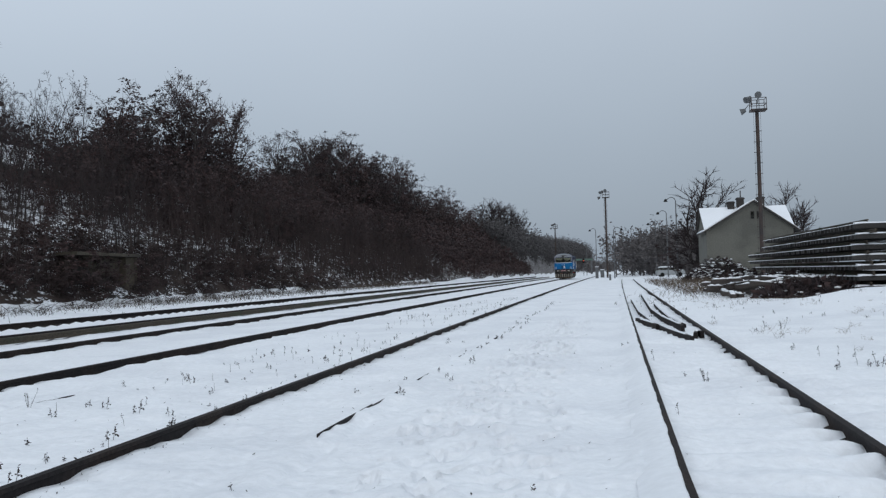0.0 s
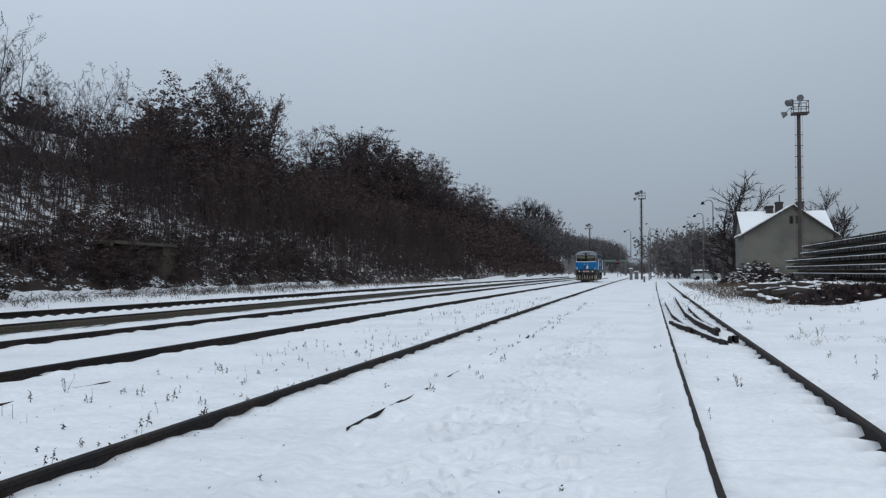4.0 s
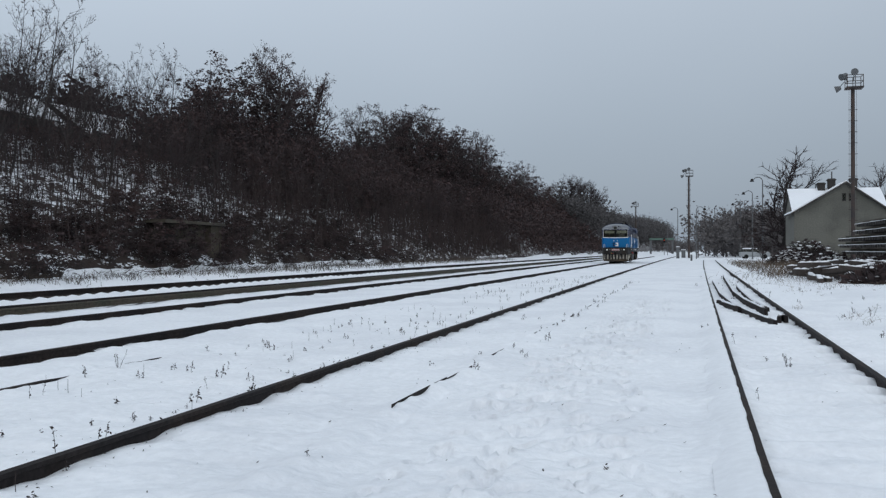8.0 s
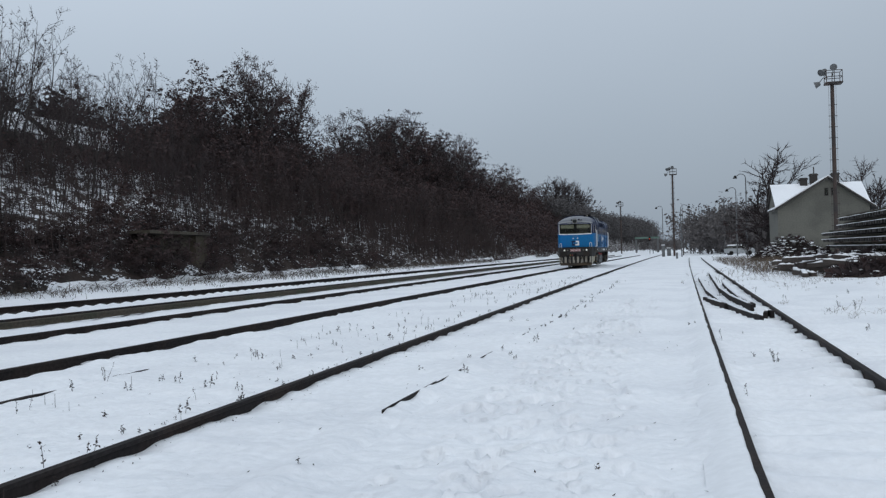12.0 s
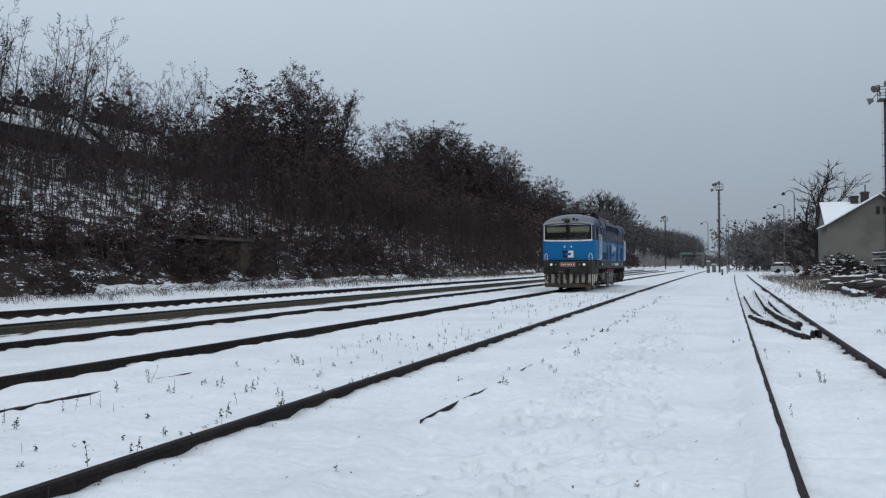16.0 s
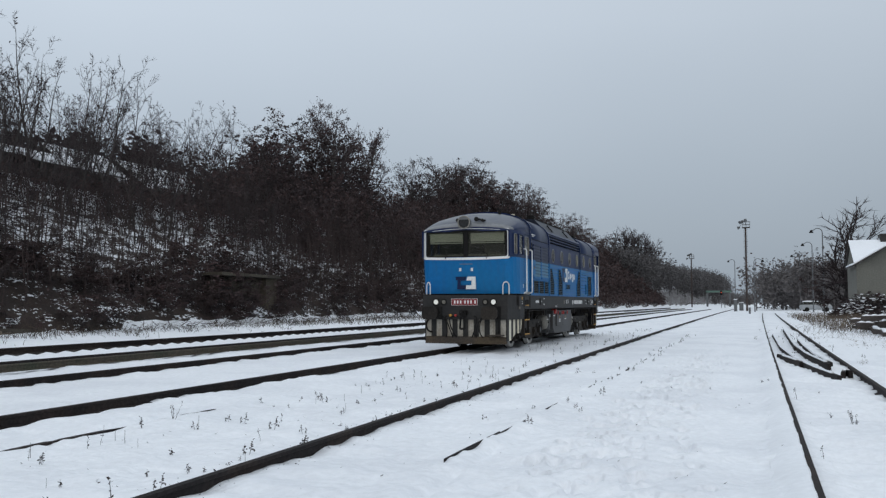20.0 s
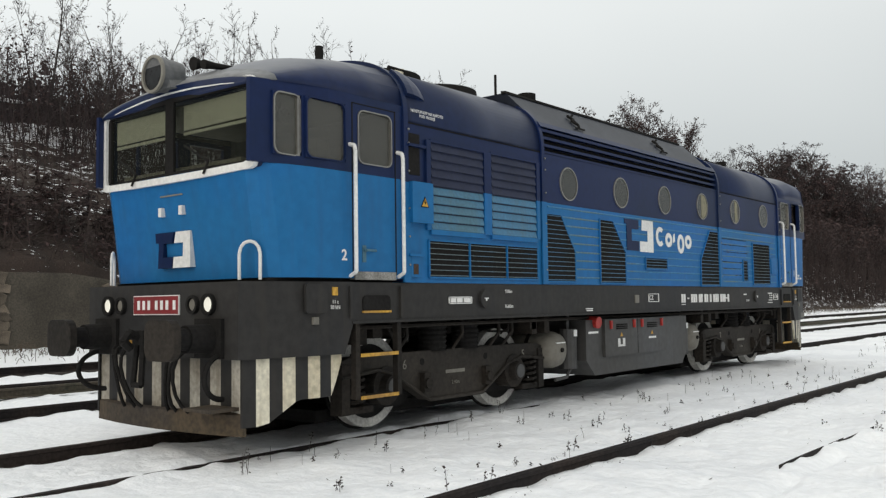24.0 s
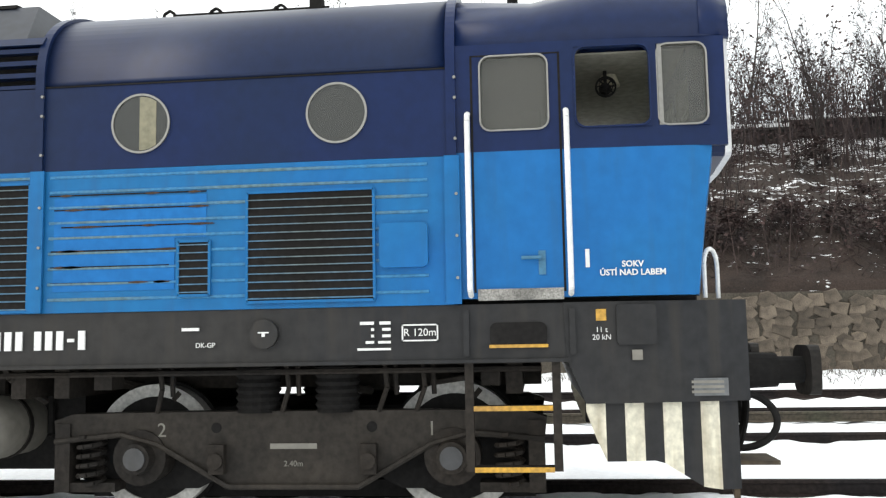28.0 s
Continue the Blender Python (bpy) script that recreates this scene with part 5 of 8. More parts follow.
    part("ladder_side", bm, BOGIE, ladder)
    for z in (0.84, 0.42):
        bm = bmesh.new()
        quad_box(bm, 1.28, 1.435, *sorted((e * 5.92, e * 6.47)), z - 0.02, z + 0.005)
        rung = part("rung", bm, BOGIE, ladder)
        bm = bmesh.new()
        quad_box(bm, 1.436, 1.445, *sorted((e * 5.92, e * 6.47)), z - 0.024, z + 0.01)
        part("rung_edge", bm, YELLOW, ladder)


def coil(bm, x, y, z0, z1, r, turns=5, wire=0.018):
    pts = [(x + r * math.cos(a), y + r * math.sin(a), z0 + (z1 - z0) * a / (turns * math.tau)) for a in np.linspace(0, turns * math.tau, turns * 10)]
    pipe(bm, pts, wire, 5)


WHEELSETS = []


def build_bogie(c):
    """A two-axle bogie about y = c."""
    for s in (-1, 1):
        bm = bmesh.new()
        shape = [(-1.9, 0.74), (-1.75, 0.79), (-1.0, 0.8), (1.0, 0.8), (1.75, 0.79), (1.9, 0.74), (1.88, 0.58), (1.35, 0.6), (1.05, 0.55), (0.5, 0.24),
                 (-0.5, 0.24), (-1.05, 0.55), (-1.35, 0.63), (-1.88, 0.58)]
        prism(bm, [(c + a, b) for a, b in shape], "x", *sorted((s * 0.93, s * 1.08)))
        bogie = part("bogie_frame", bm, CAST, loco, "grimy brown-grey cast bogie frame", bevel=0.012)
        bm = bmesh.new()
        edge = [(-1.88, 0.585), (-1.35, 0.635), (-1.05, 0.555), (-0.5, 0.245), (0.5, 0.245), (1.05, 0.555), (1.35, 0.635), (1.88, 0.585)]
        for (ya, za), (yb, zb) in zip(edge, edge[1:]):
            rod(bm, (s * 1.1, c + ya, za), (s * 1.1, c + yb, zb), 0.022, n=6)
        part("flange", bm, CAST, bogie)
        for a in (-1.2, 1.2):
            bm = bmesh.new()
            prism(bm, [(c + a - 0.6, 0.76), (c + a + 0.6, 0.76), (c + a + 0.6, 0.3), (c + a + 0.4, 0.2), (c + a - 0.4, 0.2), (c + a - 0.6, 0.3)], "x", *sorted((s * 0.865, s * 0.9)))
            part("horn_plate", bm, BLACK, bogie)
            bm = bmesh.new()
            rod(bm, (s * 0.85, c + a, 0.46), (s * 1.1, c + a, 0.46), 0.21, n=22)
            rod(bm, (s * 1.1, c + a, 0.46), (s * 1.19, c + a, 0.46), 0.125, 0.115, 20)
            box = part("axle_box", bm, BOGIE, bogie, "round greasy axle box")
            bm = bmesh.new()
            rod(bm, (s * 1.185, c + a, 0.46), (s * 1.2, c + a, 0.46), 0.085, n=18)
            part("cover", bm, TANK, bogie)
            bm = bmesh.new()
            out = 1 if a > 0 else -1
            coil(bm, s * 1.02, c + a + out * 0.42, 0.26, 0.62, 0.1, 5, 0.02)
            part("coil_spring", bm, BOGIE, bogie)
            bm = bmesh.new()
            quad_box(bm, *sorted((s * 0.93, s * 1.1)), *sorted((c + a + out * 0.56, c + a + out * 0.68)), 0.2, 0.72)
            quad_box(bm, *sorted((s * 0.9, s * 1.08)), *sorted((c + a + out * 0.2, c + a + out * 0.6)), 0.2, 0.27)
            part("guide_post", bm, BOGIE, bogie)
            bm = bmesh.new()
            quad_box(bm, *sorted((s * 1.08, s * 1.15)), c + a - out * 0.62 - 0.06, c + a - out * 0.62 + 0.06, 0.34, 0.56)
            rod(bm, (s * 1.08, c + a - out * 0.62, 0.44), (s * 1.18, c + a - out * 0.62, 0.44), 0.06, n=12)
            part("brake_block", bm, BOGIE, bogie)
        for a in (-0.6, 0.6):
            bm = bmesh.new()
            rod(bm, (s * 1.07, c + a, 0.68), (s * 1.084, c + a, 0.68), 0.04, n=14)
            part("bogie_hole", bm, BLACK, bogie)
        for a in (-0.3, 0.32):
            bm = bmesh.new()
            zs = np.arange(0.79, 1.16, 0.028)
            loft(bm, [[(s * 0.98 + r0 * math.cos(v), c + a + r0 * math.sin(v), z) for v in np.linspace(0, math.tau, 17)[:-1]] for z, r0 in zip(zs, [0.175, 0.155] * 10)])
            part("rubber_spring", bm, BLACK, bogie)
        for a in (-0.02, -1.0, 1.0, 0.72):
            for pts in ([(1.2, a, 1.16), (1.2, a + 0.02, 0.98), (1.1, a - 0.06, 0.8)], [(1.14, a + 0.07, 1.16), (1.14, a + 0.08, 0.92)]):
                bm = bmesh.new()
                pipe(bm, [(s * x, c + b, z) for x, b, z in pts], 0.019)
                part("brake_pipe", bm, BOGIE, bogie)
        for a in (-1.45, 1.5):
            bm = bmesh.new()
            quad_box(bm, *sorted((s * 1.0, s * 1.2)), c + a - 0.07, c + a + 0.07, 0.98, 1.12)
            part("valve_box", bm, BOGIE, bogie)
    lettering("lettering", "2.40m", 0.06, pose(1.085, c, 0.41, 90, 0, 90), CYL, loco)
    for a, ch in zip((0.9, -1.0), "56" if c < 0 else "12"):
        lettering("chalk_mark", ch, 0.15, pose(1.084, c + (1.42 if ch == "5" else -0.9 if ch == "6" else 1.05 if ch == "1" else -1.03), 0.66, 90, 0, 90), CYL, loco)
    bm = bmesh.new()
    quad_box(bm, 1.07, 1.084, c - 0.18, c + 0.18, 0.52, 0.56)
    part("number_bar", bm, CYL, loco)
    bm = bmesh.new()
    quad_box(bm, -0.93, 0.93, c - 0.4, c + 0.4, 0.4, 0.75)
    quad_box(bm, -0.6, 0.6, c - 1.6, c + 1.6, 0.55, 0.72)
    part("bolster", bm, BLACK, loco)
    # solid black box added to darken the shaded gap below the bogie
    bm = bmesh.new()
    quad_box(bm, -0.6, 0.62, c - 1.8, c + 1.8, 0.09, 0.22)
    part("bogie_gap_block", bm, BLACK, loco, bevel=0.02)
    for a in (-0.72, 0.72):
        bm = bmesh.new()
        quad_box(bm, -0.58, 0.58, c + a - 0.55, c + a + 0.55, 0.2, 0.8)
        part("traction_motor", bm, BLACK, loco, bevel=0.05)
    for a in (-1.2, 1.2):
        bm = bmesh.new()
        rod(bm, (-1.0, 0, 0), (1.0, 0, 0), 0.08, n=14)
        axle = part("wheelset", bm, BOGIE, loco, "axle with two white-rimmed wheels")
        axle.matrix_basis = pose(0, c + a, 0.5)
        WHEELSETS.append((axle, c + a))
        for s in (-1, 1):
            bm = bmesh.new()
            rod(bm, (s * 0.68, 0, 0), (s * 0.81, 0, 0), 0.415, n=40)
            rod(bm, (s * 0.66, 0, 0), (s * 0.69, 0, 0), 0.53, n=40)
            rod(bm, (s * 0.81, 0, 0), (s * 0.85, 0, 0), 0.13, n=18)
            for k in range(3):
                t = k * math.tau / 3
                rod(bm, (s * 0.81, 0.28 * math.cos(t), 0.28 * math.sin(t)), (s * 0.82, 0.28 * math.cos(t), 0.28 * math.sin(t)), 0.03, n=8)
            part("wheel", bm, BLACK, axle)
            bm = bmesh.new()
            ring_band(bm, (s * 0.69, 0, 0), "x", 0.405, 0.5, s * 0.13, 48)
            part("tyre", bm, TYRE, axle, "white-painted wheel tyre")
            bm = bmesh.new()
            for t in (0.3,):
                quad_box(bm, *sorted((s * 0.8, s * 0.8205)), 0.41 * math.cos(t) - 0.012, 0.41 * math.cos(t) + 0.06 * math.cos(t) + 0.012,
                         0.41 * math.sin(t) - 0.012, 0.41 * math.sin(t) + 0.06 * math.sin(t) + 0.012)
            part("tyre_mark", bm, BOGIE, axle)


def build_underside():
    # fuel tank with its hatch, clips and vents
    bm = bmesh.new()
    prism(bm, [(-1.85, 1.07), (1.5, 1.07), (1.5, 0.5), (1.3, 0.28), (-1.62, 0.28), (-1.85, 0.5)], "x", -1.3, 1.3)
    tank = part("fuel_tank", bm, TANK, loco, "grey fuel tank between the bogies", bevel=0.02)
    bm = bmesh.new()
    quad_box(bm, 1.295, 1.345, -1.38, 0.6, 0.53, 1.07)
    door = part("battery_hatch", bm, TANK, loco, "grey battery box doors", bevel=0.008)
    bm = bmesh.new()
    quad_box(bm, 1.344, 1.348, -0.37, -0.362, 0.54, 1.06)
    part("door_gap", bm, BLACK, door)
    for y in (-1.22, -0.5, -0.24, 0.44):
        bm = bmesh.new()
        prism(bm, [(y - 0.025, 1.05), (y + 0.025, 1.05), (y + 0.015, 0.93), (y - 0.015, 0.93)], "x", 1.345, 1.375)
        part("red_clip", bm, RED, door)
    for y in (-0.88, 0.12):
        for z in (0.93, 0.96, 0.99):
            bm = bmesh.new()
            quad_box(bm, 1.344, 1.362, y - 0.16, y + 0.16, z - 0.012, z + 0.004)
            part("vent_slat", bm, BLACK, door)
        bm = bmesh.new()
        prism(bm, [(y - 0.045, 0.81), (y + 0.035, 0.81), (y - 0.005, 0.87)], "x", 1.345, 1.349)
        part("warning_sign", bm, YELLOW, door)
    for y0, y1, z0, z1 in ((-1.0, -0.93, 0.68, 0.78), (-0.85, -0.78, 0.68, 0.78), (-1.0, -0.78, 0.66, 0.69), (0.0, 0.25, 0.745, 0.775)):
        bm = bmesh.new()
        quad_box(bm, 1.345, 1.348, y0, y1, z0, z1)
        part("sign_bar", bm, WHITE, door)
    bm = bmesh.new()
    quad_box(bm, 1.299, 1.303, -1.78, -1.5, 0.875, 0.905)
    part("sign_bar", bm, WHITE, tank)
    bm = bmesh.new()
    rod(bm, (1.18, -1.58, 1.05), (1.36, -1.58, 1.03), 0.085, n=14)
    part("filler_cap", bm, RED, tank, "red filler cap")
    # main air reservoirs
    for y, z in ((-2.42, 0.68), (2.04, 0.68)):
        bm = bmesh.new()
        rows = []
        for x, r in ((-1.25, 0.1), (-1.2, 0.2), (-1.1, 0.25), (1.1, 0.25), (1.2, 0.21), (1.24, 0.12), (1.25, 0.02)):
            rows.append([(x, y + r * math.cos(a), z + r * math.sin(a)) for a in np.linspace(0, math.tau, 25)[:-1]])
        loft(bm, rows)
        air = part("air_tank", bm, CYL, loco, "pale grey air tank", smooth=True)
        bm = bmesh.new()
        rod(bm, (1.24, y, z), (1.275, y, z), 0.03, n=10)
        part("drain", bm, BLACK, air)
        bm = bmesh.new()
        quad_box(bm, 1.22, 1.246, y - 0.11, y + 0.11, z + 0.09, z + 0.105)
        part("marking_bar", bm, WHITE, air)
        for x in (-0.8, 0.8):
            bm = bmesh.new()
            ring_band(bm, (x, y, z), "x", 0.25, 0.262, 0.05, 24)
            strap = part("strap", bm, BOGIE, air)
            bm = bmesh.new()
            quad_box(bm, x, x + 0.05, y - 0.03, y + 0.03, z + 0.255, 1.16)
            part("hanger", bm, BOGIE, air)
    for y in (-2.02, 1.68):
        bm = bmesh.new()
        rod(bm, (1.1, y, 0.4), (1.1, y, 0.95), 0.13, n=14)
        pipe(bm, [(1.1, y, 0.95), (1.1, y, 1.14)], 0.03)
        pipe(bm, [(1.15, y, 0.42), (1.2, y - 0.2, 0.3), (1.2, y - 0.5, 0.28)], 0.022)
        filt = part("air_filter", bm, TANK, loco)
        bm = bmesh.new()
        quad_box(bm, 1.225, 1.235, y - 0.04, y + 0.04, 0.85, 0.94)
        part("sticker", bm, WHITE, filt)
    for y0, y1 in ((-2.8, -1.95), (1.6, 2.6)):
        bm = bmesh.new()
        quad_box(bm, -0.75, 0.55, y0, y1, 0.3, 1.14)
        part("compressor", bm, BLACK, loco, bevel=0.04)
    bm = bmesh.new()
    rng = random.Random(3)
    for k in range(34):
        y = rng.uniform(-6.3, 6.3)
        x = rng.uniform(0.7, 1.25)
        if abs(y) < 1.9:
            continue
        pipe(bm, [(x, y, 1.16), (x, y + rng.uniform(-0.06, 0.06), rng.uniform(0.95, 1.08)), (x - 0.3, y + rng.uniform(-0.5, 0.5), rng.uniform(0.85, 1.02))], rng.uniform(0.012, 0.03))
    for x in (0.8, 1.05, 1.22):
        pipe(bm, [(x, -6.4, 1.1), (x, 6.4, 1.1)], 0.022)
    part("pipework", bm, BOGIE, loco, "grimy pipes below the frame")


def build_roof():
    for y, r, z in ((-4.72, 0.52, 4.06), (-3.62, 0.56, 4.06)):
        bm = bmesh.new()
        rod(bm, (0.1, y, z), (0.1, y, z + 0.13), r, r * 0.97, 32)
        part("fan_cover", bm, BLACK, loco, "round dark roof fan cover")
    bm = bmesh.new()
    rod(bm, (0.62, -2.2, 4.1), (0.62, -2.2, 4.34), 0.13, n=18)
    part("exhaust", bm, BLACK, loco, "short black exhaust stack")
    bm = bmesh.new()
    rod(bm, (0.72, -5.05, 4.0), (0.72, -5.05, 4.12), 0.06, n=10)
    part("vent_cap", bm, CREAM, loco)
    bm = bmesh.new()
    pipe(bm, [(0.95, -5.5, 3.93), (0.95, -5.5, 4.03), (0.95, -5.22, 4.03), (0.95, -5.22, 3.93)], 0.015)
    rod(bm, (0.75, -3.15, 4.0), (0.75, -3.15, 4.42), 0.018)
    part("roof_rail", bm, BLACK, loco)
    bm = bmesh.new()
    rim = [p for p in hood_section(0) if 3.55 < p[1] < 3.88]
    loft(bm, [[(x * (1 + g), y, 2.9 + (z - 2.9) * (1 + g)) for x, z in rim] + [(x * 0.93, y, 2.9 + (z - 2.9) * 0.93) for x, z in rim[::-1]]
              for y, g in ((-5.76, 0.04), (-5.65, 0.038), (-5.52, 0.024), (-5.42, 0.002))])
    part("air_scoop", bm, NAVY, loco)
    bm = bmesh.new()
    rod(bm, (0.78, 3.45, 4.05), (0.78, 4.75, 4.05), 0.016, n=6)
    quad_box(bm, 0.72, 0.84, 4.6, 4.7, 4.0, 4.13)
    part("roof_conduit", bm, BLACK, loco)
    for y in (3.35, 3.75, 4.3):
        bm = bmesh.new()
        pipe(bm, [(0.8, y, 3.98), (0.8, y, 4.06), (0.8, y + 0.05, 4.09), (0.8, y + 0.09, 4.06), (0.8, y + 0.09, 3.98)], 0.014)
        part("lifting_eye", bm, BLACK, loco)


build_body()
build_side()
build_marks()
for end in (-1, 1):
    build_cab(end)
for mid in (-4.53, 4.53):
    build_bogie(mid)
build_underside()
build_roof()


def build_inner_gear():
    """Brake gear between the tanks and the bogies on the far side of the frame."""
    for y in (-2.15, 2.15):
        bm = bmesh.new()
        quad_box(bm, -0.85, -0.25, y - 0.46, y + 0.46, 0.48, 1.14)
        box = part("brake_cabinet", bm, BOGIE, loco, "grimy brake cabinet under the frame", bevel=0.03)
        for dy, z in ((-0.42, 0.42), (0.3, 0.4)):
            bm = bmesh.new()
            pipe(bm, [(-0.3, y + dy, 0.5), (-0.15, y + dy, z), (0.25, y + dy * 0.8, z - 0.02), (0.6, y + dy * 0.6, z + 0.2), (0.6, y + dy * 0.6, 1.14)], 0.03)
            part("air_pipe", bm, BLACK, box)


build_inner_gear()


# ---- trees and brush of the bank ----
BARK = material("dark_bark", (0.038, 0.032, 0.031), 0.95, 0, 0.4, 8.0, second=(0.05, 0.043, 0.04), bump=0.01, bump_scale=18, per_object=0.3)
TWIG = material("winter_twigs", (0.038, 0.027, 0.0285), 0.95, 0, 0.3, 8.0, per_object=0.3)
LEAF = material("withered_leaves", (0.052, 0.031, 0.0295), 0.9, 0, 0.4, 3.0, second=(0.036, 0.0265, 0.0275), per_object=0.35)
# far twigs: the haze of distance is mixed into this paler colour
HAZED = material("hazed_twigs", (0.085, 0.08, 0.081), 0.95, 0, 0.3, 1.0, second=(0.06, 0.056, 0.057))
BRUSH = material("brown_brush", (0.05, 0.033, 0.03), 0.95, 0, 0.4, 4.0, second=(0.034, 0.0235, 0.022))
# thicket twigs paled further to stand in for haze
HAZY = material("hazed_thicket", (0.13, 0.12, 0.12), 0.95, 0, 0.3, 1.0, second=(0.09, 0.083, 0.083))
STEM = material("dry_stalks", (0.04, 0.029, 0.026), 0.95, 0, 0.5, 6.0, per_object=0.3)
STRAW = material("dry_grass", (0.16, 0.115, 0.075), 0.95, 0, 0.4, 5.0, second=(0.08, 0.06, 0.042))
DEAD_GRASS = material("trodden_grass", (0.09, 0.068, 0.05), 0.95, 0, 0.4, 5.0, second=(0.045, 0.036, 0.03))


class Wood:
    """Collects the tubes and leaves of a plant as plain lists."""

    def __init__(self, seed):
        self.rng = random.Random(seed)
        self.wood, self.twig = ([], [], []), ([], [], [])

    def tube(self, store, pts, radii, n):
        verts, faces, _ = store
        base = len(verts)
        for i, p in enumerate(pts):
            d = (pts[min(i + 1, len(pts) - 1)] - pts[max(i - 1, 0)]).normalized()
            a = d.orthogonal().normalized()
            b = d.cross(a)
            for k in range(n):
                t = k * math.tau / n
                verts.append(p + radii[i] * (math.cos(t) * a + math.sin(t) * b))
        for i in range(len(pts) - 1):
            for k in range(n):
                q = base + i * n
                faces.append((q + k, q + (k + 1) % n, q + n + (k + 1) % n, q + n + k))
                store[2].append(0)

    def spike(self, p, q, radius):
        """A twig's tapering end."""
        verts, faces, mats = self.twig
        d = (q - p).normalized()
        a = d.orthogonal().normalized()
        c = d.cross(a)
        b = len(verts)
        verts.extend((p + radius * a, p + radius * (-0.5 * a + 0.87 * c), p + radius * (-0.5 * a - 0.87 * c), q))
        faces.extend(((b, b + 1, b + 3), (b + 1, b + 2, b + 3), (b + 2, b, b + 3)))
        mats.extend((0, 0, 0))

    def leaf(self, p, size):
        r = self.rng
        verts, faces, mats = self.twig
        u = Vector((r.gauss(0, 1), r.gauss(0, 1), r.gauss(0, 0.7))).normalized()
        v = u.orthogonal().normalized()
        v.rotate(Matrix.Rotation(r.uniform(0, 6.28), 3, u))
        b = len(verts)
        verts.extend((p, p + size * (0.5 * u + 0.28 * v), p + size * u, p + size * (0.5 * u - 0.28 * v)))
        faces.append((b, b + 1, b + 2, b + 3))
        mats.append(1)

    def path(self, start, way, length, bits, wobble, lift):
        pts, d = [start], way.normalized()
        for _ in range(bits):
            d = (d + Vector((self.rng.gauss(0, wobble), self.rng.gauss(0, wobble), self.rng.gauss(0, wobble) + lift))).normalized()
            pts.append(pts[-1] + d * (length / bits))
        return pts

    def side(self, d, angle):
        a = d.orthogonal().normalized()
        a.rotate(Matrix.Rotation(self.rng.uniform(0, math.tau), 3, d))
        return (d * math.cos(angle) + a * math.sin(angle)).normalized()


def grow_tree(seed, height, stems=1, spread=0.35, limbs=12, twigs=7, sprigs=4, leaves=2, leaf_size=0.2, first=0.3, thick=0.014, lean=0.12, wob=0.12, dome=False, stout=0.6, clump=0, fork=(0.5, 1.1)):
    """Wood and crown meshes of a leafless or withered tree of that height, standing at the origin."""
    w = Wood(seed)
    r = w.rng
    for s in range(stems):
        way = Vector((lean * r.uniform(-1.4, 1.4), lean * r.uniform(-1.4, 1.4), 1))
        h = height * (1 if s == 0 else r.uniform(0.6, 0.95))
        at = Vector((0, 0, -0.3)) if stems == 1 else Vector((r.gauss(0, 0.25), r.gauss(0, 0.25), -0.3))
        trunk = w.path(at, way, (h * 0.68 if dome else h) + 0.3, 8, 0.07, 0.04)
        rt = h * thick
        w.tube(w.wood, trunk, [rt * (1 - (0.7 if dome else 0.9) * i / 8) for i in range(9)], 6)
        for k in range(limbs):
            f = first + (0.98 - first) * (k + r.random()) / limbs
            i = min(int(f * 8), 7)
            p = trunk[i].lerp(trunk[i + 1], f * 8 - i)
            d = (trunk[i + 1] - trunk[i]).normalized()
            if dome:
                ln = h * spread * r.uniform(0.7, 1.1)
                turn = 1.25 - 1.1 * ((f - first) / (1 - first)) ** 1.5 + r.gauss(0, 0.12)
            else:
                ln = h * spread * (1.15 - 0.75 * f) * r.uniform(0.6, 1.2)
                turn = r.uniform(*fork)
            limb = w.path(p, w.side(d, turn), ln, 4, wob, 0.1)
            rl = max(0.009, rt * (1 - (0.5 if stout > 0.6 else 0.88) * f) * stout)
            w.tube(w.wood, limb[::2], [rl, rl * 0.6, rl * 0.2], 4 if stout > 0.6 else 3)
            for m in range(twigs):
                g = (0.35 if dome else 0.2) + (0.65 if dome else 0.8) * (m + r.random()) / twigs
                j = min(int(g * 4), 3)
                q = limb[j].lerp(limb[j + 1], g * 4 - j)
                e = (limb[j + 1] - limb[j]).normalized()
                tw = w.path(q, w.side(e, r.uniform(0.4, 1.1)), ln * (0.5 if dome else 0.42) * r.uniform(0.5, 1.2), 2, wob * 1.3, 0.12)
                rr = max(0.011, rl * 0.45)
                w.tube(w.twig, [tw[0], tw[2]], [rr, rr * 0.45], 3)
                core, wide = tw[1].lerp(tw[2], r.uniform(0.6, 1.1)), ln * 0.06 * r.uniform(0.6, 1.4)
                for _ in range(int(clump * r.uniform(0.4, 1.4))):
                    w.leaf(core + Vector((r.gauss(0, wide), r.gauss(0, wide), r.gauss(0, wide * 0.62))), leaf_size * r.uniform(0.5, 1.2))
                for c in range(sprigs):
                    gg = r.random() ** 0.7
                    o = tw[0].lerp(tw[2], gg)
                    tip = o + w.side((tw[2] - tw[1]).normalized(), r.uniform(0.3, 1.1)) * ln * 0.2 * r.uniform(0.5, 1.3)
                    w.spike(o, tip, max(0.01, rr * 0.7))
                    for _ in range(leaves if leaves >= 1 else int(r.random() < leaves)):
                        w.leaf(o.lerp(tip, r.uniform(0.2, 1.1)) + Vector((r.gauss(0, 0.07), r.gauss(0, 0.07), r.gauss(0, 0.07))), leaf_size * r.uniform(0.5, 1.3))
    trunk_me = mesh_from("trunk", w.wood[0], w.wood[1], BARK)
    crown_me = mesh_from("crown", w.twig[0], w.twig[1], TWIG)
    crown_me.materials.append(LEAF)
    crown_me.polygons.foreach_set("material_index", w.twig[2])
    return trunk_me, crown_me


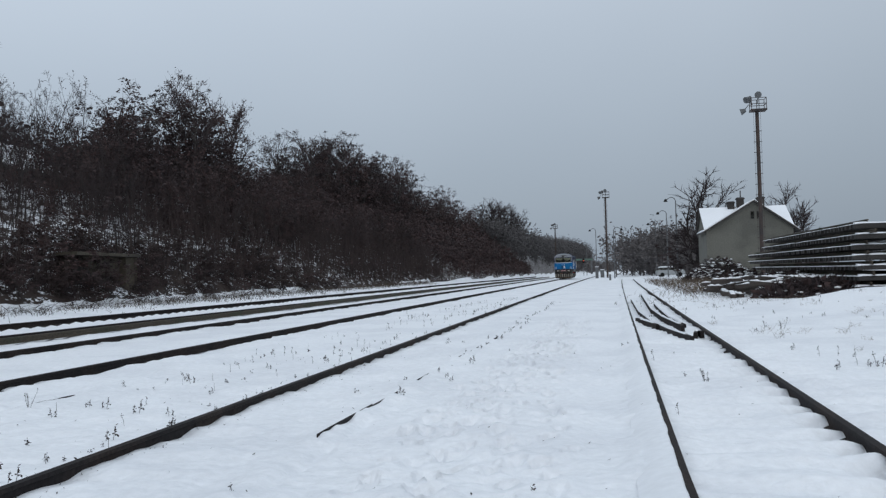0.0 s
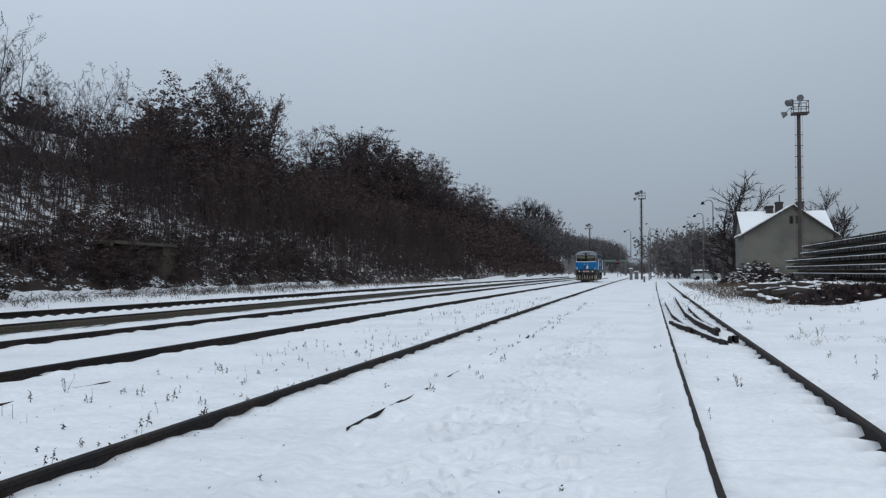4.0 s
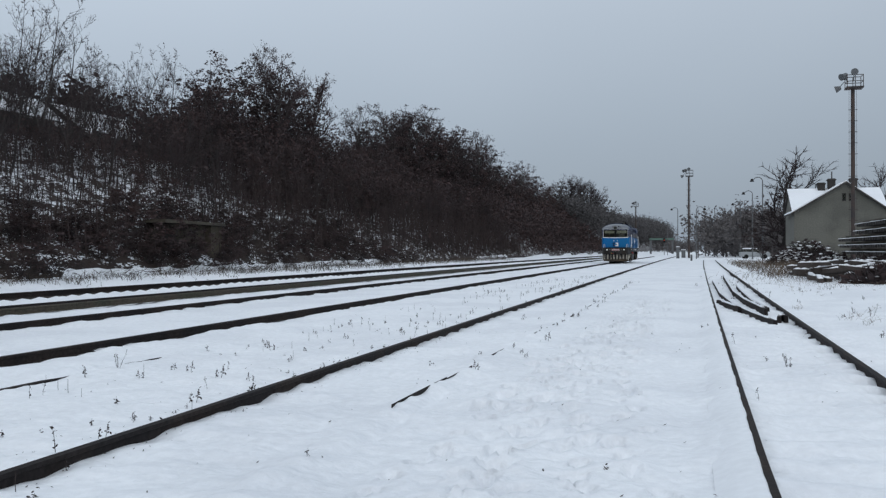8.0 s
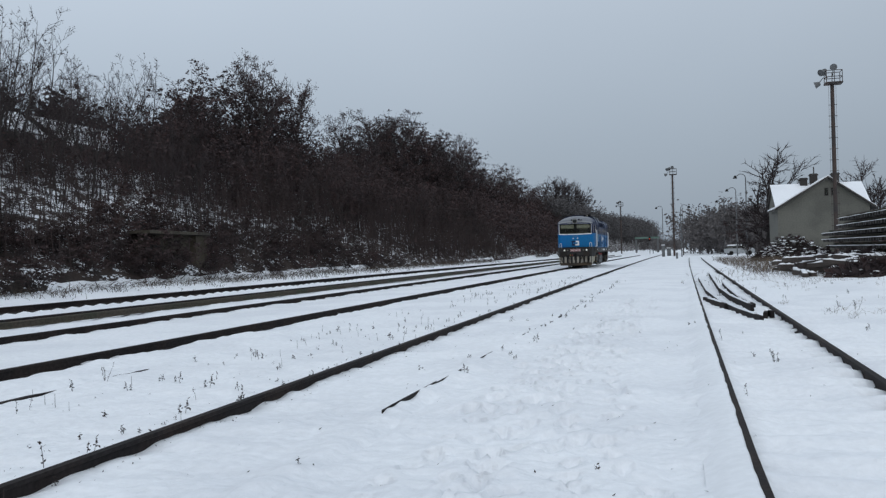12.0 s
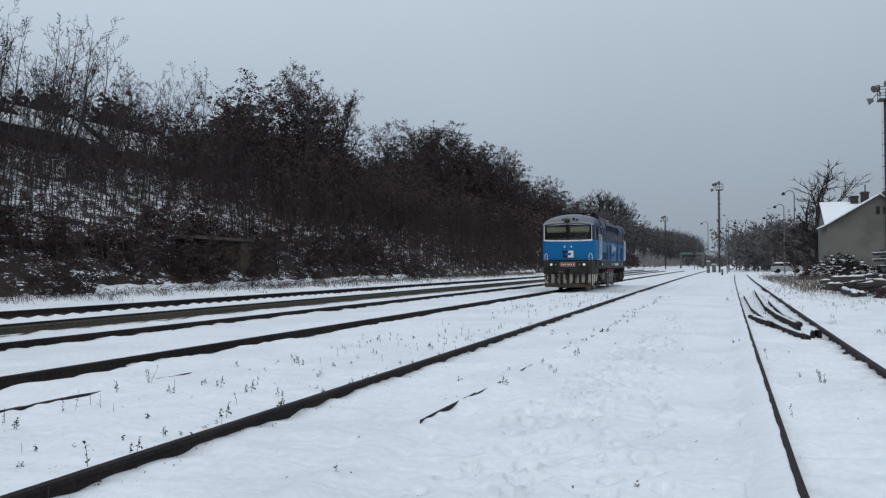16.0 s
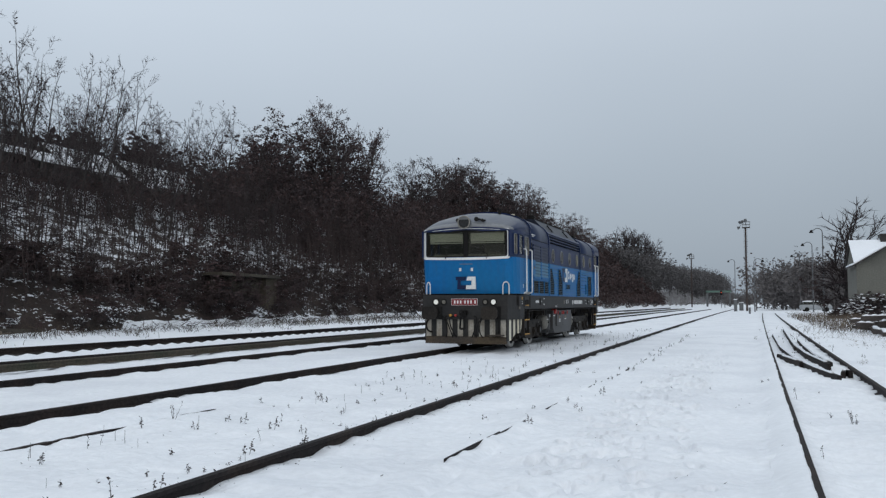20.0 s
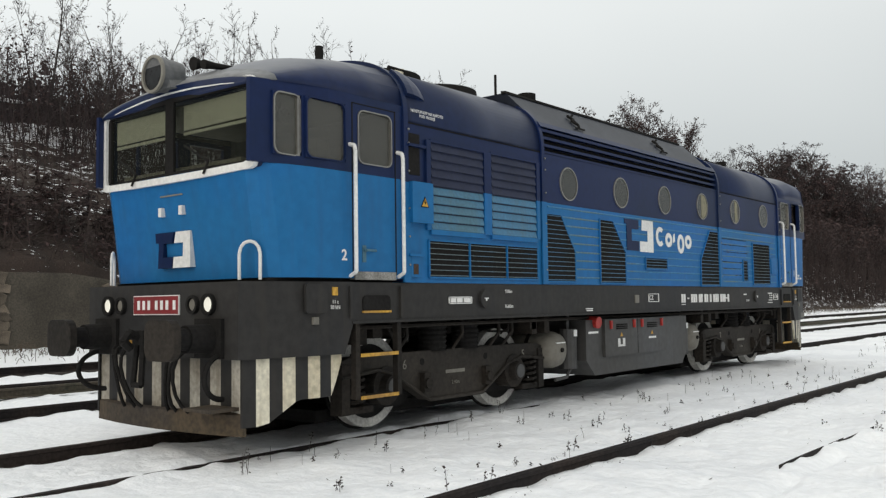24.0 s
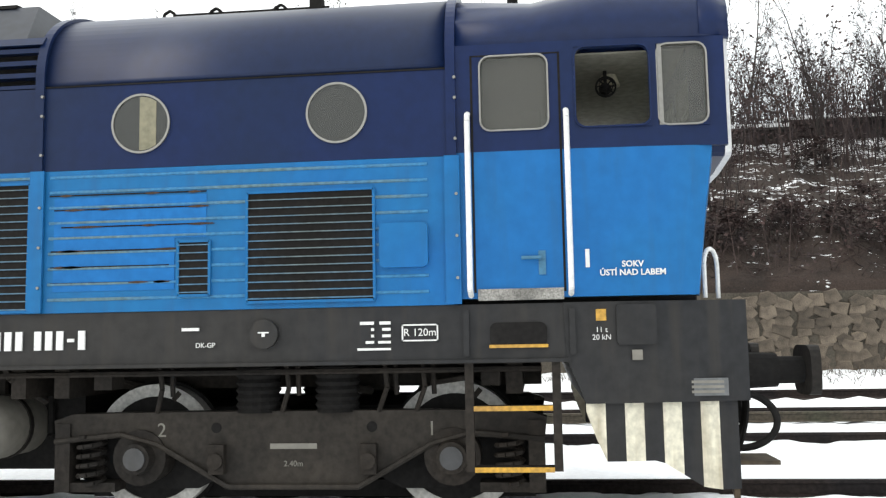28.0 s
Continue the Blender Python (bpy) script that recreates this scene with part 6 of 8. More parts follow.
def plant(meshes, label, m, name="tree", category="tree", group=""):
    tree = new(name)
    tree.empty_display_size = 0.2
    tree.matrix_basis = m
    for part_name, me in zip(("trunk", "crown"), meshes):
        ob = new(part_name, me)
        ob.parent = tree
    return tagged(tree, label, category, group)


LEAFY = [grow_tree(s, 8.0, 3, 0.28, 7, 7, 3, 0.5, 0.19, 0.2, 0.01, 0.2, 0.16, True, 0.65, clump=17) for s in (11, 12, 13)]
CLUMPY = [grow_tree(s, 10.0, 1, 0.4, 15, 8, 3, 0.25, 0.19, 0.3, 0.018, 0.08, 0.24, True, 0.75, clump=30) for s in (21, 22, 23)]
SAPLING = [grow_tree(s, 8.0, 3, 0.36, 9, 6, 5, 0.22, 0.14, 0.14, 0.009, 0.22, 0.1, fork=(0.35, 0.85)) for s in (31, 32, 33)]
BARE = [grow_tree(s, 12.0, 3, 0.4, 10, 11, 8, 0, 0.1, 0.22, 0.024, 0.34, 0.26, True, 0.75) for s in (41, 44)]
AIRY = grow_tree(45, 12.0, 1, 0.42, 16, 12, 8, 0, 0.24, 0.32, 0.02, 0.05, 0.16, True, 0.8, clump=8)
BUSHY = [grow_tree(s, 4.5, 4, 0.38, 5, 4, 4, 3, 0.2, 0.06, 0.008, 0.45) for s in (51, 52)]
CREST_Y = [-60, 24, 26.3, 28, 29, 30.5, 33.5, 35, 36.5, 39.5, 41.4, 43.5, 45.4, 47, 52, 54, 56.6, 61, 63, 66, 70, 72.5, 75, 79, 83.3, 86.5, 90, 94, 102,
           115, 127, 139.6, 142.5, 152, 160, 171, 190, 222, 245, 267, 281, 300, 355, 400]
CREST_Z = [14.5, 14.4, 15.0, 12.5, 13.2, 15.0, 15.6, 13.6, 14.5, 14.5, 13.0, 13.8, 13.0, 14.0, 14.3, 13.4, 14.2, 15.0, 15.6, 16.0, 15.0, 13.4, 12.0, 11.2, 11.4, 14.2, 16.0, 16.8, 17.4,
           17.5, 17.5, 17.0, 15.6, 16.4, 17.0, 16.1, 16.3, 16.4, 16.6, 16.8, 16.5, 15.8, 17.0, 18.0]


def tallest(meshes):
    """Height of a tree's highest twig."""
    return max(v.co.z for me in meshes for v in me.vertices)


TALL = {meshes[0].name: tallest(meshes) for meshes in LEAFY + CLUMPY + SAPLING + [AIRY]}


def plant_bank():
    rng = random.Random(77)
    def put(x, y, top, kinds, label, group, wide=1.0):
        z = float(ground_height(x + bend(y), y))
        kind = rng.choice(kinds)
        if kinds is SAPLING:
            top = min(top, 1.6 - (float(np.interp(y, CREST_Y, CREST_Z)) - 1.34) * x / 32.0)
        s = max(2.2, top - z) / TALL[kind[0].name]
        m = (pose(x + bend(y), y, z, 0, 0, rng.uniform(0, 360))
             @ Matrix.Diagonal((min(s * wide * rng.uniform(0.9, 1.25), 1.7), min(s * wide * rng.uniform(0.9, 1.25), 1.7), s, 1)))
        plant(kind, label, m, group=group)
    slender = "slender multi-stemmed sapling with a few dead leaves"
    scrubby = "scrubby tree with clumps of withered brown leaves"
    group = "trees on the bank"
    # along the crown of the bank
    y = -26.0
    while y < 205:
        top = float(np.interp(y, CREST_Y, CREST_Z))
        near = y < 51
        put(rng.uniform(-34, -30), y, top + rng.uniform(-0.7, 0.6), SAPLING if near else LEAFY, slender if near else scrubby, group, 1.0 if near else 1.1)
        if near:
            put(rng.uniform(-38, -33), y + 0.5, top + rng.uniform(-0.8, 0.4), SAPLING, slender, group)
        elif y < 70 or rng.random() < 0.7:
            put(rng.uniform(-37, -33), y + 0.7, top + rng.uniform(-1.6, -0.2), LEAFY, scrubby, group)
        y += rng.uniform(1.6, 2.6) * (0.66 if 16 < y < 51 else 0.95 if near else 1 + max(0, y - 60) / 130)
    for y, top, kind in ((63.0, 17.2, 0), (66.0, 18.5, 1), (69.2, 16.8, 2), (87.6, 16.8, 1), (92.5, 17.8, 2), (97.0, 18.2, 0), (102.0, 18.4, 1), (108.0, 18.5, 2), (115, 18.5, 0),
                         (122.0, 18.5, 1), (129.0, 18.3, 2), (136.0, 17.9, 0), (158.0, 18.0, 1)):
        put(rng.uniform(-32, -30.6), y, top, [CLUMPY[kind]], "taller open-crowned tree with clumps of dead leaves", group, 0.78 if y < 80 else 0.95)
    for y, top in ((226.0, 21.4), (243.0, 22.8), (262.0, 23.2)):
        put(-31.0, y, top, [AIRY], "large round leafless tree standing over the wood", group, 1.1)
    # down the slope
    for k in range(98):
        y = -22 + 140 * ((k + rng.random()) / 98) ** 1.35
        x = rng.uniform(-29.8, -23.0)
        z = float(ground_height(x + bend(y), y))
        if y < 14 and k % 4:
            continue
        if y < 44:
            put(x, y, z + rng.uniform(3.6, 6.8), SAPLING, slender, group)
        else:
            put(x, y, z + rng.uniform(3.6, 5.6), LEAFY, scrubby, group)
    for k in range(16):
        y = 13 + 36 * (k + rng.random()) / 16
        x = rng.uniform(-31.5, -26.0)
        put(x, y, float(ground_height(x + bend(y), y)) + rng.uniform(4.2, 7.0), SAPLING, slender, group)
    for k in range(135):
        y = -6 + 64 * (k + rng.random()) / 135
        x = rng.uniform(-23.8, -21.8) if k % 5 < 4 else rng.uniform(-29.5, -23.8)
        z = float(ground_height(x + bend(y), y))
        s = rng.uniform(0.2, 0.38)
        plant(rng.choice(BUSHY), "low tangled dark brown bush on the slope", pose(x + bend(y), y, z, 0, 0, rng.uniform(0, 360)) @ Matrix.Diagonal((s * 2.0, s * 2.0, s, 1)),
              "bush", "bush", "bushes on the bank")
    for k in range(30):
        y = 21 + 45 * (k + rng.random()) / 30
        x = rng.uniform(-21.9, -20.7)
        s = rng.uniform(0.2, 0.4)
        plant(rng.choice(BUSHY), "low tangled dark brown bush at the foot of the slope", pose(x + bend(y), y, float(ground_height(x + bend(y), y)), 0, 0, rng.uniform(0, 360)) @ Matrix.Diagonal((s * 1.7, s * 1.7, s, 1)),
              "bush", "bush", "bushes on the bank")


def scrub():
    """Close-set scrub of thin stems, twigs and dead leaves that fills the upper half of the slope."""
    w = Wood(15)
    r = w.rng
    spots = []
    for k in range(9000):
        y = -24 + 230 * r.random() ** 1.35
        low = -28.0 if y < 28 else -28.0 + (y - 28) * 0.08 if y < 60 else -25.4 + min(2.4, (y - 60) * 0.04)
        spots.append((low - (35.5 + low) * r.random() ** 0.9, y))
    zs = ground_height(np.array([x + bend(y) for x, y in spots]), np.array([y for _, y in spots]))
    for (x, y), z in zip(spots, zs):
        p = Vector((x + bend(y), y, z - 0.1))
        h = min(r.uniform(2.0, 4.6) * (0.72 if 14 < y < 34 else 1.0), float(np.interp(y, CREST_Y, CREST_Z)) - z - 0.7)
        if 24 < y < 58 and x < -31.6:
            continue
        if 22 < y < 42:
            h = min(h, max(0.3, 1.34 - 0.19 * x - z + r.uniform(-0.5, 0.35)))
        d = Vector((r.gauss(0, 0.16), r.gauss(0, 0.16), 1))
        rad = 0.012 + 0.01 * r.random() + max(0, y - 40) * 0.0001
        pts = [p, p + d * h * 0.5 + Vector((r.gauss(0, 0.1), r.gauss(0, 0.1), 0)), p + d * h + Vector((r.gauss(0, 0.25), r.gauss(0, 0.25), 0))]
        w.tube(w.twig, [pts[0], pts[1]], [rad, rad * 0.7], 3)
        w.spike(pts[1], pts[2], rad * 0.7)
        big = 0.15 + max(0, y - 30) * 0.0022
        for _ in range(6):
            f = r.uniform(0.3, 1.0)
            o = pts[0].lerp(pts[1], f * 2) if f < 0.5 else pts[1].lerp(pts[2], f * 2 - 1)
            tip = o + Vector((r.gauss(0, 0.35), r.gauss(0, 0.35), r.uniform(0.1, 0.7)))
            w.spike(o, tip, 0.007 + max(0, y - 40) * 0.0001)
            w.leaf(o.lerp(tip, r.uniform(0.4, 1.1)), big * r.uniform(0.6, 1.4))
            if y > 36:
                w.leaf(o.lerp(tip, r.uniform(0.2, 1.0)), big * r.uniform(0.6, 1.4))
    me = mesh_from("scrub", w.twig[0], w.twig[1], TWIG)
    me.materials.append(LEAF)
    me.polygons.foreach_set("material_index", w.twig[2])
    tagged(new("scrub", me), "dense dark brown scrub covering the bank", "scrub", kind="stuff")


def brush():
    """Undergrowth of thin stems and dead leaves over the whole slope."""
    w = Wood(5)
    r = w.rng
    spots = []
    for k in range(15000):
        y = -24 + 250 * r.random() ** 1.75
        spots.append((-21.4 - 13 * r.random() ** 1.15, y))
    zs = ground_height(np.array([x + bend(y) for x, y in spots]), np.array([y for _, y in spots]))
    for (x, y), z in zip(spots, zs):
        thin = y < 38
        if 24 < y < 58 and x < -31.8 and r.random() < 0.85:
            continue
        if y < 46 and -28.5 < x < -23.6 and r.random() < 0.85:
            continue
        if 17 < y <= 46 and x > -23.8 and r.random() < 0.55:
            continue
        if 46 < y < 125 and x > -26 and r.random() < 0.88 - 0.003 * (y - 46):
            continue
        p = Vector((x + bend(y), y, z - 0.1))
        h = r.uniform(0.4, 1.7) * (0.95 if thin else 1.2)
        if 22 < y < 42:
            h = min(h, max(0.25, 1.34 - 0.19 * x - z))
        d = Vector((r.gauss(0, 0.45), r.gauss(0, 0.45), 1))
        rad = 0.007 + 0.006 * r.random() + max(0, y - 40) * 0.00012
        pts = [p, p + d * h * 0.5, p + d * h + Vector((r.gauss(0, 0.2), r.gauss(0, 0.2), 0))]
        w.spike(pts[0], pts[2], rad)
        big = 0.12 + max(0, y - 30) * 0.0028
        for k in range(4 if thin else 5):
            o = pts[0].lerp(pts[2], r.uniform(0.15, 0.9))
            tip = o + Vector((r.gauss(0, 0.25), r.gauss(0, 0.25), r.uniform(-0.1, 0.35)))
            if k < 2:
                w.spike(o, tip, 0.006)
            w.leaf(tip + Vector((r.gauss(0, 0.1), r.gauss(0, 0.1), r.gauss(0, 0.05))), big * r.uniform(0.6, 1.3))
    me = mesh_from("undergrowth", w.twig[0], w.twig[1], BRUSH)
    me.materials.append(LEAF)
    me.polygons.foreach_set("material_index", w.twig[2])
    tagged(new("undergrowth", me), "tangled leafless undergrowth with dead leaves on the bank", "undergrowth", kind="stuff")


def saplings():
    """Crowded thin upright stems and fallen twigs over the lower slope."""
    w = Wood(25)
    r = w.rng
    spots = [(-20.7 - 11 * r.random() ** 1.1, -12 + 125 * r.random() ** 1.3, k % 3) for k in range(27000)]
    zs = ground_height(np.array([x + bend(y) for x, y, _ in spots]), np.array([y for _, y, _ in spots]))
    for k, ((x, y, kind), z) in enumerate(zip(spots, zs)):
        if x > -21.4 and (y < 22 or kind == 0):
            continue
        wide = 1 + max(0, y - 40) * 0.012
        if x >= -23.6 and 17 < y < 70 and r.random() < 0.5:
            continue
        if -29 < x < -23.6 and y < 50 and r.random() < (0.72 if kind else 0.5):
            continue
        if kind == 0 and y < 16 and r.random() < 0.8:
            continue
        if kind == 0:
            if 24 < y < 58 and x < -29 and r.random() < 0.6:
                continue
            p = Vector((x + bend(y), y, z - 0.1))
            tall = r.uniform(1.4, 4.4)
            if 22 < y < 42 and k % 9:
                tall = min(tall, max(0.5, 1.5 - 0.19 * x - z))
            q = p + Vector((r.gauss(0, 0.11), r.gauss(0, 0.11), 1)) * tall
            w.spike(p, q, r.uniform(0.014, 0.034) * wide)
            for _ in range(2):
                o = p.lerp(q, r.uniform(0.3, 0.85))
                w.spike(o, o + Vector((r.gauss(0, 0.35), r.gauss(0, 0.35), r.uniform(0.2, 0.8))), 0.01 * wide)
        else:
            p = Vector((x + bend(y), y, z + r.uniform(-0.05, 0.12)))
            d = Vector((r.gauss(0, 1), r.gauss(0, 1), r.uniform(-0.1, 0.9))).normalized()
            w.spike(p, p + d * r.uniform(0.4, 1.3), r.uniform(0.01, 0.02) * wide)
    tagged(new("sapling_stems", mesh_from("sapling_stems", w.twig[0], w.twig[1], BRUSH)), "crowded thin bare stems and fallen twigs on the bank", "undergrowth", kind="stuff")


def far_wood(name, spots, seed, label, mat, fine):
    """Distant trees joined into one mesh; spots of x, y, height."""
    w = Wood(seed)
    r = w.rng
    for x, y, h in spots:
        base = Vector((x, y, float(ground_height(x, y)) - 0.2))
        w.tube(w.twig, [base, base + Vector((0, 0, h * 0.9))], [0.16, 0.04], 4)
        wide = h * r.uniform(0.3, 0.45)
        for k in range(54):
            f = r.uniform(0.05, 0.7)
            p = base + Vector((0, 0, h * f))
            u = Vector((r.gauss(0, 1), r.gauss(0, 1), r.gauss(0, 1))).normalized() * r.random() ** 0.4
            q = base + Vector((u.x * wide, u.y * wide, h * (0.5 + 0.48 * u.z)))
            w.spike(p, q, 0.04)
            for _ in range(fine):
                o = p.lerp(q, r.uniform(0.6, 1.05))
                w.leaf(o + Vector((r.gauss(0, 0.4), r.gauss(0, 0.4), r.gauss(0, 0.35))), r.uniform(0.35, 0.85))
    me = mesh_from(name, w.twig[0], w.twig[1], mat)
    tagged(new(name, me), label, "wood", kind="stuff")


plant_bank()
scrub()
brush()
saplings()
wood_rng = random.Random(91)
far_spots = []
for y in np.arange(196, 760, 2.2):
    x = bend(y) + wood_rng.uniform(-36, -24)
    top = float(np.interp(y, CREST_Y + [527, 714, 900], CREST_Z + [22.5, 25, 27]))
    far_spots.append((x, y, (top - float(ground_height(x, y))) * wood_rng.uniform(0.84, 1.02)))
far_wood("far_wood", far_spots, 61, "distant leafless wood on the bank", HAZED, 7)
far_wood("garden_trees", [(wood_rng.uniform(-56, -46), y, wood_rng.uniform(5.2, 7.6)) for y in np.arange(20, 90, 0.8)], 63, "dark leafless trees behind the sheds", TWIG, 9)
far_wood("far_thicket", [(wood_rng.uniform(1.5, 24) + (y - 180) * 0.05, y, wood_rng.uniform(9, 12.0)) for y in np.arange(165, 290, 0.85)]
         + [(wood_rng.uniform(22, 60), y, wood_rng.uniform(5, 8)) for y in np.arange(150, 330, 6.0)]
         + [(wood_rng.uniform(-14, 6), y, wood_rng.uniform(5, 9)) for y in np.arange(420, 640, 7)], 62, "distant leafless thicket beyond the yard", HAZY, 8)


# ---- bank: stone wall, culvert head, sheds ----
STONE = material("rubble_stone", (0.135, 0.108, 0.082), 0.9, 0, 0.35, 5.0, second=(0.075, 0.06, 0.047), bump=0.015, bump_scale=14, per_object=0.4)
MORTAR = material("old_mortar", (0.075, 0.064, 0.05), 0.95, 0, 0.3, 6.0, bump=0.01)
PLASTER = material("grey_green_plaster", (0.135, 0.134, 0.117), 0.95, 0, 0.14, 2.0, second=(0.1, 0.1, 0.088), bump=0.003)
DARKWALL = material("weathered_boards", (0.05, 0.045, 0.042), 0.9, 0, 0.3, 4.0, bump=0.004)
STEEL = material("rusty_mast_steel", (0.058, 0.04, 0.034), 0.8, 0.1, 0.35, 5.0, second=(0.036, 0.031, 0.031))
LAMP_GREY = material("lamp_grey", (0.12, 0.125, 0.13), 0.6, 0.3, 0.2, 5.0)
OLD_CONC = material("stained_concrete", (0.07, 0.06, 0.044), 0.95, 0, 0.35, 3.0, second=(0.04, 0.034, 0.027), bump=0.01)
PANEL_CONC = material("dark_sleeper_concrete", (0.036, 0.033, 0.031), 0.9, 0, 0.3, 4.0, second=(0.022, 0.02, 0.019), bump=0.004, per_object=0.25)
CAR_PAINT = material("pale_car_paint", (0.3, 0.32, 0.33), 0.4, 0.2, 0.1, 3.0, coat=0.3)
GREEN = material("green_steel", (0.1, 0.17, 0.14), 0.6, 0.1, 0.2, 3.0)


def stone_wall():
    rng = random.Random(15)
    bm = bmesh.new()
    ys = list(np.arange(-40, 22.1, 1.0))
    loft(bm, [[(WALL_X - 0.35, y, -0.2), (WALL_X + 0.02, y, -0.2), (WALL_X - 0.03, y, float(wall_top(y)) - 0.03), (WALL_X - 0.35, y, float(wall_top(y)) - 0.03)] for y in ys])
    wall = part("wall_bank", bm, MORTAR, None, "low retaining wall of rough rubble stone")
    wall["kind"] = "structure"
    kinds = []
    for k in range(7):
        bm = bmesh.new()
        n = rng.choice((4, 5, 5, 6))
        pts = [(0.62 * math.cos(a) * rng.uniform(0.85, 1.1), 0.62 * math.sin(a) * rng.uniform(0.85, 1.1)) for a in [i * math.tau / n + (0.78 if n == 4 else 0) + rng.uniform(-0.25, 0.25) for i in range(n)]]
        loft(bm, [[(0, a * 1.04, b * 1.04) for a, b in pts], [(0.75, a, b) for a, b in pts], [(1.0, a * 0.9, b * 0.88) for a, b in pts]])
        kinds.append(finish(bm, "stone", STONE))
    spots = []
    y = -16.0
    while y < 21:
        top = float(wall_top(y))
        z = 0.25
        while z < top - 0.32:
            h = rng.uniform(0.2, 0.34)
            spots.append((y + rng.uniform(-0.12, 0.12), z + h / 2, h))
            z += h * 0.86
        y += rng.uniform(0.3, 0.42)
    near = [s for s in spots if 3.6 < s[0] < 9.4 or 11.8 < s[0] < 21.5][:300]
    for y, z, h in near:
        st = new("stone", rng.choice(kinds))
        st.parent = wall
        st.matrix_basis = pose(WALL_X, y, z, rng.uniform(-25, 25), 0, 0) @ Matrix.Diagonal((rng.uniform(0.02, 0.05), rng.uniform(0.34, 0.5), h * 1.08, 1))


def culvert():
    head = thing("culvert_head", "small stained concrete headwall with a snow-capped slab", "headwall")
    bm = bmesh.new()
    quad_box(bm, -22.9, -22.1, 33.6, 37.2, 0.1, 2.55)
    part("wall", bm, OLD_CONC, head, bevel=0.03)
    bm = bmesh.new()
    quad_box(bm, -23.2, -21.75, 37.2, 38.2, 0.1, 2.5)
    part("pier", bm, material("pale_concrete", (0.085, 0.07, 0.048), 0.95, 0, 0.35, 3.0, bump=0.01), head, bevel=0.03)
    bm = bmesh.new()
    prism(bm, [(33.2, 2.56), (38.3, 2.52), (38.3, 2.66), (33.2, 2.7)], "x", -22.7, -21.6)
    part("slab", bm, OLD_CONC, head)
    bm = bmesh.new()
    loft(bm, [[(-22.8, y, 2.7), (-21.95 - 0.4 * math.sin(y * 2.3) ** 2, y, 2.69), (-22.15 - 0.4 * math.sin(y * 2.3) ** 2, y, 2.715), (-22.8, y, 2.73)] for y in np.linspace(33.25, 38.0, 24)])
    part("snow_cap", bm, SNOW_CAP, head)
    bm = bmesh.new()
    prism(bm, [(33.8, 0.2), (36.4, 0.2), (36.0, 0.9), (34.4, 2.2), (33.8, 2.3)], "x", -22.2, -22.06)
    part("litter_heap", bm, DARKWALL, head)


for k, (bx, by, bs) in enumerate(((-21.6, 32.9, 0.5), (-21.4, 34.6, 0.3), (-21.3, 39.0, 0.4), (-22.9, 32.6, 0.75), (-23.4, 36.0, 0.7), (-21.5, 31.2, 0.4))):
    plant(BUSHY[k % 2], "low tangled dark brown bush beside the headwall", pose(bx, by, float(ground_height(bx, by)), 0, 0, 50 * k) @ Matrix.Diagonal((bs * 1.4, bs * 1.4, bs, 1)), "bush", "bush", "bushes on the bank")


def shed(x, y0, y1, z0, eave, ridge, depth, label):
    ob = thing("shed", label, "shed", group="sheds above the bank")
    bm = bmesh.new()
    quad_box(bm, x - depth, x, y0, y1, z0, eave)
    part("wall", bm, DARKWALL, ob)
    bm = bmesh.new()
    prism(bm, [(x + 0.3, eave - 0.05), (x + 0.3, eave + 0.02), (x - depth / 2, ridge), (x - depth - 0.3, eave + 0.02), (x - depth - 0.3, eave - 0.05), (x - depth / 2, ridge - 0.08)], "y", y0 - 0.3, y1 + 0.3)
    part("roof", bm, DARKWALL, ob)
    bm = bmesh.new()
    prism(bm, [(x + 0.32, eave + 0.025), (x + 0.3, eave + 0.16), (x - depth / 2, ridge + 0.15), (x - depth / 2, ridge + 0.005)], "y", y0 - 0.32, y1 + 0.32)
    part("roof_snow", bm, SNOW_CAP, ob)


stone_wall()
culvert()
shed(-33.4, 27.5, 33.0, 7.6, 8.5, 9.3, 4.0, "low dark shed with a snowy roof above the bank")
shed(-33.2, 34.5, 40.5, 7.6, 8.35, 9.2, 4.0, "low dark shed with a snowy roof above the bank")
shed(-33.2, 9.6, 15.0, 7.4, 9.0, 9.2, 2.4, "long dark shed with a flat snowy roof")
shed(-31.2, 6.2, 8.6, 6.2, 8.3, 8.45, 2.4, "small grey hut set into the bank")


# ---- yard beside the siding ----
def garage(y0, y1, label):
    ob = thing("garage", label, "garage", group="garages above the bank")
    bm = bmesh.new()
    quad_box(bm, -42.0, -37.2, y0 + 0.1, y1 - 0.1, 7.0, 8.85)
    part("wall", bm, DARKWALL, ob)
    bm = bmesh.new()
    prism(bm, [(-36.9, 8.72), (-36.9, 8.82), (-39.6, 10.82), (-42.3, 8.82), (-42.3, 8.72), (-39.6, 10.7)], "y", y0, y1)
    part("roof", bm, DARKWALL, ob)
    bm = bmesh.new()
    n = int((y1 - y0) / 0.4) + 2
    loft(bm, [[(-36.95 - 0.5 * math.sin(y * 1.3) ** 4, y, 8.86 + 0.37 * math.sin(y * 1.3) ** 4), (-39.6, y, 10.825), (-39.6, y, 10.92), (-37.05 - 0.5 * math.sin(y * 1.3) ** 4, y, 8.97 + 0.37 * math.sin(y * 1.3) ** 4)] for y in np.linspace(y0 + 0.05, y1 - 0.05, n)])
    part("roof_snow", bm, SNOW_CAP, ob)


garage(41.5, 47.0, "low dark garage with a snow-covered roof behind the trees")
garage(48.0, 56.0, "long low garage with a snow-covered roof behind the trees")


